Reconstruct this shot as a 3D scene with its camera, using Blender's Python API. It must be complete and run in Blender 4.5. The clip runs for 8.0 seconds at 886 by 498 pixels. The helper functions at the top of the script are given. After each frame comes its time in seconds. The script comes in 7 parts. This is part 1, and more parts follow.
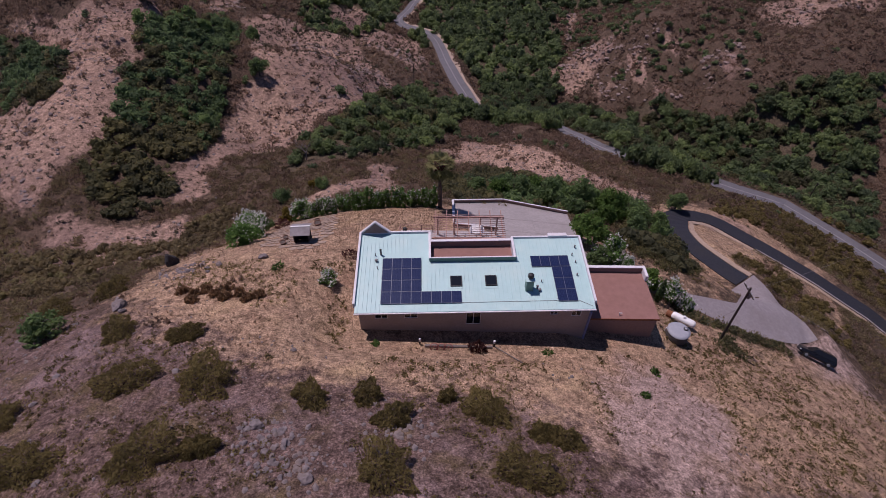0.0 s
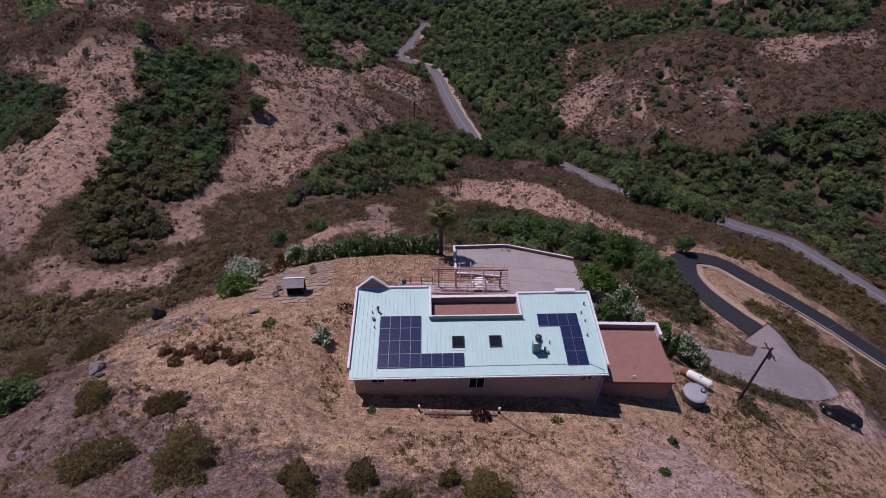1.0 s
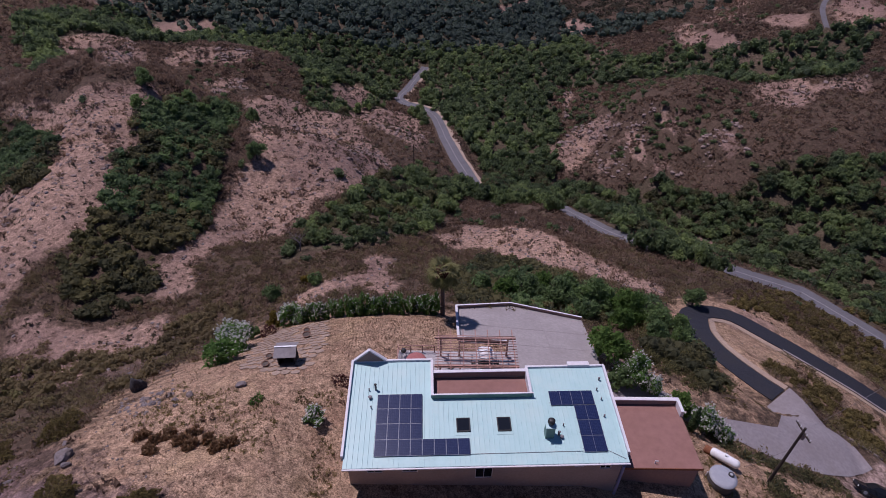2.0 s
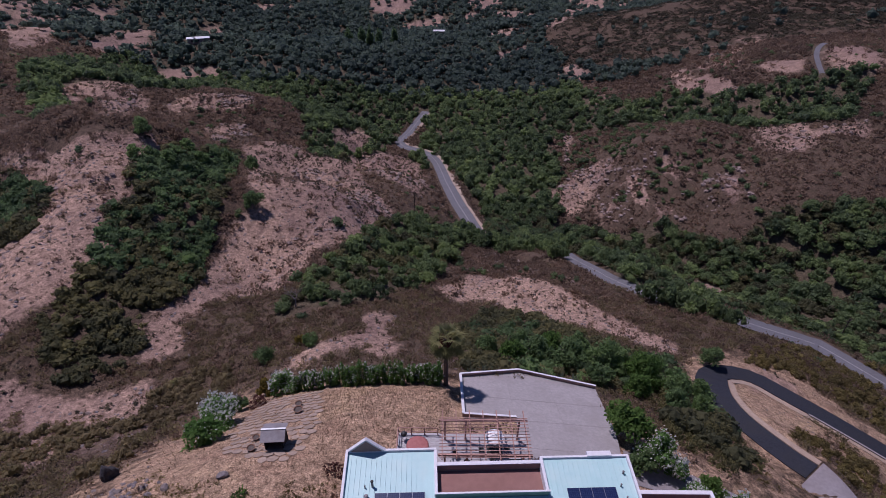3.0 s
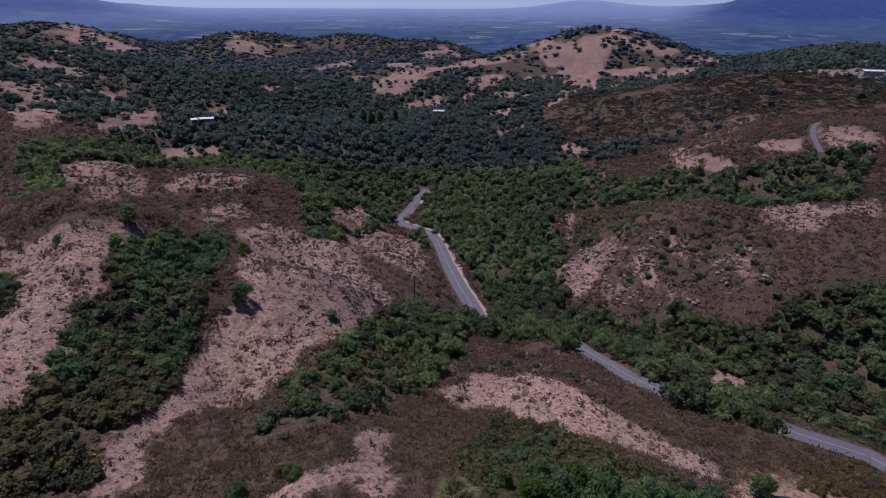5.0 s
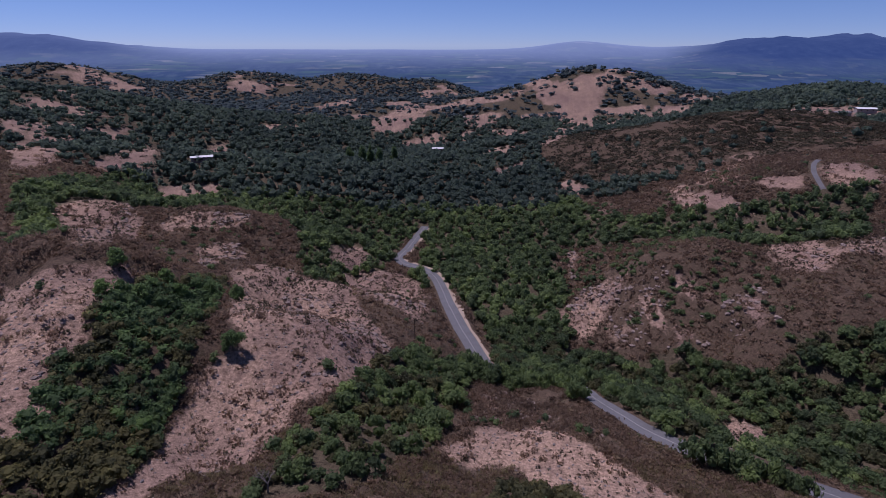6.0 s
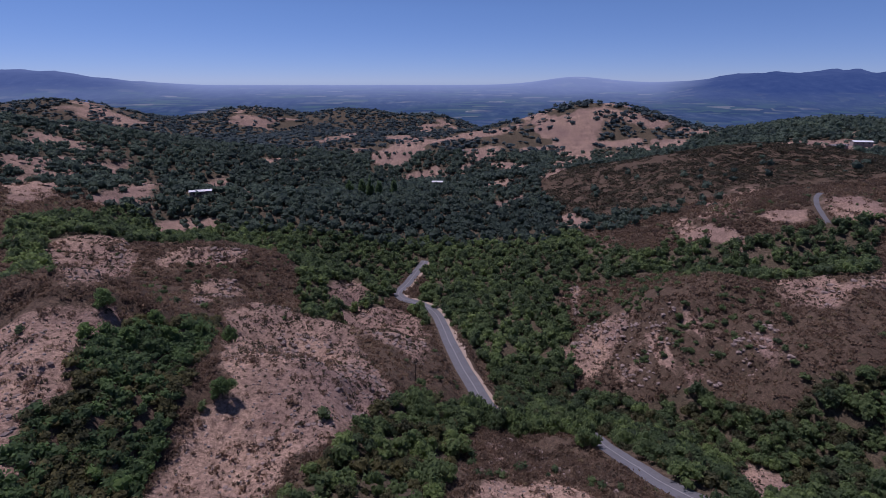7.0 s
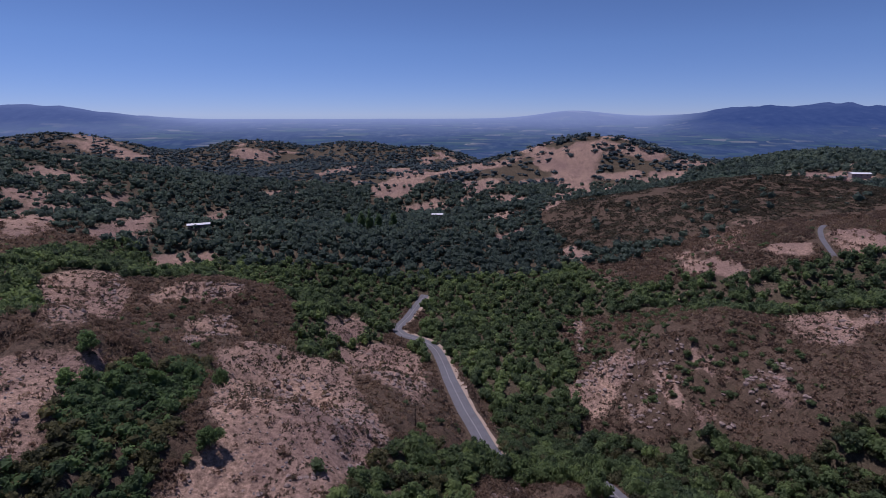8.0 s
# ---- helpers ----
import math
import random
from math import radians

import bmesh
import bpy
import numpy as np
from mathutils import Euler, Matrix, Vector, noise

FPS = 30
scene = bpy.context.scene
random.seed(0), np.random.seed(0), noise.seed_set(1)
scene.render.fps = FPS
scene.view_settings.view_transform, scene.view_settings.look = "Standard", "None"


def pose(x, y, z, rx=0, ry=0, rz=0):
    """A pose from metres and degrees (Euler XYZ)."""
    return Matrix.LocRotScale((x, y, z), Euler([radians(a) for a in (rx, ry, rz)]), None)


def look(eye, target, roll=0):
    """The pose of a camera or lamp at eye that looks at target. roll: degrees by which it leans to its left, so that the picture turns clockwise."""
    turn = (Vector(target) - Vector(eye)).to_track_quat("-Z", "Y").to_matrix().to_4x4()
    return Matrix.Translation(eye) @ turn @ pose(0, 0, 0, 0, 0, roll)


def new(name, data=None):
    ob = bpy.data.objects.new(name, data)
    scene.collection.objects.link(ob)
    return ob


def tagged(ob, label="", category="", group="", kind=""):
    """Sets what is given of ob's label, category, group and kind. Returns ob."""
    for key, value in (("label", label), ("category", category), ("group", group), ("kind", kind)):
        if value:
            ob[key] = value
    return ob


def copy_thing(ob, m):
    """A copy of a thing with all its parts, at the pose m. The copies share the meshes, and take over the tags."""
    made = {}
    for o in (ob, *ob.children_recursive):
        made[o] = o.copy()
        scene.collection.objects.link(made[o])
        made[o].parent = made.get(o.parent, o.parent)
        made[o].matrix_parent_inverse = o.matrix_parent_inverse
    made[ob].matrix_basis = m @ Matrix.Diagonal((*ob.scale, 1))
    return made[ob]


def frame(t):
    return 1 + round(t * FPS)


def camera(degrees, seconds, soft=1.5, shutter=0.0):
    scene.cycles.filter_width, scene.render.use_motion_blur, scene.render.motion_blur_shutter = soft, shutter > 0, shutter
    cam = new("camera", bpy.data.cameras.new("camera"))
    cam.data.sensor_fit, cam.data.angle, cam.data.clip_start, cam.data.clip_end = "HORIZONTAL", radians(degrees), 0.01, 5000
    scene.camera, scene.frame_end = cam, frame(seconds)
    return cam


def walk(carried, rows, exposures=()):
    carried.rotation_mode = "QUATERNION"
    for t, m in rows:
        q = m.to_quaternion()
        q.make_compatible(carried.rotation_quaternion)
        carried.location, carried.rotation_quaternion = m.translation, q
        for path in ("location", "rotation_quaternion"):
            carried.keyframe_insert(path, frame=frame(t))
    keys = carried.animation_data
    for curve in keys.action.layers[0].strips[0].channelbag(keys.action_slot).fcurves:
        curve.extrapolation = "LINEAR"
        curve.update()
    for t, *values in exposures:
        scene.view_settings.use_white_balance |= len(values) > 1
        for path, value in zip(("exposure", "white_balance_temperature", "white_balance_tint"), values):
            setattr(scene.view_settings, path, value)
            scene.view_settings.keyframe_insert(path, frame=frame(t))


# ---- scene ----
cam = camera(80.0, 8.0, soft=0.5)
PATH = [
    (0, (0.514, -3.633, 43.156), (0.503, -2.183, 41.778), 0.3),
    (0.5, (0.434, -1.6, 43.203), (0.422, -0.115, 41.863), 0.4),
    (1, (0.325, 0.613, 43.226), (0.313, 2.133, 41.926), 0.4),
    (1.5, (0.101, 2.975, 43.309), (0.091, 4.54, 42.064), 0.4),
    (1.7, (-0.016, 3.971, 43.33), (-0.023, 5.552, 42.104), 0.5),
    (3, (-0.6, 10.873, 43.455), (-0.609, 12.561, 42.381), 0.3),
    (3.5, (-0.825, 13.52, 43.472), (-0.834, 15.241, 42.453), 0.3),
    (4, (-0.959, 16.308, 43.484), (-0.968, 18.063, 42.525), 0.2),
    (4.5, (-1.141, 19.199, 43.481), (-1.149, 20.984, 42.58), 0.2),
    (4.7, (-1.284, 20.404, 43.465), (-1.292, 22.201, 42.588), 0.2),
    (6, (-2.555, 28.379, 43.176), (-2.557, 30.245, 42.457), 0.1),
    (6.5, (-2.952, 31.273, 43.175), (-2.953, 33.161, 42.515), 0.1),
    (7, (-3.273, 33.996, 43.206), (-3.272, 35.902, 42.6), -0.0),
    (7.5, (-3.503, 36.686, 43.249), (-3.501, 38.61, 42.702), -0.1),
    (8, (-3.72, 39.417, 43.307), (-3.717, 41.355, 42.815), -0.1),
]
walk(cam, [(t, look(eye, target, roll)) for t, eye, target, roll in PATH], [(0, 0.06, 6330, 33), (3.5, 0.07, 5760, 31), (6, 0.07, 5770, 29), (8, 0.08, 5830, 26)])


# ---- sky and sun ----
SUN_WAY = Vector((-0.33, 0.26, 0.91)).normalized()
world = bpy.data.worlds.new("sky")
scene.world = world
world.use_nodes = True
wn, wl = world.node_tree.nodes, world.node_tree.links
sky = wn.new("ShaderNodeTexSky")
sky.sky_type, sky.sun_disc = "NISHITA", False
sky.sun_elevation = math.asin(SUN_WAY.z)
sky.sun_rotation = math.atan2(SUN_WAY.x, SUN_WAY.y)
sky.air_density, sky.dust_density, sky.ozone_density, sky.altitude = 0.55, 0.0, 6.0, 1200
way = wn.new("ShaderNodeTexCoord")
split = wn.new("ShaderNodeSeparateXYZ")
wl.new(way.outputs["Generated"], split.inputs["Vector"])
haze = wn.new("ShaderNodeValToRGB")
for e, (at, col) in zip(haze.color_ramp.elements, ((0.0, (0.78, 0.74, 0.83)), (0.12, (1.0, 1.0, 1.0)))):
    e.position, e.color = at, (*col, 1)
wl.new(split.outputs["Z"], haze.inputs["Fac"])
dim = wn.new("ShaderNodeMix")
dim.data_type, dim.blend_type = "RGBA", "MULTIPLY"
dim.inputs["Factor"].default_value = 1.0
wl.new(sky.outputs["Color"], dim.inputs["A"])
wl.new(haze.outputs["Color"], dim.inputs["B"])
wl.new(dim.outputs["Result"], wn["Background"].inputs["Color"])
wn["Background"].inputs["Strength"].default_value = 0.078
sun = new("sun", bpy.data.lights.new("sun", "SUN"))
sun.data.energy, sun.data.angle, sun.data.color = 3.3, radians(0.53), (1.0, 0.96, 0.91)
sun.matrix_world = look(SUN_WAY * 300, (0, 0, 0))


# ---- materials ----
def nodes_of(name):
    m = bpy.data.materials.new(name)
    m.use_nodes = True
    return m, m.node_tree.nodes, m.node_tree.links, m.node_tree.nodes["Principled BSDF"]


def noise_node(n, l, scale, detail=5.0, rough=0.6, coords=None):
    t = n.new("ShaderNodeTexNoise")
    t.inputs["Scale"].default_value, t.inputs["Detail"].default_value, t.inputs["Roughness"].default_value = scale, detail, rough
    if coords is not None:
        l.new(coords, t.inputs["Vector"])
    return t.outputs["Fac"]


def ramp_node(n, l, fac, *stops):
    r = n.new("ShaderNodeValToRGB")
    while len(r.color_ramp.elements) < len(stops):
        r.color_ramp.elements.new(0.5)
    for e, (at, col) in zip(r.color_ramp.elements, stops):
        e.position, e.color = at, (*col, 1) if len(col) == 3 else col
    l.new(fac, r.inputs["Fac"])
    return r.outputs["Color"]


def mix_node(n, l, fac, a, b, mode="MIX"):
    m = n.new("ShaderNodeMix")
    m.data_type, m.blend_type = "RGBA", mode
    for value, socket in ((fac, m.inputs["Factor"]), (a, m.inputs["A"]), (b, m.inputs["B"])):
        if isinstance(value, (int, float)):
            socket.default_value = value
        elif isinstance(value, tuple):
            socket.default_value = (*value, 1)
        else:
            l.new(value, socket)
    return m.outputs["Result"]


def math_node(n, l, op, a, b=0.0, clamp=False):
    m = n.new("ShaderNodeMath")
    m.operation, m.use_clamp = op, clamp
    for value, socket in ((a, m.inputs[0]), (b, m.inputs[1])):
        if isinstance(value, (int, float)):
            socket.default_value = value
        else:
            l.new(value, socket)
    return m.outputs["Value"]


def bump_node(n, l, height, strength, distance, bsdf):
    b = n.new("ShaderNodeBump")
    b.inputs["Strength"].default_value, b.inputs["Distance"].default_value = strength, distance
    l.new(height, b.inputs["Height"])
    l.new(b.outputs["Normal"], bsdf.inputs["Normal"])


def surface_mat(name, dark, light, scale=3.0, rough=0.8, metal=0.0, bump=0.2, depth=0.02, stain=None, stain_scale=0.4, vary=0.0, gloss=0.4):
    """A worn plain surface: two tones of grain, larger stains, relief, and a tone of its own for each piece."""
    m, n, l, p = nodes_of(name)
    pos = n.new("ShaderNodeNewGeometry").outputs["Position"]
    fine = noise_node(n, l, scale, 6, 0.65, pos)
    col = ramp_node(n, l, fine, (0.3, dark), (0.7, light))
    if stain:
        big = noise_node(n, l, stain_scale, 4, 0.6, pos)
        col = mix_node(n, l, math_node(n, l, "MULTIPLY", math_node(n, l, "SUBTRACT", big, 0.45, True), 2.2, True), col, stain)
    if vary:
        info = n.new("ShaderNodeObjectInfo").outputs["Random"]
        col = mix_node(n, l, math_node(n, l, "MULTIPLY", info, vary), col, tuple(c * 0.45 for c in dark))
    l.new(col, p.inputs["Base Color"])
    p.inputs["Roughness"].default_value, p.inputs["Metallic"].default_value = rough, metal
    p.inputs["Specular IOR Level"].default_value = gloss
    if bump:
        bump_node(n, l, fine, bump, depth, p)
    return m


def leaf_mat(name, *tones, rough=0.75, thin=0.58):
    """Foliage: tones run with the plant's own shade (attribute tone) and finer flecks."""
    m, n, l, p = nodes_of(name)
    at = n.new("ShaderNodeAttribute")
    at.attribute_name = "tone"
    pos = n.new("ShaderNodeNewGeometry")
    fleck = noise_node(n, l, 2.5, 4, 0.7, pos.outputs["Position"])
    isle = pos.outputs["Random Per Island"]
    f = math_node(n, l, "ADD", math_node(n, l, "MULTIPLY", at.outputs["Fac"], 0.62), math_node(n, l, "MULTIPLY", fleck, 0.22))
    f = math_node(n, l, "ADD", f, math_node(n, l, "MULTIPLY", isle, 0.22))
    k = len(tones)
    col = ramp_node(n, l, f, *[(0.06 + 0.9 * i / max(1, k - 1), t) for i, t in enumerate(tones)])
    l.new(col, p.inputs["Base Color"])
    p.inputs["Roughness"].default_value = rough
    p.inputs["Specular IOR Level"].default_value = 0.25
    bump_node(n, l, noise_node(n, l, 3.2, 4, 0.7, pos.outputs["Position"]), 0.8, 0.35, p)
    if thin:
        tr = n.new("ShaderNodeBsdfTranslucent")
        l.new(col, tr.inputs["Color"])
        mx = n.new("ShaderNodeMixShader")
        mx.inputs["Fac"].default_value = thin
        l.new(p.outputs["BSDF"], mx.inputs[1])
        l.new(tr.outputs["BSDF"], mx.inputs[2])
        l.new(mx.outputs["Shader"], n["Material Output"].inputs["Surface"])
    return m


def ground_mat():
    """Earth under brush, bare pinkish earth, straw, gravel and leaf litter, by attributes."""
    m, n, l, p = nodes_of("hillside_earth")
    pos = n.new("ShaderNodeNewGeometry").outputs["Position"]
    grain = noise_node(n, l, 3.5, 7, 0.7, pos)
    mid = noise_node(n, l, 0.35, 6, 0.65, pos)
    broad = noise_node(n, l, 0.045, 5, 0.6, pos)
    clod = noise_node(n, l, 1.1, 5, 0.75, pos)

    def attr(name):
        a = n.new("ShaderNodeAttribute")
        a.attribute_name = name
        ragged = math_node(n, l, "ADD", a.outputs["Fac"], math_node(n, l, "MULTIPLY", math_node(n, l, "SUBTRACT", clod, 0.5), 0.7))
        ragged = math_node(n, l, "ADD", ragged, math_node(n, l, "MULTIPLY", math_node(n, l, "SUBTRACT", mid, 0.5), 0.6))
        ragged = math_node(n, l, "ADD", ragged, math_node(n, l, "MULTIPLY", math_node(n, l, "SUBTRACT", broad, 0.5), 0.5))
        return math_node(n, l, "MULTIPLY", math_node(n, l, "SUBTRACT", ragged, 0.34), 3.2, True)

    brush = ramp_node(n, l, grain, (0.25, (0.050, 0.034, 0.025)), (0.75, (0.135, 0.092, 0.066)))
    brush = mix_node(n, l, math_node(n, l, "MULTIPLY", math_node(n, l, "SUBTRACT", mid, 0.52, True), 4.0, True), brush, (0.055, 0.045, 0.026))
    bare = ramp_node(n, l, grain, (0.28, (0.135, 0.085, 0.064)), (0.5, (0.335, 0.22, 0.163)), (0.78, (0.53, 0.375, 0.285)))
    bare = mix_node(n, l, math_node(n, l, "MULTIPLY", math_node(n, l, "SUBTRACT", mid, 0.5, True), 3.4, True), bare, (0.25, 0.168, 0.135))
    bare = mix_node(n, l, math_node(n, l, "MULTIPLY", math_node(n, l, "SUBTRACT", broad, 0.47, True), 4.5, True), bare, (0.205, 0.135, 0.110))
    streak = n.new("ShaderNodeMapping")
    streak.inputs["Scale"].default_value = (0.10, 0.035, 0.05)
    l.new(pos, streak.inputs["Vector"])
    rill = noise_node(n, l, 1.6, 6, 0.7, streak.outputs["Vector"])
    bare = mix_node(n, l, math_node(n, l, "MULTIPLY", math_node(n, l, "SUBTRACT", rill, 0.53, True), 7.0, True), bare, (0.155, 0.100, 0.082))
    wide = noise_node(n, l, 0.012, 6, 0.65, pos)
    bare = mix_node(n, l, math_node(n, l, "MULTIPLY", math_node(n, l, "SUBTRACT", wide, 0.40, True), 4.0, True), bare, (0.215, 0.140, 0.118))
    gold = ramp_node(n, l, grain, (0.28, (0.145, 0.090, 0.060)), (0.5, (0.32, 0.212, 0.142)), (0.8, (0.50, 0.355, 0.245)))
    gold = mix_node(n, l, math_node(n, l, "MULTIPLY", math_node(n, l, "SUBTRACT", mid, 0.48, True), 3.0, True), gold, (0.20, 0.115, 0.08))
    gold = mix_node(n, l, math_node(n, l, "MULTIPLY", math_node(n, l, "SUBTRACT", noise_node(n, l, 0.13, 5, 0.7, pos), 0.52, True), 4.5, True), gold, (0.40, 0.275, 0.165))
    gravel = ramp_node(n, l, grain, (0.30, (0.048, 0.030, 0.026)), (0.5, (0.118, 0.076, 0.066)), (0.74, (0.275, 0.195, 0.175)))
    gravel = mix_node(n, l, math_node(n, l, "MULTIPLY", math_node(n, l, "SUBTRACT", mid, 0.5, True), 3.6, True), gravel, (0.120, 0.088, 0.042))
    lilac = noise_node(n, l, 0.16, 5, 0.7, pos)
    gravel = mix_node(n, l, math_node(n, l, "MULTIPLY", math_node(n, l, "SUBTRACT", lilac, 0.52, True), 5.0, True), gravel, (0.215, 0.150, 0.150))
    litter = ramp_node(n, l, grain, (0.25, (0.052, 0.040, 0.027)), (0.75, (0.120, 0.092, 0.062)))
    pale = ramp_node(n, l, grain, (0.28, (0.17, 0.116, 0.100)), (0.5, (0.335, 0.238, 0.205)), (0.78, (0.50, 0.372, 0.325)))
    col = brush
    for name, over in (("litter", litter), ("gravel", gravel), ("gold", gold), ("pale", pale), ("bare", bare)):
        col = mix_node(n, l, attr(name), col, over)
    mottle = ramp_node(n, l, clod, (0.33, (0.32, 0.30, 0.28)), (0.5, (0.95, 0.95, 0.95)), (0.68, (1.5, 1.48, 1.46)))
    col = mix_node(n, l, 0.85, col, mottle, "MULTIPLY")
    speck = noise_node(n, l, 7.5, 4, 0.75, pos)
    col = mix_node(n, l, 0.7, col, ramp_node(n, l, speck, (0.38, (0.28, 0.26, 0.24)), (0.5, (1.0, 1.0, 1.0)), (0.63, (1.75, 1.72, 1.69))), "MULTIPLY")
    l.new(col, p.inputs["Base Color"])
    p.inputs["Roughness"].default_value, p.inputs["Specular IOR Level"].default_value = 0.95, 0.1
    height = math_node(n, l, "ADD", math_node(n, l, "MULTIPLY", grain, 0.35), clod)
    height = math_node(n, l, "ADD", height, math_node(n, l, "MULTIPLY", mid, 0.9))
    bump_node(n, l, height, 1.0, 0.2, p)
    return m


M_GROUND = ground_mat()
M_ASPHALT = surface_mat("fresh_asphalt", (0.020, 0.021, 0.028), (0.038, 0.039, 0.049), 6, 0.95, bump=0.15, stain=(0.036, 0.034, 0.036), stain_scale=0.25, gloss=0.1)
M_ROAD = surface_mat("old_asphalt", (0.10, 0.095, 0.105), (0.145, 0.135, 0.145), 3, 0.9, bump=0.15, stain=(0.085, 0.075, 0.075), stain_scale=0.2)
M_APRON = surface_mat("worn_apron_concrete", (0.20, 0.175, 0.18), (0.28, 0.245, 0.25), 2.5, 0.9, bump=0.15, stain=(0.19, 0.155, 0.15), stain_scale=0.3)
M_CONCRETE = surface_mat("concrete", (0.27, 0.24, 0.235), (0.36, 0.32, 0.31), 2.5, 0.85, bump=0.12, stain=(0.24, 0.21, 0.20), stain_scale=0.35, vary=0.12)
M_SHOULDER = surface_mat("road_shoulder_earth", (0.25, 0.18, 0.135), (0.40, 0.295, 0.225), 2.5, 0.95, bump=0.3)
M_ROOF = surface_mat("pale_green_metal", (0.365, 0.55, 0.535), (0.415, 0.60, 0.585), 0.9, 0.5, bump=0.03, stain=(0.47, 0.60, 0.56), stain_scale=0.5)
M_ROOF_DARK = surface_mat("green_metal_trim", (0.10, 0.20, 0.17), (0.14, 0.25, 0.21), 2, 0.5, bump=0.05)
M_WHITE = surface_mat("white_trim_paint", (0.58, 0.555, 0.575), (0.68, 0.655, 0.675), 3, 0.6, bump=0.05, stain=(0.60, 0.55, 0.55), stain_scale=0.8)
M_STUCCO = surface_mat("grey_tan_stucco", (0.30, 0.245, 0.225), (0.37, 0.305, 0.28), 5, 0.9, bump=0.3, stain=(0.27, 0.21, 0.19), stain_scale=0.5)
M_BROWN = surface_mat("red_brown_roof_coat", (0.225, 0.112, 0.094), (0.275, 0.142, 0.12), 1.5, 0.85, bump=0.1, stain=(0.21, 0.105, 0.08), stain_scale=0.4)
M_BROWN_WALL = surface_mat("brown_stucco", (0.235, 0.15, 0.13), (0.29, 0.19, 0.165), 4, 0.9, bump=0.25)
M_DARK = surface_mat("dark_metal", (0.015, 0.014, 0.014), (0.035, 0.033, 0.032), 4, 0.5, bump=0.05)
M_TIMBER = surface_mat("red_brown_timber", (0.34, 0.185, 0.15), (0.50, 0.30, 0.25), 6, 0.75, bump=0.2, vary=0.3)
M_DARKWOOD = surface_mat("dark_creosoted_wood", (0.03, 0.022, 0.018), (0.065, 0.048, 0.04), 6, 0.9, bump=0.3)
M_GREY_WOOD = surface_mat("weathered_wood", (0.13, 0.105, 0.095), (0.24, 0.20, 0.185), 7, 0.9, bump=0.3, vary=0.3)
M_DECK = surface_mat("pale_deck_boards", (0.33, 0.30, 0.30), (0.46, 0.43, 0.43), 5, 0.8, bump=0.15, vary=0.2)
M_RUST = surface_mat("rusted_steel", (0.13, 0.045, 0.02), (0.30, 0.12, 0.06), 5, 0.9, bump=0.3)
M_GALV = surface_mat("galvanised_sheet", (0.17, 0.15, 0.155), (0.25, 0.225, 0.23), 2, 0.6, bump=0.05, stain=(0.13, 0.10, 0.10), stain_scale=0.9)
M_TANK = surface_mat("tank_grey_plastic", (0.27, 0.275, 0.31), (0.33, 0.335, 0.37), 2, 0.6, bump=0.04)
M_TANK_SIDE = surface_mat("tank_dark_side", (0.05, 0.045, 0.045), (0.085, 0.075, 0.075), 2, 0.7, bump=0.04)
M_CHALK = surface_mat("white_enamel", (0.70, 0.70, 0.70), (0.80, 0.80, 0.80), 2, 0.45, bump=0.03, stain=(0.62, 0.58, 0.54), stain_scale=1.5)
M_CLOTH = surface_mat("white_canvas", (0.72, 0.70, 0.70), (0.82, 0.80, 0.80), 6, 0.9, bump=0.1)
M_STONE = surface_mat("flagstone", (0.25, 0.18, 0.14), (0.38, 0.285, 0.22), 3, 0.9, bump=0.35, vary=0.4)
M_ROCK = surface_mat("purple_grey_rock", (0.095, 0.078, 0.080), (0.24, 0.20, 0.20), 2.5, 0.95, bump=0.6, depth=0.08, stain=(0.20, 0.15, 0.12), stain_scale=0.7)
M_DARKROCK = surface_mat("dark_weathered_rock", (0.022, 0.020, 0.022), (0.075, 0.066, 0.066), 2.5, 0.95, bump=0.8, depth=0.1)
M_OUTCROP = surface_mat("pinkish_outcrop_rock", (0.15, 0.105, 0.092), (0.33, 0.245, 0.215), 1.6, 0.95, bump=0.8, depth=0.15, stain=(0.14, 0.11, 0.10), stain_scale=0.5)
M_CLAY = surface_mat("clay_pot", (0.14, 0.075, 0.05), (0.22, 0.115, 0.08), 6, 0.85, bump=0.1)
M_BARK = surface_mat("grey_bark", (0.055, 0.042, 0.035), (0.13, 0.10, 0.085), 6, 0.95, bump=0.6, depth=0.03)
M_DEADWOOD = surface_mat("bleached_dead_wood", (0.16, 0.125, 0.115), (0.28, 0.235, 0.22), 6, 0.95, bump=0.4)
M_CARPAINT = surface_mat("black_car_paint", (0.008, 0.009, 0.012), (0.012, 0.013, 0.017), 1, 0.18, bump=0)
M_TYRE = surface_mat("tyre_rubber", (0.015, 0.015, 0.015), (0.025, 0.025, 0.025), 8, 0.9, bump=0.1)
M_ALLOY = surface_mat("alloy_rim", (0.30, 0.30, 0.31), (0.36, 0.36, 0.37), 8, 0.35, metal=0.8, bump=0)
M_RED = surface_mat("faded_red_paint", (0.28, 0.09, 0.085), (0.36, 0.13, 0.12), 4, 0.7, bump=0.05)
M_BLUE = surface_mat("blue_grey_pipe", (0.12, 0.14, 0.26), (0.16, 0.18, 0.32), 3, 0.6, bump=0.05)
M_LINE = surface_mat("worn_road_paint", (0.17, 0.16, 0.155), (0.34, 0.32, 0.31), 5, 0.9, bump=0)


def glass_mat():
    m, n, l, p = nodes_of("dark_window_glass")
    p.inputs["Base Color"].default_value = (0.012, 0.014, 0.018, 1)
    p.inputs["Roughness"].default_value = 0.06
    return m


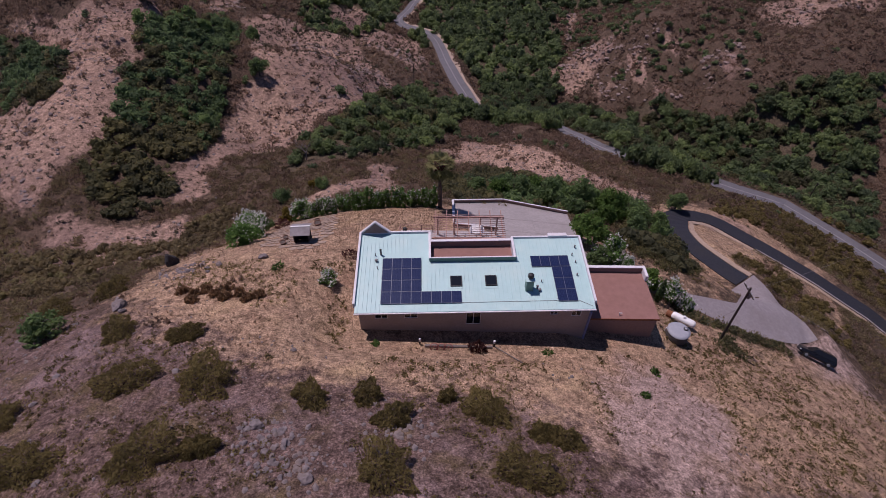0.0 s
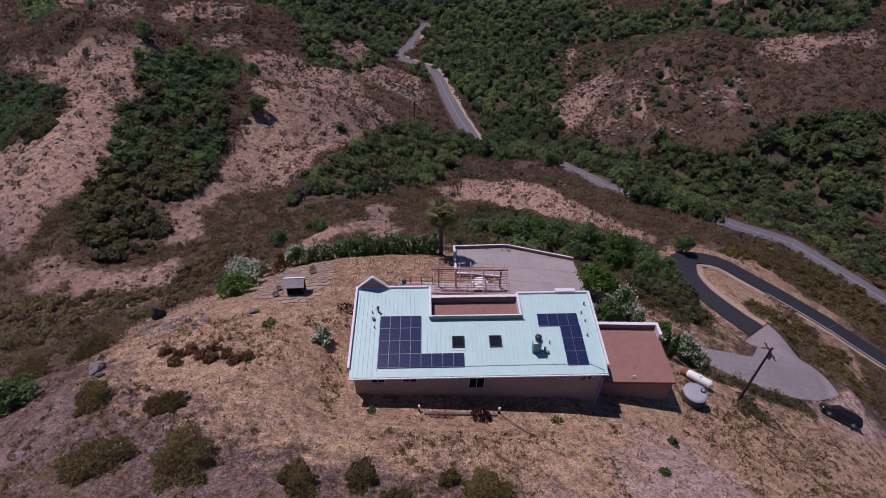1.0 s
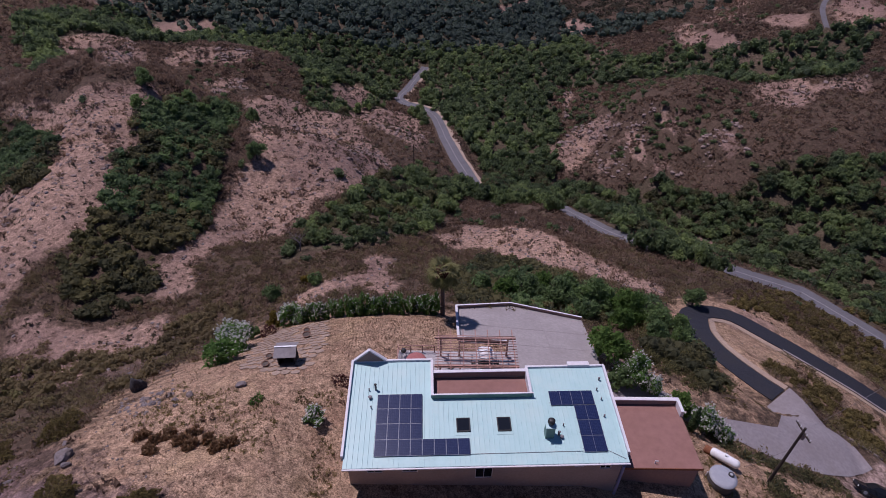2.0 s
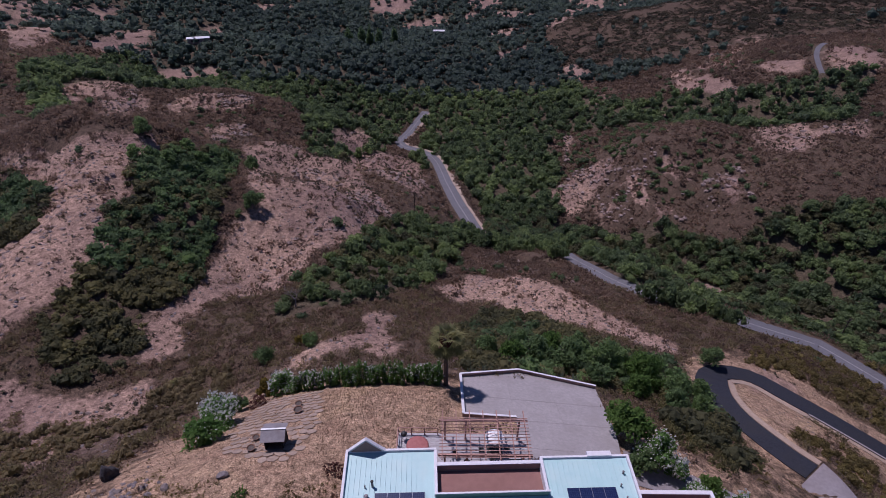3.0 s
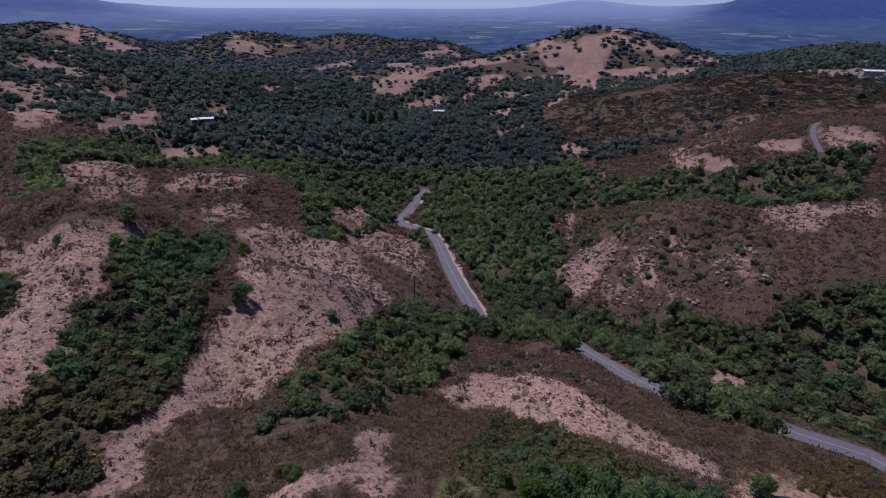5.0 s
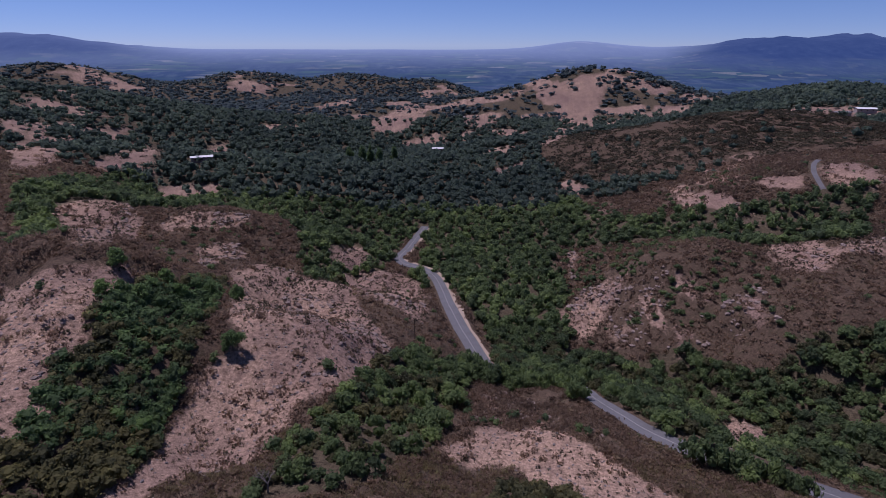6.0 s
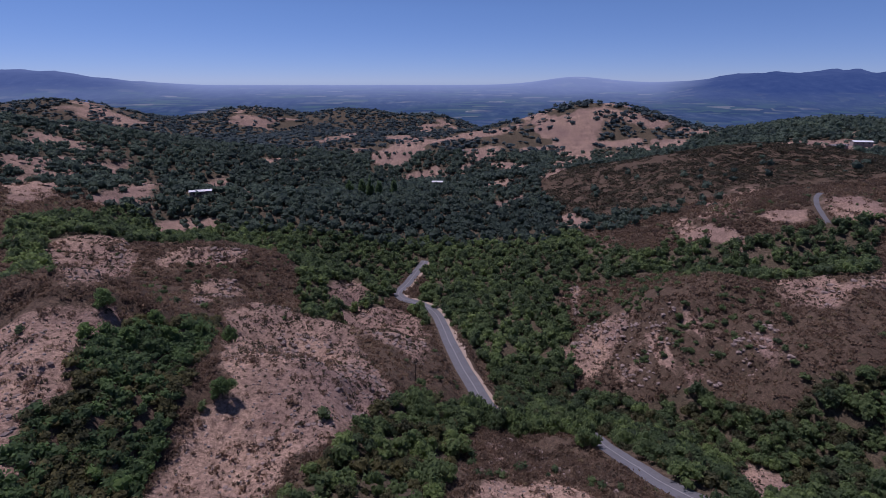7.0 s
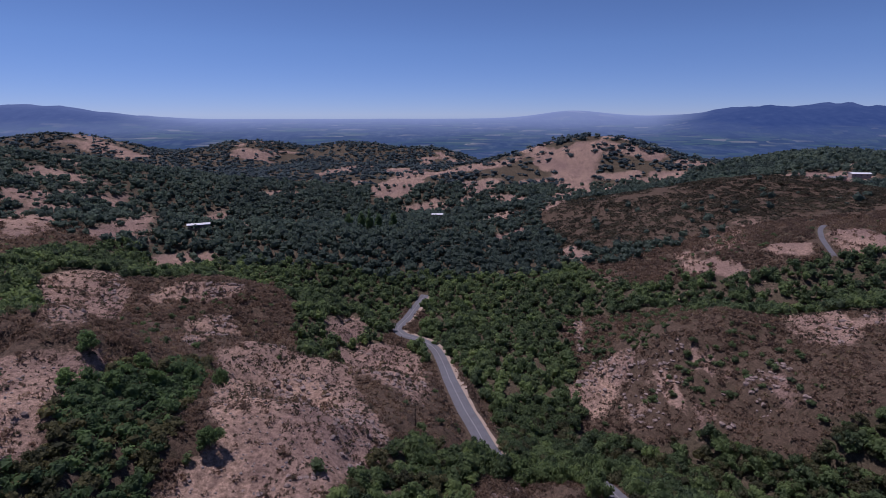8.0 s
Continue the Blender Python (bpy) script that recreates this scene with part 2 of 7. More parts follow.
def panel_mat():
    """Blue-black silicon under glass with a fine cell grid."""
    m, n, l, p = nodes_of("solar_cells")
    co = n.new("ShaderNodeTexCoord").outputs["Object"]
    br = n.new("ShaderNodeTexBrick")
    br.offset = 0.0
    l.new(co, br.inputs["Vector"])
    for key, value in (("Scale", 1.0), ("Mortar Size", 0.006), ("Brick Width", 0.163), ("Row Height", 0.145), ("Mortar Smooth", 0.2)):
        br.inputs[key].default_value = value
    br.inputs["Color1"].default_value, br.inputs["Color2"].default_value = (0.010, 0.017, 0.058, 1), (0.015, 0.024, 0.074, 1)
    br.inputs["Mortar"].default_value = (0.040, 0.052, 0.11, 1)
    l.new(br.outputs["Color"], p.inputs["Base Color"])
    p.inputs["Roughness"].default_value = 0.22
    return m


M_GLASS, M_PANEL = glass_mat(), panel_mat()
# foliage tones run from dark to light
L_OAK = leaf_mat("oak_leaves", (0.059, 0.091, 0.048), (0.113, 0.167, 0.076), (0.184, 0.266, 0.103), (0.285, 0.404, 0.121))
L_WOODS = leaf_mat("valley_leaves", (0.071, 0.096, 0.058), (0.122, 0.165, 0.076), (0.188, 0.245, 0.099), (0.277, 0.348, 0.124))
# slight blue of distance haze put into the far trees' leaf colour
L_FARWOODS = leaf_mat("faintly_hazed_leaves", (0.056, 0.081, 0.072), (0.091, 0.123, 0.098), (0.132, 0.172, 0.123), (0.186, 0.230, 0.147))
# stronger haze blue painted into the leaves of the last hills
L_HAZED = leaf_mat("haze_blue_leaves", (0.043, 0.065, 0.078), (0.068, 0.095, 0.107), (0.097, 0.128, 0.131), (0.134, 0.169, 0.155))
L_BRUSH = leaf_mat("chaparral_leaves", (0.108, 0.077, 0.059), (0.199, 0.134, 0.095), (0.285, 0.190, 0.131), (0.226, 0.203, 0.095))
L_HEATH = leaf_mat("olive_brown_heath", (0.117, 0.088, 0.051), (0.210, 0.163, 0.090), (0.297, 0.232, 0.120), (0.283, 0.264, 0.111))
L_DARKBRUSH = leaf_mat("dark_chaparral_leaves", (0.052, 0.044, 0.030), (0.085, 0.073, 0.049), (0.118, 0.103, 0.065), (0.125, 0.123, 0.065))
L_GREENBRUSH = leaf_mat("green_chaparral", (0.061, 0.069, 0.042), (0.123, 0.121, 0.062), (0.195, 0.175, 0.077), (0.258, 0.236, 0.094))
L_RUSTY = leaf_mat("rusty_shrub_leaves", (0.130, 0.072, 0.040), (0.210, 0.120, 0.064), (0.300, 0.180, 0.096), (0.360, 0.235, 0.125))
L_OLIVE = leaf_mat("olive_shrub_leaves", (0.095, 0.075, 0.034), (0.165, 0.128, 0.050), (0.235, 0.185, 0.068), (0.300, 0.245, 0.090))
L_OLEANDER = leaf_mat("oleander_leaves", (0.053, 0.098, 0.033), (0.093, 0.175, 0.046), (0.153, 0.274, 0.071), (0.223, 0.371, 0.105))
L_BRIGHT = leaf_mat("bright_leaves", (0.045, 0.083, 0.024), (0.083, 0.143, 0.036), (0.128, 0.217, 0.051), (0.195, 0.300, 0.075))
L_FLOWER = leaf_mat("white_blossom", (0.483, 0.460, 0.414), (0.713, 0.690, 0.644), (0.851, 0.828, 0.782))
L_PALM = leaf_mat("palm_fronds", (0.075, 0.085, 0.036), (0.19, 0.20, 0.08), (0.40, 0.38, 0.18))
L_STRAW = leaf_mat("dry_grass", (0.17, 0.095, 0.06), (0.28, 0.18, 0.115), (0.40, 0.28, 0.19), (0.54, 0.40, 0.29))
L_AGAVE = leaf_mat("grey_green_blades", (0.06, 0.075, 0.05), (0.12, 0.14, 0.09), (0.20, 0.22, 0.15))
L_YELLOW = leaf_mat("yellowing_leaves", (0.10, 0.075, 0.015), (0.20, 0.15, 0.03), (0.32, 0.24, 0.05))
L_RED = leaf_mat("red_brown_leaves", (0.05, 0.018, 0.016), (0.11, 0.04, 0.035), (0.18, 0.08, 0.06))


# ---- the lie of the land ----
def base_level(x, y):
    """The valley's own fall, from the ridge out to the plain."""
    ys = (-500, -100, 0, 60, 140, 216, 300, 400, 900, 1500, 2400, 3200, 4900)
    zs = (-40, -35, -36, -44, -58, -70, -80, -95, -138, -160, -180, -170, 22)
    reach = 25 + 0.12 * np.maximum(y, 0)
    return 0.25 * np.interp(y - reach, ys, zs) + 0.5 * np.interp(y, ys, zs) + 0.25 * np.interp(y + reach, ys, zs)


MOUNDS = []


def mound(x, y, height, rx, ry, turn=0):
    MOUNDS.append((x, y, height, rx, ry, math.cos(radians(turn)), math.sin(radians(turn))))


mound(-60, 182, -1.9, 26, 18)
mound(-100, 160, 20.8, 22, 16, 20)
mound(-25, 192, 5.3, 20, 20, -20)
mound(-45, 200, -4.1, 20, 14)
mound(-15, 172, 5.0, 16, 18)
mound(-38, 150, 10.3, 16, 16)
mound(-65, 215, 11.1, 30, 18)
mound(-20, 220, 5.8, 22, 18)
mound(-85, 130, 6.0, 18, 18)
mound(-45, 112, -18.2, 16, 20)
mound(-28, 122, 4.5, 16, 20)
mound(135, 195, 12.2, 22, 22)
mound(190, 250, 9.2, 30, 24)
mound(110, 265, 19.4, 26, 22)
mound(140, 240, -7.8, 22, 20)
mound(150, 290, -7.2, 40, 22)
mound(220, 300, -7.6, 50, 22)
mound(330, 590, 16.7, 95, 55, 12)
mound(220, 600, 12.1, 70, 50)
mound(120, 640, 15.4, 70, 60)
mound(330, 690, 6.5, 140, 50)
mound(210, 480, 9.0, 50, 40)
mound(-200, 400, -35.5, 60, 50)
mound(-325, 540, 11.7, 70, 60)
mound(-495, 670, 37.8, 90, 80)
mound(-120, 315, 19.4, 40, 30)
mound(-20, 920, -57.5, 120, 100)
mound(-380, 840, -22.3, 120, 110)
mound(-5, 5, 47.0, 55, 45)
mound(-12, 15, -2.9, 18, 14)
mound(0, 32, -3.8, 26, 14)
mound(0, 52, 8.3, 24, 14)
mound(-30, 35, 4.7, 18, 18)
mound(28, 30, -0.5, 18, 18)
mound(52, 42, 1.8, 22, 22)
mound(50, 70, 6.7, 25, 22)
mound(-8, 76, 7.7, 22, 14)
mound(-38, 68, -10.1, 25, 18)
mound(-72, 75, 16.0, 28, 26)
mound(-80, 105, 16.2, 26, 26)
mound(-55, 125, 13.1, 22, 26)
mound(-28, 100, 16.3, 20, 24)
mound(-25, 145, 1.1, 22, 30)
mound(-70, 165, 5.5, 40, 30)
mound(-140, 180, 29.8, 60, 45)
mound(25, 90, 5.3, 26, 24)
mound(60, 100, 2.1, 28, 26)
mound(95, 100, 9.3, 34, 34)
mound(50, 140, 14.1, 30, 34)
mound(10, 190, -4.2, 30, 50)
mound(100, 195, -28.3, 40, 45)
mound(140, 235, 23.2, 45, 45)
mound(75, 280, -15.7, 40, 50)
mound(-30, 240, -1.9, 40, 40)
mound(-190, 280, -1.1, 80, 60)
mound(-60, 340, -25.3, 60, 60)
mound(0, 420, -6.9, 80, 80)
mound(160, 370, 3.7, 70, 60)
mound(230, 350, 20.0, 70, 60)
mound(330, 580, 37.0, 150, 95, 25)
mound(420, 450, 35.4, 120, 90)
mound(-250, 420, 49.2, 140, 110)
mound(-400, 700, -59.9, 200, 200)
mound(-100, 600, 32.3, 200, 180)
mound(-700, 850, 133.7, 250, 250)
mound(100, 900, 40.9, 260, 200)
mound(250, 1250, -20.7, 180, 160)
mound(400, 1480, 108.6, 170, 190)
mound(620, 1420, 19.9, 220, 200)
mound(780, 1080, 93.3, 200, 190)
mound(-150, 1450, 54.7, 350, 250)
mound(-500, 1500, 13.1, 350, 300)
mound(-800, 2250, 62.8, 330, 220)
mound(-300, 2100, 84.3, 300, 200)
mound(-1250, 1850, 139.7, 420, 250)
mound(600, 800, 64.8, 180, 180)
mound(0, -150, 10.2, 200, 110)
mound(220, 60, -25.7, 110, 110)
mound(-220, 60, -8.5, 110, 110)
mound(-450, 250, 46.3, 200, 200)
mound(450, 250, 50.6, 200, 160)
mound(-1000, 1950, -9.6, 160, 160)
mound(-1350, 1900, 14.6, 200, 200)
mound(-350, 950, 6.7, 140, 110)
mound(-120, 1900, 20.2, 130, 160)
mound(180, 1350, 16.9, 130, 150)
mound(300, 1480, 8.2, 130, 150)
mound(560, 1500, 14.3, 120, 150)
mound(50, 1250, 12.9, 110, 120)
mound(850, 960, 2.2, 90, 90)
mound(-560, 900, -4.2, 110, 110)
mound(-40, 1950, 36.4, 140, 170)
mound(-95, 125, 4.7, 16, 16)
mound(-75, 100, -1.1, 14, 14)
mound(125, 215, 7.2, 20, 18)
mound(175, 275, -7.0, 24, 22)
mound(205, 340, 0.0, 35, 30)
mound(95, 225, 8.6, 18, 18)
mound(-60, 330, 4.5, 30, 30)
mound(70, 310, 5.3, 26, 24)
mound(15, 125, 4.6, 14, 16)
mound(45, 95, -2.0, 14, 14)
mound(95, 130, -2.3, 18, 18)
mound(-15, 88, -0.5, 12, 12)
mound(0, 225, 1.0, 16, 22)
mound(35, 210, -3.9, 18, 20)
mound(-150, 300, -8.2, 30, 26)


# two knolls and a saddle on the last ridge
MOUNDS += [(-730, 1950, 13.2, 90, 120, 1, 0), (-330, 2000, -0.6, 100, 120, 1, 0), (-1000, 1950, -39.4, 130, 260, 1, 0), (-530, 1980, -28.8, 75, 260, 1, 0), (-140, 1980, -25.5, 90, 260, 1, 0)]


def ground_z(x, y):
    """The height of the open ground at x, y (numbers or arrays)."""
    x, y = np.asarray(x, float), np.asarray(y, float)
    z = base_level(x, y)
    for mx, my, h, rx, ry, c, s in MOUNDS:
        u, v = ((x - mx) * c + (y - my) * s) / rx, ((y - my) * c - (x - mx) * s) / ry
        z = z + h * np.exp(-0.5 * (u * u + v * v))
    return z


# ---- what covers the land: outlines in plan, metres ----
REGIONS = []


def region(kind, *outline):
    REGIONS.append((kind, np.array(outline, float)))


region("forest", (-43, 191), (-34, 358), (-21, 385), (-104, 445), (-213, 461), (-250, 424), (-247, 320), (-147, 198), (-146, 211), (-167, 247), (-214, 303), (-182, 315), (-150, 327), (-119, 378), (-82, 301))
region("forest", (-26, 275), (-12, 358), (-42, 408), (-134, 430), (-214, 476), (-331, 923), (-154, 1014), (6, 527), (84, 516), (93, 440), (101, 375), (82, 346), (67, 325), (60, 280), (54, 233), (21, 213), (12, 237), (1, 280))
region("forest", (82, 389), (133, 346), (177, 330), (249, 331), (182, 249), (142, 262), (127, 314), (72, 332))
region("forest", (-609, 1604), (-417, 1787), (-215, 1423), (-129, 982), (7, 577), (95, 547), (54, 487), (-140, 915), (-316, 876), (-239, 488))
region("forest", (20, 260), (58, 264), (53, 227), (75, 214), (96, 208), (109, 187), (128, 190), (157, 185), (92, 100), (103, 127), (90, 133), (55, 108), (46, 123), (46, 167), (15, 175))
region("forest", (-29, 96), (-30, 108), (-27, 116), (-24, 127), (-17, 150), (-16, 161), (-10, 170), (1, 169), (7, 167), (1, 140), (-2, 124), (-4, 111), (-11, 102), (-16, 91), (-23, 87), (-28, 85), (-31, 82), (-33, 88))
region("thick", (-80, 150), (-76, 161), (-75, 192), (-65, 158), (-58, 132), (-56, 123), (-54, 109), (-52, 100), (-52, 90), (-52, 82), (-50, 77), (-52, 72), (-56, 68), (-60, 67), (-68, 79), (-67, 86), (-68, 93), (-70, 104), (-72, 116), (-77, 130))
region("thick", (0, 81), (7, 102), (19, 103), (29, 91), (36, 81), (39, 76), (34, 68), (18, 63), (9, 64), (1, 65))
region("forest", (110, 191), (132, 182), (169, 190), (115, 98), (98, 94), (115, 144), (103, 173))
region("savanna", (-668, 843), (-540, 903), (-439, 932), (-346, 908), (-208, 452), (-250, 424), (-265, 343))
region("savanna", (-337, 1437), (-154, 1772), (720, 3715), (1101, 3836), (610, 1276), (535, 947), (398, 1057), (118, 553), (6, 550), (-132, 1008))
region("savanna", (-661, 873), (-2713, 4017), (-995, 1841), (-557, 937), (-629, 857))
region("savanna", (-802, 1711), (-1286, 3612), (-451, 1948), (-541, 1830), (-669, 1597))
region("bare", (-51, 83), (-46, 82), (-43, 75), (-49, 72), (-51, 72))
region("bare", (-67, 67), (-63, 67), (-60, 59), (-65, 57))
region("gravel", (-63, 53), (-58, 59), (-46, 65), (-39, 59), (-42, 53), (-53, 51), (-58, 47))
region("gold", (-33, 55), (-29, 71), (0, 54), (1, 44), (-7, 25), (-4, 27), (17, 31), (25, 29), (36, 37), (40, 30), (57, 32), (43, 18), (19, 12), (15, 17), (4, 21), (-6, 20), (-16, 22), (-26, 28), (-33, 29), (-35, 41))
region("gold", (44, 85), (54, 91), (65, 87), (70, 76), (77, 63), (57, 41), (59, 53), (62, 72), (46, 68), (38, 55), (45, 44), (36, 44), (34, 51), (32, 59))
region("gravel", (-56, 38), (-33, 29), (-23, 25), (-14, 21), (-5, 19), (-2, 16), (-2, 10), (-28, 10))
region("bare", (-62, 63), (-59, 65), (-55, 66), (-50, 67), (-44, 68), (-42, 65), (-45, 60), (-47, 54), (-48, 51), (-53, 52))
region("thick", (33, 76), (35, 68), (41, 68), (40, 60), (38, 52), (33, 49), (31, 54), (28, 55))
region("track", (17.6, 28.6), (23.2, 28.7), (27.8, 25.6), (26.7, 20), (21.9, 12.2), (12.2, 10.8), (12.6, 14.8), (17.1, 19.2), (16.2, 23.6))
region("track", (45, 40), (54, 46), (60, 44), (60, 38), (52, 34), (44, 35))
region("gold", (31, 46.5), (41, 46.5), (45, 51), (41.5, 55), (38, 51), (33, 49))
region("gold", (21, 27), (24.5, 33), (26, 40), (31, 39), (34, 37), (45, 38), (56, 38.5), (60, 33), (45, 25), (30, 22))
region("gold", (47.5, 58), (45, 66), (48, 73), (53, 75), (57, 71), (59, 66), (54, 60), (51, 56))
region("gold", (40, 55), (39, 64), (40, 72), (44, 80), (54, 82), (62, 77), (68, 72), (60, 74), (53, 80), (45, 78), (41, 70), (41.5, 60), (44, 55))
region("bare", (-76, 199), (-69, 208), (-72, 272), (-45, 223), (-33, 203), (-23, 177), (-18, 164), (-17, 153), (-20, 139), (-26, 125), (-31, 119), (-35, 114), (-33, 103), (-35, 97), (-39, 95), (-42, 95), (-47, 96), (-47, 90), (-48, 90), (-49, 95), (-51, 103), (-54, 115), (-54, 119), (-52, 125), (-52, 130), (-52, 138), (-58, 146), (-66, 170))
region("bare", (-58, 283), (-48, 296), (-24, 308), (-15, 287), (-10, 224), (-9, 196), (-13, 196), (-20, 202), (-29, 208), (-40, 220))
region("bare", (-106, 140), (-97, 140), (-88, 144), (-80, 154), (-79, 148), (-79, 141), (-76, 130), (-74, 123), (-78, 119), (-81, 116), (-86, 115))
region("bare", (-83, 111), (-78, 112), (-71, 114), (-69, 112), (-68, 106), (-68, 99), (-69, 94), (-69, 92))
region("bare", (-87, 112), (-81, 114), (-73, 113), (-68, 106), (-64, 94), (-66, 86), (-68, 80), (-71, 77), (-85, 97), (-85, 103))
region("bare", (-209, 297), (-211, 315), (-202, 326), (-189, 334), (-163, 292), (-154, 270), (-91, 158), (-92, 151), (-96, 151), (-191, 273))
region("bare", (-157, 301), (-156, 312), (-140, 318), (-118, 326), (-113, 313), (-120, 298), (-138, 293), (-149, 284))
region("bare", (-126, 273), (-122, 280), (-110, 288), (-102, 280), (-79, 214), (-82, 198), (-89, 199))
region("bare", (-69, 305), (-65, 324), (-57, 348), (-46, 318), (-48, 299), (-60, 294))
region("bare", (-218, 421), (-204, 433), (-178, 434), (-165, 423), (-190, 409), (-201, 398), (-213, 398))
region("bare", (58, 262), (69, 275), (80, 277), (87, 268), (79, 252), (73, 243), (67, 234), (61, 229), (56, 237))
region("bare", (73, 329), (81, 325), (73, 304), (66, 284), (60, 274), (68, 305))
region("bare", (144, 255), (178, 291), (167, 256), (165, 239), (155, 228), (146, 229), (141, 240))
region("bare", (169, 246), (191, 247), (182, 235), (167, 237))
region("bare", (74, 147), (96, 175), (101, 171), (101, 161), (72, 129), (61, 122))
region("bare", (-1, 115), (7, 122), (20, 127), (28, 117), (33, 106), (37, 101), (15, 100), (10, 108), (1, 106))
region("bare", (-2, 111), (8, 126), (17, 123), (25, 116), (32, 106), (40, 100), (45, 91), (45, 85), (40, 84), (34, 92), (24, 103), (13, 107), (2, 108))
region("bare", (-16, 85), (-12, 90), (-9, 89), (-11, 81), (-9, 73), (-11, 70), (-13, 76))
region("bare", (-28, 71), (-24, 74), (-20, 76), (-14, 79), (-13, 75), (-18, 73), (-22, 71), (-25, 68))
region("bare", (92, 174), (100, 174), (101, 164), (89, 152), (63, 123))
region("bare", (50, 81), (58, 81), (62, 78), (55, 74), (50, 76))
region("rocky", (83, 263), (99, 257), (106, 248), (98, 237), (87, 231), (83, 218), (74, 226), (76, 241))
region("rocky", (89, 230), (103, 241), (114, 237), (104, 219), (102, 206), (90, 207), (88, 213))
region("rocky", (119, 233), (129, 226), (121, 206), (111, 204), (109, 216))
region("rocky", (124, 204), (131, 205), (124, 190), (119, 189))
region("rocky", (5, 155), (20, 160), (27, 135), (32, 123), (19, 122), (5, 125))
region("rocky", (107, 427), (124, 403), (114, 358), (101, 366))
region("rocky", (230, 463), (239, 438), (190, 360), (148, 366), (147, 400), (183, 402))
region("bare", (-154, 1139), (-113, 1288), (-62, 1391), (-49, 1170), (-69, 1090), (-94, 1059), (-134, 1067))
region("bare", (7, 1343), (275, 1411), (205, 1375), (115, 1310), (46, 1278))
region("bare", (45, 1187), (121, 1233), (126, 1169), (72, 1080), (39, 1084))
region("bare", (68, 1018), (150, 1039), (147, 986), (70, 955), (60, 990))
region("bare", (263, 1350), (320, 1391), (385, 1422), (450, 1398), (382, 1332), (360, 1272), (324, 1182), (130, 609), (99, 572), (104, 617), (232, 1153), (261, 1267))
region("bare", (282, 995), (350, 1149), (411, 1123), (463, 1060), (512, 1159), (453, 1174), (397, 1149))
region("bare", (424, 1384), (476, 1348), (549, 1322), (504, 1276), (432, 1298), (389, 1334))
region("bare", (-358, 1034), (-285, 1078), (-268, 1030), (-341, 996))
region("bare", (-400, 890), (-381, 905), (-310, 884), (-175, 497), (-207, 491))
region("bare", (-306, 1318), (-249, 1557), (-220, 1375), (-289, 1270))
region("bare", (-634, 841), (-610, 866), (-583, 874), (-540, 902), (-534, 875), (-564, 832), (-596, 810))
region("bare", (-545, 686), (-533, 742), (-492, 694), (-494, 636), (-502, 630))
region("bare", (-490, 614), (-474, 642), (-299, 443), (-276, 399), (-272, 368), (-265, 343))
region("bare", (-527, 764), (-512, 838), (-483, 892), (-482, 841), (-495, 760))
region("bare", (-475, 818), (-440, 839), (-233, 466), (-249, 462), (-451, 783))
region("bare", (-276, 421), (-257, 437), (-243, 435), (-250, 411))
region("bare", (-1190, 1804), (-1126, 1846), (-1024, 1826), (-933, 1730), (-990, 1700), (-1094, 1701), (-1161, 1728))
region("bare", (-701, 1768), (-651, 1891), (-579, 1973), (-566, 1858), (-635, 1731))
region("bare", (192, 358), (211, 355), (219, 347), (212, 333), (196, 340))
region("bare", (247, 379), (265, 368), (264, 350), (247, 328), (225, 334))
region("bare", (504, 856), (367, 559), (564, 721), (599, 760), (580, 802), (526, 843))
region("bare", (665, 860), (589, 815), (606, 874))
region("bare", (96, 488), (110, 475), (115, 434), (110, 421), (95, 448))
region("bare", (148, 370), (164, 377), (178, 337), (174, 329), (149, 349))
region("bare", (38, 526), (79, 550), (83, 541), (46, 506))
region("bare", (125, 334), (161, 322), (202, 319), (200, 316), (159, 318), (125, 326))
region("bare", (-102, 123), (-88, 117), (-80, 119), (-76, 125), (-72, 116), (-70, 105), (-69, 94), (-68, 87), (-69, 81))
region("bare", (-82, 91), (-76, 93), (-70, 95), (-67, 87), (-70, 81), (-73, 77))
region("bare", (-51, 81), (-51, 90), (-52, 101), (-52, 111), (-48, 109), (-45, 94), (-45, 87), (-46, 77), (-49, 76))
region("gold", (32.2, 30.3), (41.6, 29.6), (47.7, 23.5), (39.7, 15.8), (24.1, 12.6), (26.4, 18.6))
region("bare", (-108, 110.8), (-93.1, 107.6), (-82.8, 102.7), (-73.4, 92.7), (-69.4, 81), (-70.4, 71.9), (-69.4, 63.9), (-76.7, 66.5))
region("bare", (-126.5, 145.4), (-92.6, 133.6), (-78.7, 145.2), (-74, 122.1), (-91.5, 122.5))
region("thick", (-125, 142), (-102, 131), (-88, 115), (-84, 103), (-88, 99), (-112, 116))


# ---- small relief, pads and roads ----
def lattice(i, j, seed):
    """A repeatable random value between 0 and 1 for each cell."""
    n = (i.astype(np.int64) * 374761393 + j.astype(np.int64) * 668265263 + seed * 974634777) & 0x7FFFFFFF
    n = ((n ^ (n >> 13)) * 1274126177) & 0x7FFFFFFF
    return ((n ^ (n >> 16)) & 0xFFFF) / 65535.0


def value_noise(x, y, size, seed=0):
    u, v = np.asarray(x, float) / size, np.asarray(y, float) / size
    i, j = np.floor(u), np.floor(v)
    a, b = u - i, v - j
    a, b = a * a * (3 - 2 * a), b * b * (3 - 2 * b)
    top = lattice(i, j, seed) * (1 - a) + lattice(i + 1, j, seed) * a
    low = lattice(i, j + 1, seed) * (1 - a) + lattice(i + 1, j + 1, seed) * a
    return top * (1 - b) + low * b


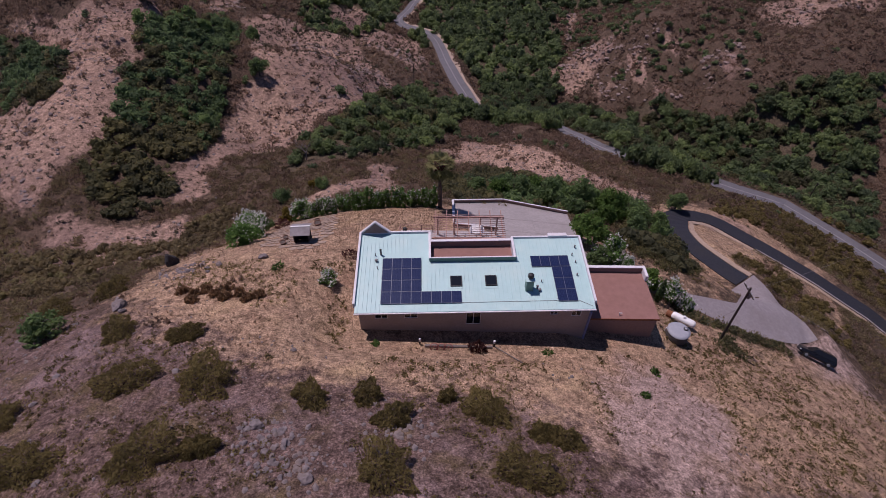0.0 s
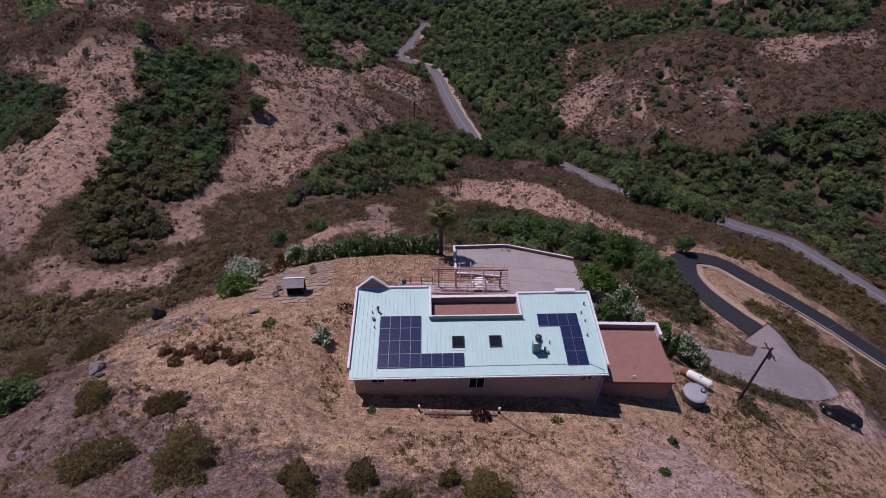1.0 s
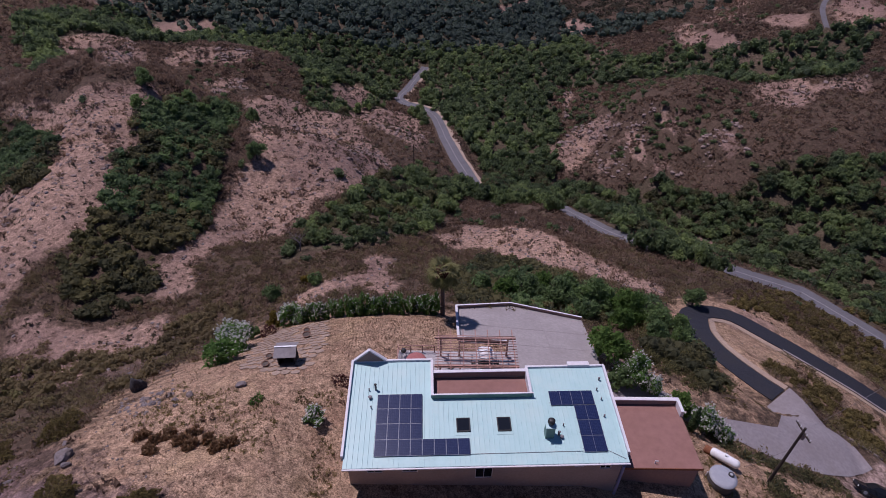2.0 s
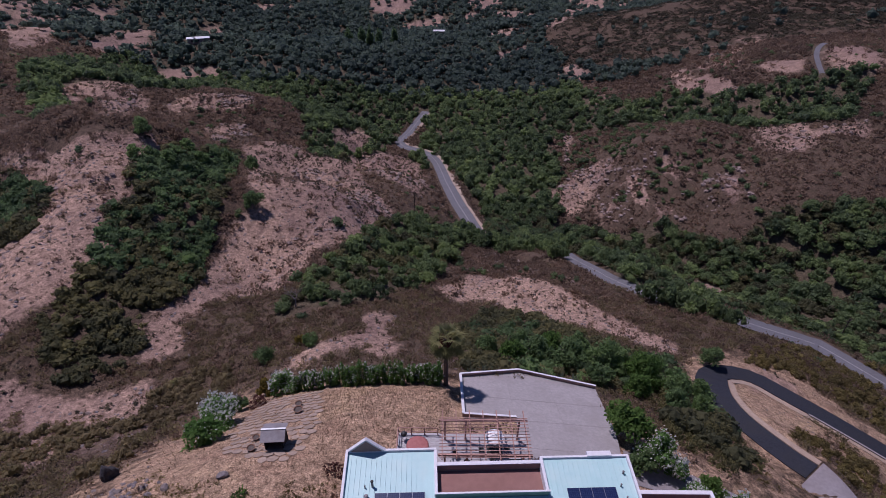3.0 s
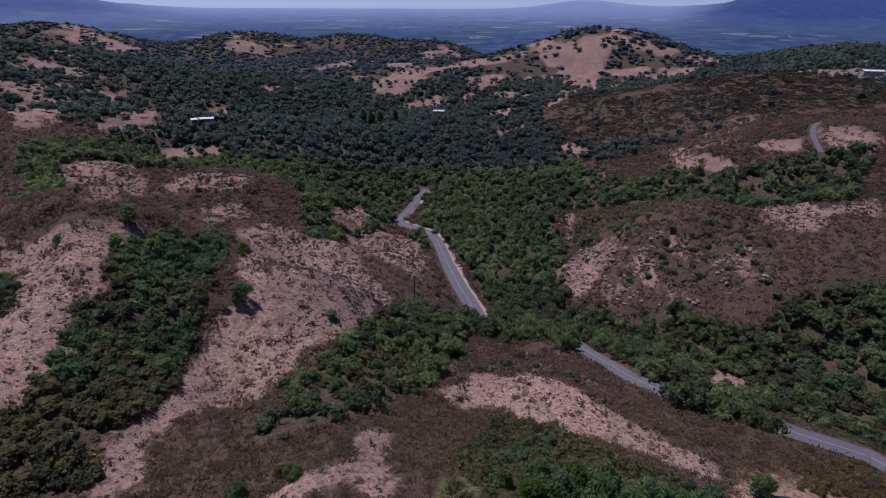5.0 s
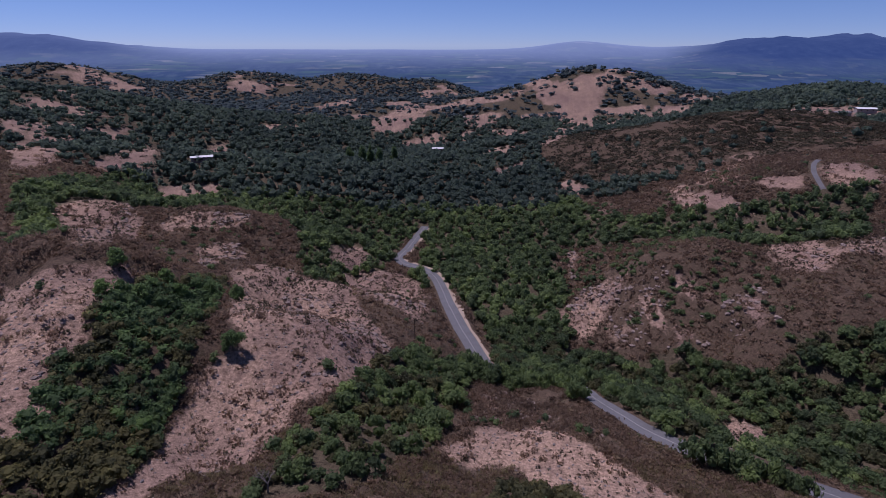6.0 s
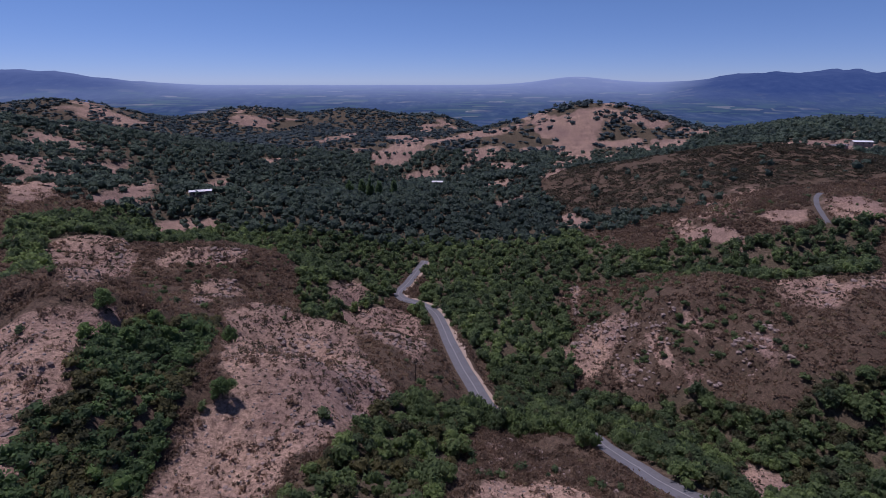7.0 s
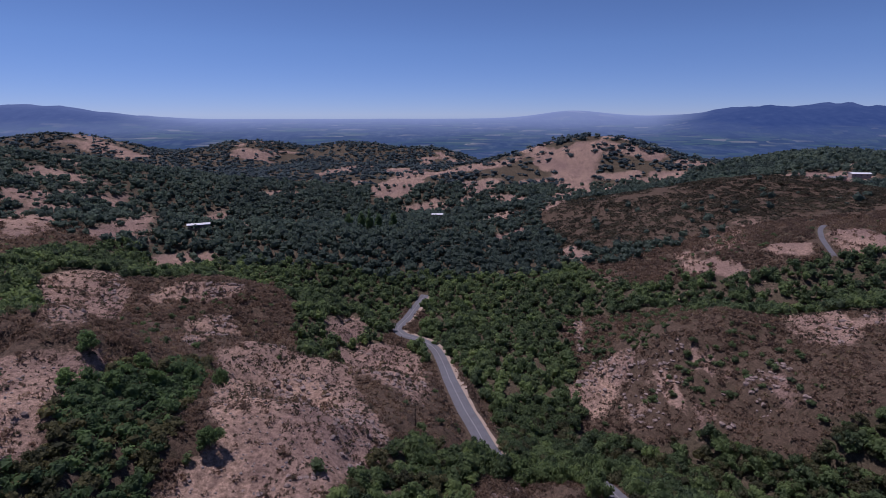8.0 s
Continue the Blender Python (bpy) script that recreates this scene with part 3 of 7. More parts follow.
def fbm(x, y, size, octaves=4, seed=0):
    total, gain, weight = 0.0, 1.0, 0.0
    for k in range(octaves):
        total = total + gain * value_noise(np.asarray(x) + 17.3 * k, np.asarray(y) - 9.1 * k, size / 2 ** k, seed + k)
        weight, gain = weight + gain, gain * 0.5
    return total / weight


def ease(a):
    a = np.clip(a, 0, 1)
    return a * a * (3 - 2 * a)


def in_outline(pts, x, y):
    """Whether each of the points x, y lies inside the closed outline."""
    inside = np.zeros(x.shape, bool)
    near = (x > pts[:, 0].min()) & (x < pts[:, 0].max()) & (y > pts[:, 1].min()) & (y < pts[:, 1].max())
    if not near.any():
        return inside
    px, py = x[near], y[near]
    hit = np.zeros(px.shape, bool)
    for (x0, y0), (x1, y1) in zip(pts, np.roll(pts, -1, 0)):
        if y0 != y1:
            hit ^= ((y0 > py) != (y1 > py)) & (px < (x1 - x0) * (py - y0) / (y1 - y0) + x0)
    inside[near] = hit
    return inside


def cover(kind, x, y, warp=1.0):
    """Whether the points are covered by that kind of region, with ragged borders."""
    x, y = np.asarray(x, float), np.asarray(y, float)
    away = np.hypot(x, y)
    reach = warp * (1.2 + 0.014 * away)
    share = ease((away - 180) / 200)

    def sway(seed):
        fine, wide = fbm(x, y, 9, 3, seed), fbm(x, y, 40, 3, seed + 3)
        return (fine - 0.5) * 2.2 * (1 - share) + (wide - 0.5) * 2.4

    wx, wy = x + reach * sway(5), y + reach * sway(15)
    out = np.zeros(x.shape, bool)
    for k, pts in REGIONS:
        if k == kind:
            out |= in_outline(pts, wx, wy)
    return out


def smooth_line(points, step=2.0):
    """A smooth curve through the points (Catmull-Rom), as an array of places."""
    p = np.array([points[0], *points, points[-1]], float)
    out = []
    for a, b, c, d in zip(p, p[1:], p[2:], p[3:]):
        n = max(2, int(np.hypot(*(c - b)[:2]) / step))
        for t in np.linspace(0, 1, n, endpoint=False):
            out.append(0.5 * (2 * b + (c - a) * t + (2 * a - 5 * b + 4 * c - d) * t * t + (3 * b - a - 3 * c + d) * t ** 3))
    return np.array(out + [p[-1]])


def with_height(line):
    """Adds to a plan line the ground's height, evened out along the line."""
    z = ground_z(line[:, 0], line[:, 1])
    for _ in range(12):
        z[1:-1] = 0.25 * z[:-2] + 0.5 * z[1:-1] + 0.25 * z[2:]
    return np.column_stack([line, z])


LANES = {
    "drive": (with_height(smooth_line([(46.9, 53.3), (44.2, 57.7), (42.5, 63.6), (42.9, 71.0), (46.8, 77.3), (53.6, 78.3), (59.5, 74.0), (65.5, 69.3), (71.2, 65.6), (79, 60), (90, 50), (104, 36)])), 2.2),
    "apron": (with_height(smooth_line([(19, 46), (24, 45.2), (32, 44), (39, 43.6), (46, 43.4), (52, 42.6)])), 2.0),
    "lower": (with_height(smooth_line([(118, 60), (91.7, 101.2), (87.5, 105.6), (80, 108.4), (73.1, 110.5), (65.7, 114), (54.3, 118.7), (46.6, 127.2), (43.2, 136.7), (40.5, 151.7), (40, 166), (33, 178)], 4.0)), 2.6),
    "valley": (with_height(smooth_line([(13.6, 178.5), (11.3, 184.2), (7.4, 201.8), (3.7, 217.2), (0.3, 242), (-3.2, 275.1), (-8.3, 301.4), (-17.4, 316.2), (-25.9, 322.9), (-30.5, 335), (-25.7, 355.3), (-21.8, 372.2), (-15.8, 392.2)], 4.0)), 3.4),
    "ridge": (with_height(smooth_line([(219.9, 329.1), (222.7, 338.3), (230.3, 355.9), (244.4, 377.7), (258.4, 393.7)], 5.0)), 3.2),
}


def lane_distance(line, x, y):
    """Distance from the points to a lane's middle, and the lane's height there."""
    best, level = np.full(x.shape, 1e9), np.zeros(x.shape)
    near = (x > line[:, 0].min() - 12) & (x < line[:, 0].max() + 12) & (y > line[:, 1].min() - 12) & (y < line[:, 1].max() + 12)
    px, py = x[near], y[near]
    b, h = np.full(px.shape, 1e9), np.zeros(px.shape)
    for p, q in zip(line, line[1:]):
        d = q[:2] - p[:2]
        t = np.clip(((px - p[0]) * d[0] + (py - p[1]) * d[1]) / (d @ d + 1e-9), 0, 1)
        dist = np.hypot(px - p[0] - t * d[0], py - p[1] - t * d[1])
        closer = dist < b
        b, h = np.where(closer, dist, b), np.where(closer, p[2] + t * (q[2] - p[2]), h)
    best[near], level[near] = b, h
    return best, level


HOUSE_X, HOUSE_Y, HOUSE_TURN = -8.35, 29.5, 2.2
HC, HS = math.cos(radians(HOUSE_TURN)), math.sin(radians(HOUSE_TURN))


def to_house(x, y):
    return (x - HOUSE_X) * HC + (y - HOUSE_Y) * HS, (y - HOUSE_Y) * HC - (x - HOUSE_X) * HS


YARD = np.array([(1.6, 50.6), (1.5, 60.3), (9.5, 63.0), (19.4, 60.2), (18.8, 50), (17, 41), (7.4, 41), (7.6, 50.8)])


def yard_z(x, y):
    """The tilted plane of the concrete yard."""
    return -4.3 - 0.11 * (x - 4) - 0.36 * (y - 50)


def surface(x, y):
    """The finished ground: open ground with pads, cuttings and small relief."""
    x, y = np.asarray(x, float), np.asarray(y, float)
    far = np.hypot(x, y - 20)
    z = ground_z(x, y)
    rough = (fbm(x, y, 14, 4, 31) - 0.5) * np.clip(far / 60, 0.25, 3.0) * 1.1
    z = z + rough + (fbm(x, y, 2.2, 2, 41) - 0.5) * 0.22
    z = z + (fbm(x, y, 5.5, 3, 43) - 0.5) * 1.5 * ease((far - 55) / 40)
    # gullies run down the steep slopes
    gully = np.abs(fbm(x + 0.3 * y, y, 26, 3, 51) - 0.5) * 2
    z = z - 2.6 * np.exp(-(gully / 0.12) ** 2) * ease((far - 85) / 60)
    u, v = to_house(x, y)
    out = np.hypot(np.maximum(0, np.abs(u - 12) - 12.3), np.maximum(0, np.abs(v - 5.2) - 5.6))
    z = z + (-0.25 - 0.06 * u - 0.08 * np.maximum(v, 0) - z) * (1 - ease(out / 6.5))
    out = np.hypot(np.maximum(0, np.abs(u - 28) - 3.9), np.maximum(0, np.abs(v - 5.5) - 4.5))
    z = z + (-3.5 - 0.16 * (u - 28) - z) * (1 - ease(out / 3.5))
    mid = np.hypot(np.maximum(0, np.abs(x - 10) - 8.5), np.maximum(0, np.abs(y - 52) - 9.5))
    z = z + (yard_z(x, y) - 0.15 - z) * (1 - ease(mid / 4.0))
    for name, (line, half) in LANES.items():
        d, level = lane_distance(line, x, y)
        z = z + (level - 0.12 - z) * (1 - ease((d - half - 0.5) / (2.2 + half)))
    return z


def surface_at(x, y):
    return float(surface(np.array([x]), np.array([y]))[0])


# ---- mesh helpers ----
def link(name, bm, material, parent=None, smooth=False):
    me = bpy.data.meshes.new(name)
    bm.normal_update()
    bm.to_mesh(me)
    bm.free()
    me.materials.append(material)
    if smooth:
        me.polygons.foreach_set("use_smooth", [True] * len(me.polygons))
    ob = new(name, me)
    if parent is not None:
        ob.parent = parent
    return ob


def part(name, bm, material, parent, label="", smooth=False):
    return tagged(link(name, bm, material, parent, smooth), label)


def thing(name, m, label, category, group=""):
    """An Empty at the thing's base, which carries its parts."""
    ob = new(name)
    ob.empty_display_size = 0.2
    ob.matrix_world = m
    return tagged(ob, label, category, group)


def block(x0, x1, y0, y1, z0, z1, bevel=0.0, bm=None):
    """A box, with its edges eased."""
    own = bmesh.new()
    bmesh.ops.create_cube(own, size=1)
    for v in own.verts:
        v.co = Vector(((x0 + x1) / 2 + v.co.x * (x1 - x0), (y0 + y1) / 2 + v.co.y * (y1 - y0), (z0 + z1) / 2 + v.co.z * (z1 - z0)))
    if bevel:
        bmesh.ops.bevel(own, geom=own.edges[:], offset=bevel, segments=1, affect="EDGES")
    if bm is None:
        return own
    spare = bpy.data.meshes.new("spare")
    own.to_mesh(spare)
    own.free()
    bm.from_mesh(spare)
    bpy.data.meshes.remove(spare)
    return bm


def rod(a, b, r0, r1=None, sides=8, bm=None):
    """A round bar from a to b."""
    a, b = Vector(a), Vector(b)
    own = bm or bmesh.new()
    m = Matrix.Translation((a + b) / 2) @ (b - a).to_track_quat("Z", "Y").to_matrix().to_4x4()
    bmesh.ops.create_cone(own, cap_ends=True, segments=sides, radius1=r0, radius2=r0 if r1 is None else r1, depth=(b - a).length, matrix=m)
    return own


def lathe(profile, sides=24):
    """A turned body from (radius, height) pairs."""
    bm = bmesh.new()
    rings = []
    for r, z in profile:
        rings.append([bm.verts.new((r * math.cos(2 * math.pi * k / sides), r * math.sin(2 * math.pi * k / sides), z)) for k in range(sides)])
    for a, b in zip(rings, rings[1:]):
        for k in range(sides):
            bm.faces.new((a[k], a[(k + 1) % sides], b[(k + 1) % sides], b[k]))
    bm.faces.new(rings[-1])
    bm.faces.new(list(reversed(rings[0])))
    return bm


def prism(outline, z0, z1, bm=None):
    """A slab over a plan outline; z0 and z1 are numbers or functions of x, y."""
    bm = bm or bmesh.new()
    low = [bm.verts.new((x, y, z0(x, y) if callable(z0) else z0)) for x, y in outline]
    top = [bm.verts.new((x, y, z1(x, y) if callable(z1) else z1)) for x, y in outline]
    bm.faces.new(top)
    bm.faces.new(list(reversed(low)))
    for k in range(len(outline)):
        j = (k + 1) % len(outline)
        bm.faces.new((low[k], low[j], top[j], top[k]))
    return bm


def raw_mesh(name, verts, tris, material, tone=None, smooth=False):
    """A mesh from arrays: places and triangles, with a tone for each place."""
    me = bpy.data.meshes.new(name)
    nv, nt, k = len(verts), len(tris), tris.shape[1]
    me.vertices.add(nv)
    me.vertices.foreach_set("co", np.ascontiguousarray(verts, np.float32).ravel())
    me.loops.add(nt * k)
    me.loops.foreach_set("vertex_index", np.ascontiguousarray(tris, np.int32).ravel())
    me.polygons.add(nt)
    me.polygons.foreach_set("loop_start", np.arange(0, nt * k, k, dtype=np.int32))
    me.polygons.foreach_set("use_smooth", np.full(nt, smooth))
    me.update(calc_edges=True)
    if tone is not None:
        me.attributes.new("tone", "FLOAT", "POINT").data.foreach_set("value", np.ascontiguousarray(tone, np.float32))
    me.materials.append(material)
    return me


# ---- ground: one sheet, fine by the house, out to the plain ----
def axis(lo, hi, mid0, mid1, fine, grow):
    """Grid lines that are fine between mid0 and mid1 and widen outwards."""
    out = list(np.arange(mid0, mid1, fine))
    while out[-1] < hi:
        out.append(out[-1] + fine + grow * (out[-1] - mid1))
    while out[0] > lo:
        out.insert(0, out[0] - fine - grow * (mid0 - out[0]))
    return np.array(out)


gx, gy = axis(-4400, 4400, -62, 82, 1.3, 0.038), axis(-600, 4700, 5, 112, 1.3, 0.019)
X, Y = np.meshgrid(gx, gy)
Z = surface(X, Y)
nx, ny = len(gx), len(gy)
idx = np.arange(nx * ny).reshape(ny, nx)
quads = np.stack([idx[:-1, :-1], idx[:-1, 1:], idx[1:, 1:], idx[1:, :-1]], -1).reshape(-1, 4)
ground_mesh = raw_mesh("ground", np.stack([X, Y, Z], -1).reshape(-1, 3), quads, M_GROUND, smooth=True)
fx, fy = X.ravel(), Y.ravel()


def open_grass(x, y):
    """How far dry grass, and not trees, holds the ground of the savanna hills."""
    return ease((fbm(x, y, 60, 3, 77) - 0.50) * 7)


def soft_cover(kind, reach, extra=None):
    """The share of a small ring of places that the kind covers: wide, soft borders."""
    total = np.zeros(fx.shape)
    wide = reach * (1 + 0.012 * np.hypot(fx, fy))
    for k in range(6):
        sx, sy = fx + wide * math.cos(k * 1.047), fy + wide * math.sin(k * 1.047)
        hit = cover(kind, sx, sy)
        total += (hit | extra(sx, sy)) if extra else hit
    return total / 6


forest_floor = cover("forest", fx, fy)
far_off = np.hypot(fx, fy)
bare_floor = soft_cover("bare", 1.0)
bare_floor = np.maximum(bare_floor, soft_cover("rocky", 2.0) * ease((fbm(1.6 * fx, 0.4 * fy, 12, 3, 95) - 0.44) * 7))
meadow = 0.85 * soft_cover("savanna", 3.0) * open_grass(fx, fy)


def knoll(x, y):
    return (x / 31) ** 2 + ((y - 41) / 19) ** 2 < 1 + 0.7 * (fbm(x, y, 10, 3, 79) - 0.5)


def stony(x, y):
    return ((x + 2) / 66) ** 2 + ((y - 2) / 36) ** 2 < 1 + 0.7 * (fbm(x, y, 12, 3, 89) - 0.5)


dark_hill = ((fx - 275) / 235) ** 2 + ((fy - 535) / 150) ** 2 < 1
fields = {
    "litter": forest_floor | ((far_off > 430) & ~dark_hill),
    "gravel": soft_cover("gravel", 2.5, stony),
    "gold": soft_cover("gold", 3.0, knoll),
    "pale": soft_cover("track", 3.0),
    "bare": np.maximum(bare_floor, meadow),
}
for name, field in fields.items():
    ground_mesh.attributes.new(name, "FLOAT", "POINT").data.foreach_set("value", field.astype(np.float32))
ground = tagged(new("ground", ground_mesh), "dry brown hillside with bare earth, straw and brush", "ground", kind="structure")


def ribbon(line, half, lift, offset=0.0, thick=0.12):
    """A strip that follows a lane: left and right edges, top and sides."""
    bm = bmesh.new()
    rows = []
    for k in range(len(line)):
        d = line[min(k + 1, len(line) - 1), :2] - line[max(k - 1, 0), :2]
        d = d / (np.hypot(*d) + 1e-9)
        side = np.array([-d[1], d[0]])
        row = []
        w = half if np.isscalar(half) else half[k]
        for s, h in ((-w, -thick), (-w, lift), (w, lift), (w, -thick)):
            q = line[k, :2] + side * (s + (offset if np.isscalar(offset) else offset[k]))
            row.append(bm.verts.new((q[0], q[1], line[k, 2] + h)))
        rows.append(row)
    for a, b in zip(rows, rows[1:]):
        for k in range(3):
            bm.faces.new((a[k + 1], a[k], b[k], b[k + 1]))
    return bm


drive, lower, valley, apron, ridge_lane = LANES["drive"][0], LANES["lower"][0], LANES["valley"][0], LANES["apron"][0], LANES["ridge"][0]
drive_half = 1.6 + 1.0 * np.exp(-((drive[:, 0] - 44) / 4) ** 2 - ((drive[:, 1] - 73) / 7) ** 2)
tagged(link("road_drive", ribbon(drive, drive_half, 0.02), M_ASPHALT), "fresh black asphalt drive bending in a hairpin loop", "drive", kind="structure")
tagged(link("road_lower", ribbon(lower, 2.4, 0.02), M_ROAD), "worn grey two-lane asphalt road winding down the valley", "road", kind="structure")
tagged(link("road_valley", ribbon(valley, 3.0, 0.02), M_ROAD), "worn grey two-lane asphalt road running up the valley", "road", kind="structure")
tagged(link("road_ridge", ribbon(ridge_lane, 1.5, 0.05), M_ROAD), "grey lane on the far hillside", "road", kind="structure")
tagged(link("road_line", ribbon(lower, 0.11, 0.035, 0.0, 0.01), M_LINE), "worn pale centre line on the grey road", "road marking", kind="structure")
tagged(link("road_edge_line", ribbon(valley, 0.12, 0.035, 0.0, 0.01), M_LINE), "worn pale centre line on the valley road", "road marking", kind="structure")
verge = 0.3 + 1.3 * fbm(valley[:, 0], valley[:, 1], 14, 2, 97)
tagged(link("road_lower_verge", ribbon(valley, verge, -0.02, -(3.0 + verge)), M_SHOULDER), "pale bare earth verge of the grey road", "verge", kind="structure")
tagged(link("drive_kerb", ribbon(drive[int(len(drive) * 0.42):], 0.13, 0.22, -1.85), M_CONCRETE), "low pale kerb along the outer side of the black drive", "kerb", kind="structure")
tagged(link("road_shoulder", ribbon(drive, 0.45, -0.01, -(drive_half + 0.62)), M_SHOULDER), "straw-coloured earth verge of the black drive", "verge", kind="structure")
APRON = [(44.2, 51.2), (49.2, 54.6), (51.0, 50.0), (53.0, 45.4), (53.4, 42.4), (49, 40.6), (44, 39.6), (39.5, 39.8), (34, 41.6), (24, 43.6), (19, 44), (19, 48), (25, 46.8), (34, 44.5), (41.3, 45.2), (45.0, 49.6)]
bm = bmesh.new()
outline = np.array(APRON)


def to_outline(x, y):
    """The nearest place on the apron's edge."""
    best = None
    for p, q in zip(outline, np.roll(outline, -1, 0)):
        t = min(1, max(0, float((np.array([x, y]) - p) @ (q - p) / ((q - p) @ (q - p)))))
        c = p + t * (q - p)
        d = math.hypot(c[0] - x, c[1] - y)
        if best is None or d < best[0]:
            best = (d, c[0], c[1])
    return best[1:]


xs, ys = np.meshgrid(np.arange(18, 58, 0.7), np.arange(38.6, 56, 0.7))
keep = in_outline(outline, xs, ys)
cells = {}
for j in range(xs.shape[0] - 1):
    for i in range(xs.shape[1] - 1):
        if keep[j, i] or keep[j + 1, i] or keep[j, i + 1] or keep[j + 1, i + 1]:
            quad = []
            for b, a in ((j, i), (j, i + 1), (j + 1, i + 1), (j + 1, i)):
                if (b, a) not in cells:
                    cx, cy = (xs[b, a], ys[b, a]) if keep[b, a] else to_outline(xs[b, a], ys[b, a])
                    cells[b, a] = bm.verts.new((cx, cy, surface_at(cx, cy) + 0.10))
                quad.append(cells[b, a])
            bm.faces.new(quad)
tagged(link("pavement_apron", bm, M_APRON, smooth=True), "pale grey worn concrete parking apron", "apron", kind="structure")

# ---- the concrete yard behind the house, in cast bays, with its low wall ----
yard = thing("pavement_yard", pose(0, 0, 0), "pale grey concrete yard behind the house", "yard")
tagged(yard, kind="structure")
part("slab_base", prism([tuple(p) for p in YARD], lambda x, y: yard_z(x, y) - 0.5, lambda x, y: yard_z(x, y) + 0.0), M_CONCRETE, yard)
for (x0, x1) in ((1.7, 7.5), (7.6, 13.0), (13.1, 18.6)):
    for (y0, y1) in ((41.1, 46), (46.1, 51), (51.1, 55.5), (55.6, 60)):
        mid = np.array([(x0 + x1) / 2]), np.array([(y0 + y1) / 2])
        corners = [(x0, y0), (x1, y0), (x1, y1), (x0, y1)]
        if all(in_outline(YARD, np.array([cx]), np.array([cy]))[0] for cx, cy in corners):
            part("slab", prism(corners, lambda x, y: yard_z(x, y) - 0.02, lambda x, y: yard_z(x, y) + 0.02), M_CONCRETE, yard)


def low_wall(points, height, width, lift=0.0):
    bm = bmesh.new()
    for (ax, ay), (bx, by) in zip(points, points[1:]):
        d = Vector((bx - ax, by - ay, 0)).normalized()
        s = Vector((-d.y, d.x, 0)) * width / 2
        ends = [(ax - s.x - d.x * 0.02, ay - s.y), (bx - s.x, by - s.y), (bx + s.x, by + s.y), (ax + s.x, ay + s.y)]
        prism(ends, lambda x, y: yard_z(x, y) - 0.6, lambda x, y: yard_z(x, y) + height, bm)
    return bm


wall = thing("yard_wall", pose(0, 0, 0), "low white-capped masonry wall round the concrete yard", "garden wall")
for a, b in (((1.6, 51.0), (1.5, 60.3)), ((1.5, 60.3), (9.5, 63.0)), ((9.5, 63.0), (19.4, 60.2)), ((1.6, 51.0), (7.6, 51.2))):
    part("wall_run", low_wall([a, b], 0.5, 0.24), M_BROWN_WALL, wall)
    cap = low_wall([a, b], 0.58, 0.34)
    for v in cap.verts:
        if v.co.z < yard_z(v.co.x, v.co.y):
            v.co.z = yard_z(v.co.x, v.co.y) + 0.503
    part("wall_cap", cap, M_WHITE, wall, "white painted cap")

# ---- the far plain and its mountains, past the last hills ----
def far_mat():
    m, n, l, p = nodes_of("hazy_distance")
    pos = n.new("ShaderNodeNewGeometry").outputs["Position"]
    sep = n.new("ShaderNodeSeparateXYZ")
    l.new(pos, sep.inputs["Vector"])
    stretch = n.new("ShaderNodeMapping")
    stretch.inputs["Scale"].default_value = (0.006, 0.0016, 0.02)
    l.new(pos, stretch.inputs["Vector"])
    patch = noise_node(n, l, 2.2, 7, 0.7, stretch.outputs["Vector"])
    # the blues of land, crop and wood already carry distance haze
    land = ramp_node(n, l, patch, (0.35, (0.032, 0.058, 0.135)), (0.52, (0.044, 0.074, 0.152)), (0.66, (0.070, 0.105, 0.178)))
    plots = n.new("ShaderNodeMapping")
    plots.inputs["Scale"].default_value = (0.0075, 0.017, 0.0)
    plots.inputs["Rotation"].default_value = (0, 0, 0.12)
    l.new(pos, plots.inputs["Vector"])
    field = n.new("ShaderNodeTexVoronoi")
    field.distance = "CHEBYCHEV"
    field.inputs["Scale"].default_value = 1.0
    l.new(plots.outputs["Vector"], field.inputs["Vector"])
    pick = n.new("ShaderNodeSeparateColor")
    l.new(field.outputs["Color"], pick.inputs["Color"])
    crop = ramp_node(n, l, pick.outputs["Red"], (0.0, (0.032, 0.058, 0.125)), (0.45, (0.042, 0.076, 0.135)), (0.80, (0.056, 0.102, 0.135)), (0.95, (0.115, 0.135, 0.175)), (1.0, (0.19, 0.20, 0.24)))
    open_land = math_node(n, l, "MULTIPLY", math_node(n, l, "SUBTRACT", noise_node(n, l, 0.0022, 4, 0.6, pos), 0.42, True), 6.0, True)
    land = mix_node(n, l, open_land, land, crop)
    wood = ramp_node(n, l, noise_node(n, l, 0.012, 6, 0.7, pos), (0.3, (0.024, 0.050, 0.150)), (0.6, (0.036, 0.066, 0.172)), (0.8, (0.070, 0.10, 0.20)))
    at = n.new("ShaderNodeAttribute")
    at.attribute_name = "upland"
    col = mix_node(n, l, at.outputs["Fac"], land, wood)
    # painted haze: veil fades the colour to pale blue, and the sheet glows
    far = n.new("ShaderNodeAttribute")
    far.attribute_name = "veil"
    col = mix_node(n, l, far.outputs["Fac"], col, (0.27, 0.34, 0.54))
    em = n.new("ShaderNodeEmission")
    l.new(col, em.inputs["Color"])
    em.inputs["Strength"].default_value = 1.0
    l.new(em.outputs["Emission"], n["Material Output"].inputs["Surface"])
    return m


bx, by = np.linspace(-4700, 4700, 190), np.concatenate([np.linspace(2350, 3400, 30), np.linspace(3430, 4780, 54)])
BX, BY = np.meshgrid(bx, by)


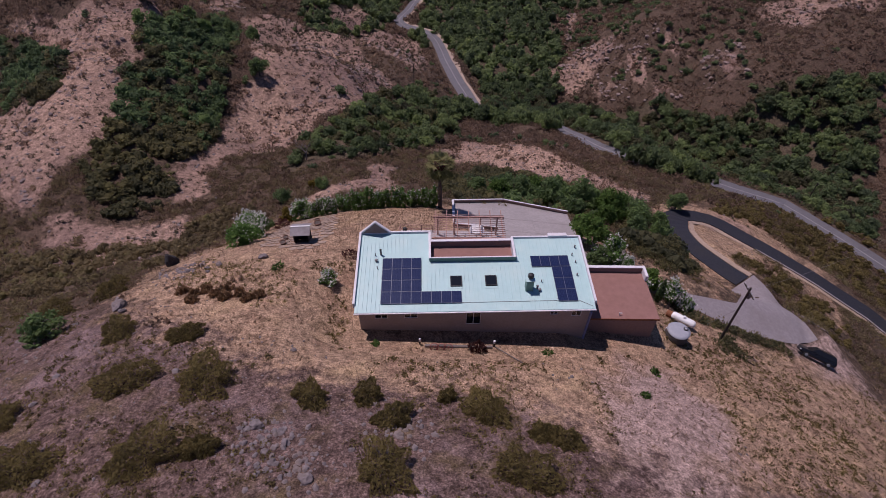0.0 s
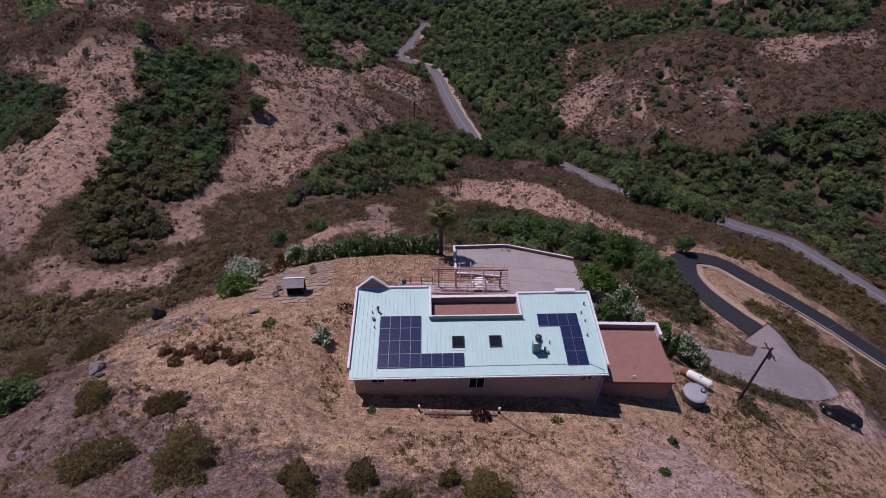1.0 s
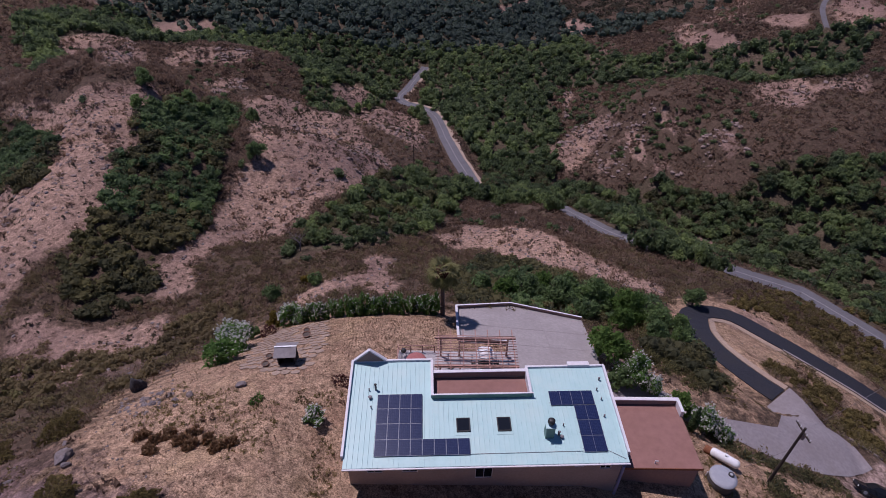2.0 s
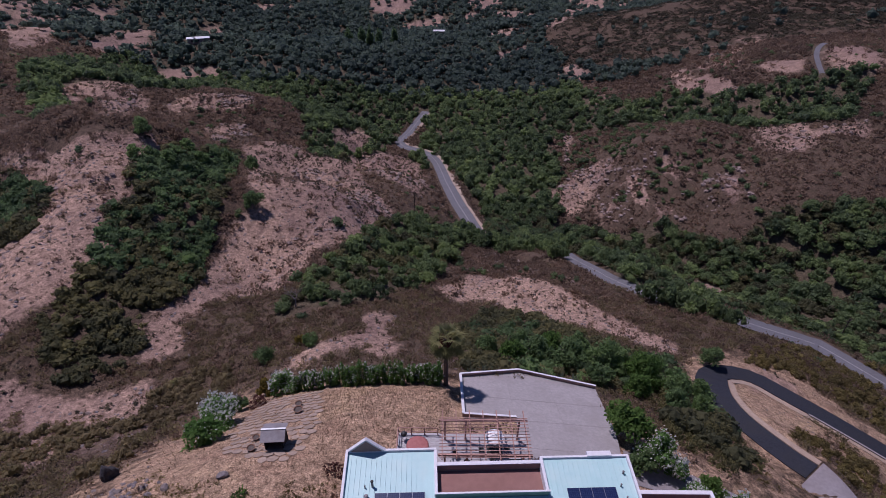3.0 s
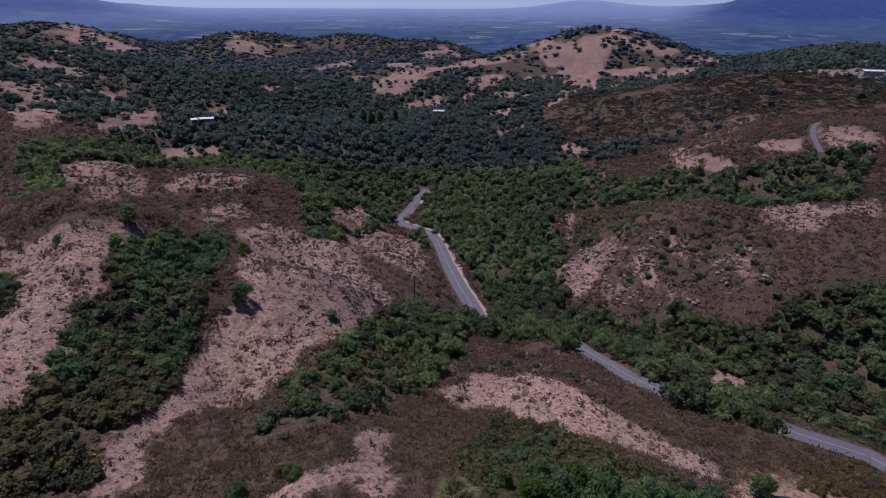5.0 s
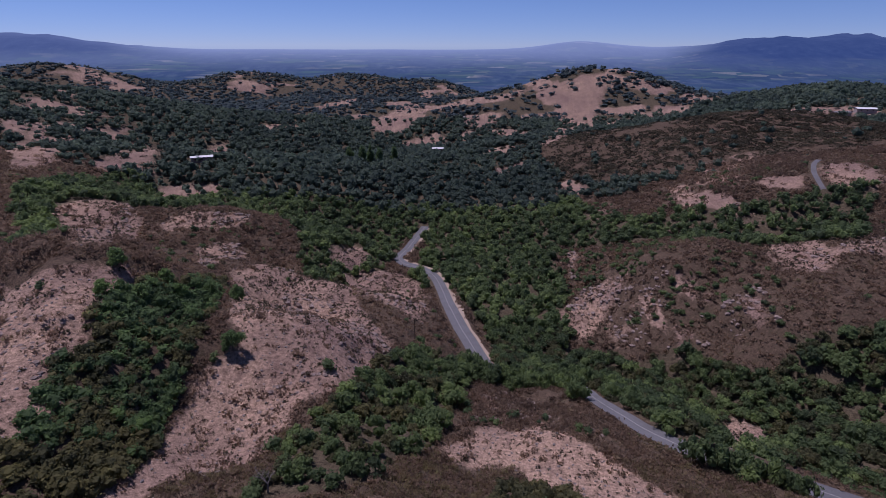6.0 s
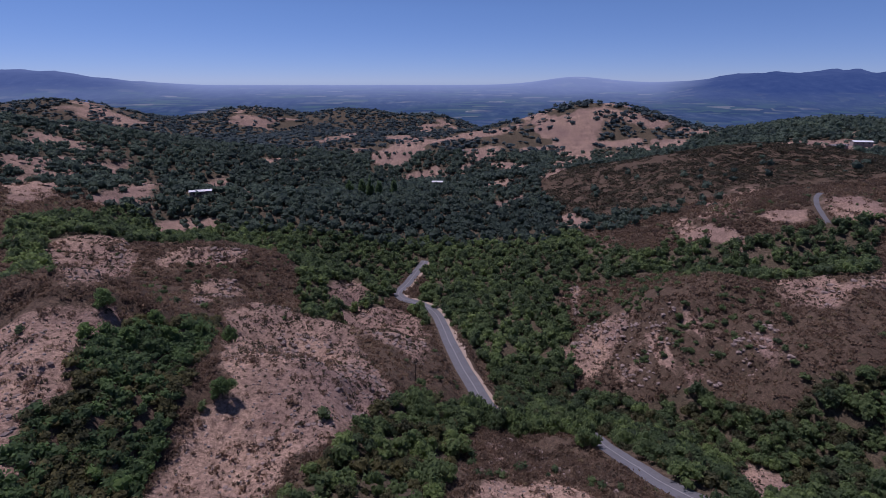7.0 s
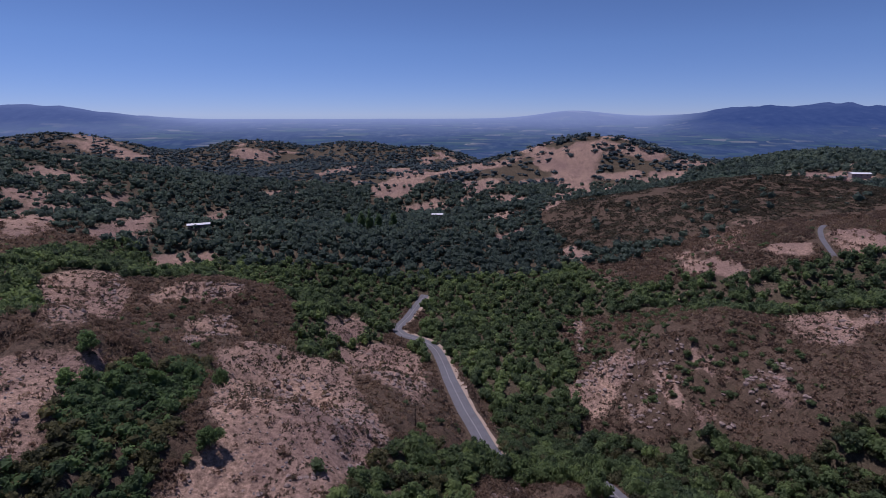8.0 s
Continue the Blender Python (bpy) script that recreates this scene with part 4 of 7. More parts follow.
def bell(a, mid, wide):
    return np.exp(-((a - mid) / wide) ** 2)


ahead = BX / BY
plain = np.interp(BY, (2350, 3300, 4780), (-186, -136, 12))
wob = (fbm(BX, BY, 420, 5, 91) - 0.5)
left_range = ease((-0.40 - ahead) / 0.32) * (0.75 + 0.5 * bell(ahead, -0.75, 0.14)) * ease((BY - 3900) / 500) * 95
right_range = ease((ahead - 0.36) / 0.24) * ease((BY - 3300) / 1000) * (112 + 110 * wob)
blue_peak = bell(ahead, 0.235, 0.07) * ease((BY - 4500) / 150) * 45
low_range = bell(ahead, 0.30, 0.16) * ease((BY - 4300) / 250) * 26
upland = np.clip((left_range + right_range) / 60, 0, 1)
crags = (fbm(BX, BY, 150, 4, 92) - 0.5) * 34 * upland
BZ = plain + crags + left_range * (1 + 0.5 * wob) + right_range + blue_peak + low_range + wob * 6
# share of painted haze, rising with distance, less on the uplands
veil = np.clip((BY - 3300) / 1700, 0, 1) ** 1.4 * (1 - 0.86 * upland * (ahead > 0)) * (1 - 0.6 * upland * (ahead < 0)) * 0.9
n2, m2 = len(bx), len(by)
ids = np.arange(n2 * m2).reshape(m2, n2)
bq = np.stack([ids[:-1, :-1], ids[:-1, 1:], ids[1:, 1:], ids[1:, :-1]], -1).reshape(-1, 4)
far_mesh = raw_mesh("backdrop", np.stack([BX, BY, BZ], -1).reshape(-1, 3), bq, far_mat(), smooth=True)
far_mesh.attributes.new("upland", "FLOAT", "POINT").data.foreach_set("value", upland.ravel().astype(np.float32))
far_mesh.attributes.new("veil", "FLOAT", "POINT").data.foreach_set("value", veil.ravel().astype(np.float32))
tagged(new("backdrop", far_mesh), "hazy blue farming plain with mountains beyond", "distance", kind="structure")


# ---- the house ----
HOUSE = pose(HOUSE_X, HOUSE_Y, 0, 0, 0, HOUSE_TURN)


def roof_z(v):
    return 2.85 + 0.10 * v


def sloped(u0, u1, v0, v1, lift0, lift1, bm=None):
    """A slab that lies parallel to the roof's slope."""
    return prism([(u0, v0), (u1, v0), (u1, v1), (u0, v1)], lambda x, y: roof_z(y) + lift0, lambda x, y: roof_z(y) + lift1, bm)


def wall_with(u0, u1, v0, v1, z0, z1, openings):
    """A wall along u with rectangular openings (u0, u1, z0, z1) right through it, in one piece."""
    us = sorted({u0, u1, *[o[0] for o in openings], *[o[1] for o in openings]})
    zs = sorted({z0, z1, *[o[2] for o in openings], *[o[3] for o in openings]})
    bm, verts = bmesh.new(), {}

    def solid(i, j):
        if not (0 <= i < len(us) - 1 and 0 <= j < len(zs) - 1):
            return False
        cu, cz = (us[i] + us[i + 1]) / 2, (zs[j] + zs[j + 1]) / 2
        return not any(a < cu < b and lo < cz < hi for a, b, lo, hi in openings)

    def at(i, k, j):
        if (i, k, j) not in verts:
            verts[i, k, j] = bm.verts.new((us[i], (v0, v1)[k], zs[j]))
        return verts[i, k, j]

    for i in range(len(us) - 1):
        for j in range(len(zs) - 1):
            if solid(i, j):
                bm.faces.new((at(i, 0, j), at(i + 1, 0, j), at(i + 1, 0, j + 1), at(i, 0, j + 1)))
                bm.faces.new((at(i, 1, j + 1), at(i + 1, 1, j + 1), at(i + 1, 1, j), at(i, 1, j)))
                for di, dj, e in ((-1, 0, ((i, j), (i, j + 1))), (1, 0, ((i + 1, j + 1), (i + 1, j))), (0, -1, ((i + 1, j), (i, j))), (0, 1, ((i, j + 1), (i + 1, j + 1)))):
                    if not solid(i + di, j + dj):
                        (a, c), (b, d) = e
                        bm.faces.new((at(a, 0, c), at(b, 0, d), at(b, 1, d), at(a, 1, c)))
    bmesh.ops.recalc_face_normals(bm, faces=bm.faces[:])
    return bm


house = thing("house", HOUSE, "long low stucco house with a pale green metal roof", "house")
SOUTH = [(1.8, 3.1, 1.35, 2.15), (4.75, 6.1, 1.35, 2.15), (11.0, 12.5, 0.2, 2.25), (19.5, 20.3, 1.5, 2.15), (21.7, 22.7, 1.2, 2.2)]
part("wall", wall_with(0.25, 23.55, 0.45, 0.70, -3.0, 2.72, SOUTH), M_STUCCO, house)
part("wall", block(0.25, 0.50, 0.703, 10.2, -3.0, 2.85), M_STUCCO, house)
part("wall", block(23.30, 23.55, 0.703, 9.2, -3.2, 2.85), M_STUCCO, house)
part("wall", block(0.503, 7.3, 9.95, 10.2, -3.0, 3.6), M_STUCCO, house)
part("wall", block(7.303, 16.6, 9.0, 9.25, -3.0, 3.2), M_STUCCO, house)
part("wall", block(16.603, 23.297, 8.95, 9.2, -3.0, 3.6), M_STUCCO, house)
part("floor", block(0.51, 23.29, 0.71, 8.9, -0.3, 0.0), M_CONCRETE, house)
for a, b, lo, hi in SOUTH:
    tall = hi - lo > 1.5
    win = part("window", block(a + 0.02, b - 0.02, 0.54, 0.62, lo + 0.02, hi - 0.02), M_GLASS, house, "dark glazed window under the eave")
    mid = (a + b) / 2
    frame_bm = wall_with(a, b, 0.48, 0.66, lo, hi, [(a + 0.06, mid - 0.03, lo + 0.06, hi - 0.06), (mid + 0.03, b - 0.06, lo + 0.06, hi - 0.06)])
    part("window_frame", frame_bm, M_WHITE, win, "pale window frame")

roof = part("roof", sloped(-0.1, 7.4, 0.0, 10.45, -0.12, 0.0), M_ROOF, house, "pale green standing-seam metal roof")
part("roof_panel", sloped(7.403, 16.5, 0.0, 6.3, -0.12, 0.0), M_ROOF, house)
part("roof_panel", sloped(16.503, 23.85, 0.0, 9.45, -0.12, 0.0), M_ROOF, house)
seam_meshes = {}
k = 0
while 0.22 + 0.43 * k < 23.7:
    su = 0.22 + 0.43 * k
    depth = 10.35 if su < 7.3 else (6.25 if su < 16.55 else 9.35)
    if depth not in seam_meshes:
        bm = prism([(-0.016, 0.02), (0.016, 0.02), (0.016, depth), (-0.016, depth)], lambda x, y: roof_z(y) - 0.005, lambda x, y: roof_z(y) + 0.04)
        first = link("seam", bm, M_ROOF, roof)
        seam_meshes[depth] = first.data
        first.location.x = su
    else:
        ob = new("seam", seam_meshes[depth])
        ob.parent = roof
        ob.location.x = su
    k += 1
part("gutter", block(-0.15, 23.9, -0.16, -0.02, 2.70, 2.83, 0.02), M_WHITE, house, "pale gutter along the front eave")
part("fascia", block(-0.1, 23.85, -0.015, 0.05, 2.52, 2.728), M_DARK, house, "dark fascia board")
part("soffit", block(-0.08, 23.83, 0.053, 0.445, 2.66, 2.725), M_STUCCO, house)
part("rake_trim", sloped(-0.32, -0.103, 0.9, 10.45, -0.35, 0.30), M_WHITE, house, "white rake parapet")
part("rake_trim", sloped(23.853, 24.06, 0.75, 9.45, -0.35, 0.28), M_WHITE, house, "white rake parapet")
part("parapet", block(-0.32, 7.5, 10.453, 10.66, 3.2, 4.12, 0.015), M_WHITE, house)
part("parapet", block(16.4, 20.5, 9.453, 9.65, 3.2, 4.0, 0.015), M_WHITE, house)
part("parapet", block(20.5, 22.6, 9.453, 9.95, 3.2, 4.12, 0.015), M_WHITE, house)
part("parapet", block(22.603, 24.06, 9.453, 9.65, 3.2, 4.0, 0.015), M_WHITE, house)
# small gabled front on the back parapet
tri = bmesh.new()
for y0, y1, s in ((10.44, 10.62, 1.0),):
    a = [tri.verts.new((x, y0, z)) for x, z in ((0.05, 4.06), (2.9, 4.06), (1.5, 5.45))]
    b = [tri.verts.new((x, y1, z)) for x, z in ((0.05, 4.06), (2.9, 4.06), (1.5, 5.45))]
    tri.faces.new(a)
    tri.faces.new(list(reversed(b)))
    for i in range(3):
        j = (i + 1) % 3
        tri.faces.new((a[i], b[i], b[j], a[j]))
gable = part("gable", tri, M_BROWN_WALL, house, "small brown gable with white edges")
for p, q in (((-0.1, 4.08), (1.5, 5.57)), ((3.05, 4.08), (1.5, 5.57))):
    bm = bmesh.new()
    d = Vector((q[0] - p[0], 0, q[1] - p[1])).normalized()
    n = Vector((-d.z, 0, d.x)) * 0.07
    pts = [(p[0] - n.x, p[1] - n.z), (q[0] - n.x, q[1] - n.z), (q[0] + n.x, q[1] + n.z), (p[0] + n.x, p[1] + n.z)]
    a = [bm.verts.new((x, 10.38, z)) for x, z in pts]
    b = [bm.verts.new((x, 10.70, z)) for x, z in pts]
    bm.faces.new(a)
    bm.faces.new(list(reversed(b)))
    for i in range(4):
        j = (i + 1) % 4
        bm.faces.new((a[i], b[i], b[j], a[j]))
    bmesh.ops.recalc_face_normals(bm, faces=bm.faces[:])
    part("gable_trim", bm, M_WHITE, gable, "white barge board")
# sunken flat roof behind its curb
part("flat_roof", block(7.55, 16.35, 6.412, 9.0, 3.0, 3.16), M_BROWN, house, "red-brown coated flat roof in a well")
part("curb", block(7.4, 16.6, 6.303, 6.41, 3.0, 4.05, 0.01), M_ROOF_DARK, house, "dark green curb")
part("curb_cap", block(7.3, 16.7, 6.28, 6.43, 4.053, 4.10), M_WHITE, house)
part("curb_side", block(7.3, 7.55, 6.433, 10.45, 3.1, 4.10), M_WHITE, house)
part("curb_side", block(16.35, 16.6, 6.433, 9.45, 3.1, 4.05), M_WHITE, house)
part("curb_back", block(7.553, 16.347, 9.0, 9.2, 3.2, 3.92), M_BROWN_WALL, house)
part("curb_back_cap", block(7.553, 16.347, 8.95, 9.28, 3.923, 4.0), M_WHITE, house)
for su in (9.5, 13.1):
    sky_part = part("skylight", sloped(su, su + 1.2, 3.0, 4.3, 0.0, 0.14), M_DARK, house, "dark framed skylight")
    part("pane", sloped(su + 0.08, su + 1.12, 3.08, 4.22, 0.142, 0.155), M_GLASS, sky_part)
    part("flashing", sloped(su - 0.1, su + 1.3, 2.72, 2.98, 0.003, 0.03), M_ROOF, sky_part)
chim = part("chimney", block(17.1, 17.85, 2.25, 2.95, 2.9, 4.55, 0.015), M_ROOF_DARK, house, "green metal-clad chimney with a black cowl")
part("chimney_cap", block(17.02, 17.93, 2.17, 3.03, 4.553, 4.62), M_ROOF, chim)
bm = lathe([(0.14, 4.62), (0.14, 4.80), (0.30, 4.82), (0.31, 5.12), (0.16, 5.22)], 16)
for v in bm.verts:
    v.co += Vector((17.5, 2.62, 0))
part("cowl", bm, M_DARK, chim, "black round cowl", smooth=True)
for vu, vv, h, r in ((2.2, 7.4, 0.75, 0.10), (1.75, 6.5, 0.25, 0.13), (1.9, 5.5, 0.3, 0.05), (1.6, 7.3, 0.3, 0.05), (18.35, 2.6, 0.4, 0.10), (18.55, 2.3, 0.25, 0.12), (18.9, 3.4, 0.3, 0.05), (22.75, 4.2, 0.25, 0.07), (23.2, 8.0, 0.3, 0.08), (22.7, 6.9, 0.3, 0.06), (22.9, 5.9, 0.25, 0.06)):
    vent = part("vent_pipe", rod((vu, vv, roof_z(vv) - 0.02), (vu, vv, roof_z(vv) + h), r, r, 10), M_GALV, house, "metal vent pipe")
    part("vent_cap", rod((vu, vv, roof_z(vv) + h), (vu, vv, roof_z(vv) + h + 0.07), r * 1.4, r * 0.8, 10), M_DARK if h > 0.7 else M_GALV, vent)
part("conduit", rod((10.6, 1.0, roof_z(1) + 0.05), (20.2, 1.05, roof_z(1) + 0.05), 0.018, 0.018, 6), M_GALV, house)
part("conduit", rod((22.3, 1.05, roof_z(1) + 0.05), (23.6, 0.3, roof_z(0.3) + 0.05), 0.018, 0.018, 6), M_GALV, house)
part("downpipe", rod((23.45, -0.02, 2.4), (23.25, -0.30, -1.5), 0.13, 0.13, 8), M_BLUE, house, "blue-grey slanting downpipe")


# ---- solar arrays on the roof ----
def solar_array(cells, label):
    """Panels at (u, v) of their lower left corners."""
    array = thing("solar_array", HOUSE, label, "solar array", "solar arrays on the roof")
    frame_mesh = cell_mesh = None
    tilt = math.degrees(math.atan(0.10))
    for u, v in cells:
        if frame_mesh is None:
            a = part("solar_panel", block(0, 1.008, 0, 1.462, 0, 0.04, 0.004), M_FRAME, array)
            b = part("cell_sheet", block(0.024, 0.984, 0.024, 1.438, 0.041, 0.046), M_PANEL, a, "blue-black glass over silicon cells")
            frame_mesh, cell_mesh = a.data, b.data
        else:
            a = new("solar_panel", frame_mesh)
            a.parent = array
            b = new("cell_sheet", cell_mesh)
            b.parent = a
        a.matrix_local = pose(u, v, roof_z(v) + 0.09, tilt, 0, 0)
    for v in sorted({v for _, v in cells}):
        us = [u for u, w in cells if w == v]
        part("mount_rail", sloped(min(us) - 0.05, max(us) + 1.05, v + 0.3, v + 0.34, 0.043, 0.088), M_GALV, array)
    return array


M_FRAME = surface_mat("panel_frame", (0.14, 0.15, 0.19), (0.19, 0.20, 0.24), 3, 0.4, metal=0.5, bump=0)
solar_array([(2.44 + 1.018 * i, 0.93 + 1.47 * j) for i in range(4) for j in range(4)] + [(6.512 + 1.018 * i, 0.93) for i in range(4)], "large L-shaped array of dark blue solar panels")
solar_array([(18.16 + 1.01 * i, 5.36) for i in range(4)] + [(20.24 + 1.0 * i, 0.93 + 1.47 * j) for i in range(2) for j in range(3)], "smaller angled array of dark blue solar panels")

# ---- the garage ----
garage = thing("garage", pose(15.75, 32.2, 0), "low brown garage with a flat red-brown roof", "garage")
part("wall", block(0, 7.35, 0, 0.25, -5.2, -0.85), M_BROWN_WALL, garage)
part("wall", block(7.1, 7.35, 0.253, 6.7, -5.6, -0.85), M_BROWN_WALL, garage)
part("wall", block(0, 0.25, 0.253, 6.7, -5.2, -0.85), M_BROWN_WALL, garage)
part("wall", block(0, 7.35, 6.703, 6.95, -5.6, -0.62), M_BROWN_WALL, garage)
part("roof", block(-0.25, 7.5, -0.2, 6.7, -0.846, -0.62, 0.02), M_BROWN, garage, "red-brown coated flat roof")
part("drip_edge", block(-0.25, 7.52, -0.24, -0.203, -0.86, -0.60), M_RUST, garage)
part("parapet", block(0.2, 7.5, 6.703, 6.98, -0.617, 0.02), M_BROWN_WALL, garage)
part("parapet_cap", block(0.1, 7.6, 6.66, 7.04, 0.023, 0.10), M_WHITE, garage, "white painted coping")
part("parapet_end", block(7.28, 7.6, 5.3, 6.657, -0.617, 0.14, 0.02), M_WHITE, garage, "white end pier")
part("parapet_step", block(-0.2, 0.9, 6.657, 7.0, 0.103, 0.32), M_WHITE, garage)
part("vent_pipe", rod((3.3, 0.3, -0.62), (3.3, 0.3, -0.25), 0.05, 0.05, 8), M_WHITE, garage)
part("vent_pipe", rod((3.3, 0.3, -0.3), (3.55, 0.3, -0.3), 0.05, 0.05, 8), M_WHITE, garage)

# ---- deck, rail and pergola behind the house ----
DECK_Z = -0.25
deck = thing("deck", pose(0, 0, 0), "pale timber deck behind the house", "deck")
for px in (-4.9, -1, 3, 7):
    for py in (40.8, 44.8):
        part("footing", rod((px, py, surface_at(px, py) - 0.3), (px, py, DECK_Z - 0.1), 0.09, 0.09, 6), M_GREY_WOOD, deck)
part("joists", block(-5.2, 7.4, 40.2, 45.4, DECK_Z - 0.25, DECK_Z - 0.035), M_GREY_WOOD, deck)
plank = None
for i in range(36):
    y0 = 40.2 + 0.1447 * i
    if plank is None:
        ob = part("board", block(-5.25, 7.45, 0, 0.135, 0, 0.03, 0.004), M_DECK, deck)
        plank = ob.data
    else:
        ob = new("board", plank)
        ob.parent = deck
    ob.location = (0, y0, DECK_Z - 0.03)

pergola = thing("pergola", pose(0, 0, 0), "red-brown timber pergola over the deck", "pergola")
post_mesh = None
for px in (-0.5, 1.5, 4.6, 6.6):
    for py in (41.0, 44.7):
        if post_mesh is None:
            ob = part("post", block(-0.09, 0.09, -0.09, 0.09, 0, 2.6, 0.01), M_TIMBER, pergola)
            post_mesh = ob.data
        else:
            ob = new("post", post_mesh)
            ob.parent = pergola
        ob.location = (px, py, DECK_Z)
for py in (40.9, 44.75):
    part("beam", block(-1.1, 7.4, py - 0.08, py + 0.08, 2.35, 2.58, 0.01), M_TIMBER, pergola)
for i in range(7):
    px = -0.75 + 1.3 * i
    part("rafter", block(px - 0.045, px + 0.045, 40.3, 45.75, 2.583, 2.75), M_TIMBER, pergola)
for i in range(13):
    py = 40.45 + 0.36 * i
    part("slat", block(-1.0, 7.35, py - 0.025, py + 0.025, 2.753, 2.81), M_TIMBER, pergola)
rail = thing("deck_rail", pose(0, 0, 0), "red-brown timber rail at the edge of the deck", "railing")
for a, b in (((-5.1, 45.2), (-1.2, 45.2)), ((-5.1, 42.6), (-5.1, 45.2))):
    n = max(2, int(math.hypot(b[0] - a[0], b[1] - a[1]) / 1.25) + 1)
    for i in range(n):
        px, py = a[0] + (b[0] - a[0]) * i / (n - 1), a[1] + (b[1] - a[1]) * i / (n - 1)
        part("post", block(px - 0.05, px + 0.05, py - 0.05, py + 0.05, DECK_Z, DECK_Z + 1.0), M_TIMBER, rail)
    for h in (0.45, 1.0):
        part("rail", rod((a[0], a[1], DECK_Z + h), (b[0], b[1], DECK_Z + h), 0.045, 0.045, 6), M_TIMBER, rail)
trellis = thing("trellis", pose(0, 0, 0), "red-brown timber lattice rail beside the pergola", "trellis")
for h in (1.1, 1.45, 1.8):
    part("rail", rod((-5.2, 41.6, h), (-1.2, 41.6, h), 0.04, 0.04, 6), M_TIMBER, trellis)
for i in range(6):
    part("post", rod((-5.0 + 0.75 * i, 41.6, DECK_Z), (-5.0 + 0.75 * i, 41.6, 1.95), 0.04, 0.04, 6), M_TIMBER, trellis)

tub = thing("hot_tub", pose(-3.1, 43.3, DECK_Z), "round pale tub under a faded red lid", "hot tub")
part("shell", lathe([(0.98, 0), (1.02, 0.1), (1.02, 0.72), (0.96, 0.78)], 28), M_WHITE, tub, smooth=True)
part("lid", lathe([(1.06, 0.783), (1.08, 0.86), (0.9, 0.93), (0.2, 0.96)], 28), M_RED, tub, "faded red padded lid", smooth=True)
umb = thing("parasol", pose(4.2, 43.6, DECK_Z), "white canvas parasol over a dark garden table", "parasol")
part("pole", rod((0, 0, 0), (0, 0, 2.2), 0.025, 0.025, 8), M_DARK, umb)
part("base", lathe([(0.28, 0), (0.28, 0.06), (0.06, 0.1)], 16), M_DARK, umb)
bm = bmesh.new()
top = bm.verts.new((0.05, -0.1, 2.3))
rim = [bm.verts.new((1.0 * math.cos(a) * (1 if i % 2 else 0.9), 1.0 * math.sin(a) * (1 if i % 2 else 0.9), 1.85 - 0.05 * (i % 2))) for i, a in enumerate([math.pi / 4 * j for j in range(8)])]
hem = [bm.verts.new(v.co * 1.0 + Vector((0, 0, -0.14))) for v in rim]
for i in range(8):
    j = (i + 1) % 8
    bm.faces.new((top, rim[i], rim[j]))
    bm.faces.new((rim[i], hem[i], hem[j], rim[j]))
part("canopy", bm, M_CLOTH, umb, "white canvas canopy")


def garden_table(name, m, wide, deep, label):
    t = thing(name, m, label, "table")
    part("top", block(-wide / 2, wide / 2, -deep / 2, deep / 2, 0.70, 0.74, 0.008), M_DARK, t)
    for sx in (-1, 1):
        for sy in (-1, 1):
            part("leg", rod((sx * (wide / 2 - 0.08), sy * (deep / 2 - 0.08), 0), (sx * (wide / 2 - 0.08), sy * (deep / 2 - 0.08), 0.70), 0.025, 0.025, 6), M_DARK, t)
    return t


garden_table("garden_table", pose(4.2, 43.0, DECK_Z), 1.5, 0.9, "dark metal garden table under the white parasol")
garden_table("garden_table", pose(6.2, 41.6, DECK_Z), 1.3, 0.8, "dark metal side table under the pergola")
chair = thing("garden_chair", pose(3.0, 43.2, DECK_Z, 0, 0, 95), "dark metal garden chair under the pergola", "chair", "chairs on the deck")
part("seat", block(-0.24, 0.24, -0.24, 0.24, 0.42, 0.46, 0.01), M_DARK, chair)
part("backrest", block(-0.24, 0.24, 0.22, 0.26, 0.46, 0.92, 0.01), M_DARK, chair)
for sx in (-0.21, 0.21):
    for sy in (-0.21, 0.21):
        part("leg", rod((sx, sy, 0), (sx, sy, 0.42), 0.018, 0.018, 6), M_DARK, chair)
for cx, cy, turn in ((5.4, 43.3, -90), (4.0, 42.0, 180), (0.6, 42.6, 40), (1.6, 41.9, 160), (5.6, 41.2, 10), (0.3, 41.5, 100)):
    copy_thing(chair, pose(cx, cy, DECK_Z, 0, 0, turn))
grill = thing("grill", pose(-4.5, 44.6, DECK_Z), "black kettle grill on the deck", "grill")
part("bowl", lathe([(0.1, 0.62), (0.28, 0.75), (0.3, 0.85), (0.24, 1.0), (0.06, 1.08)], 16), M_DARK, grill, smooth=True)
for a in (0, 120, 240):
    part("leg", rod((0.3 * math.cos(radians(a)), 0.3 * math.sin(radians(a)), 0), (0.1 * math.cos(radians(a)), 0.1 * math.sin(radians(a)), 0.68), 0.014, 0.014, 6), M_DARK, grill)


# ---- things round the house ----
def on_ground(x, y, turn=0, sink=0.0):
    return pose(x, y, surface_at(x, y) - sink, 0, 0, turn)


tank = thing("water_tank", on_ground(26.9, 33.5, 0, 0.1), "round dark water tank with a pale grey lid", "water tank")
part("shell", lathe([(1.22, -0.6), (1.22, 1.55), (1.16, 1.62)], 36), M_TANK_SIDE, tank, smooth=True)
part("lid", lathe([(1.25, 1.56), (1.26, 1.66), (0.9, 1.71), (0.3, 1.76)], 36), M_TANK, tank, "pale grey domed lid", smooth=True)
bm = lathe([(0.27, 1.68), (0.27, 1.84), (0.22, 1.86)], 20)
for v in bm.verts:
    v.co += Vector((0.8, 0.15, 0))
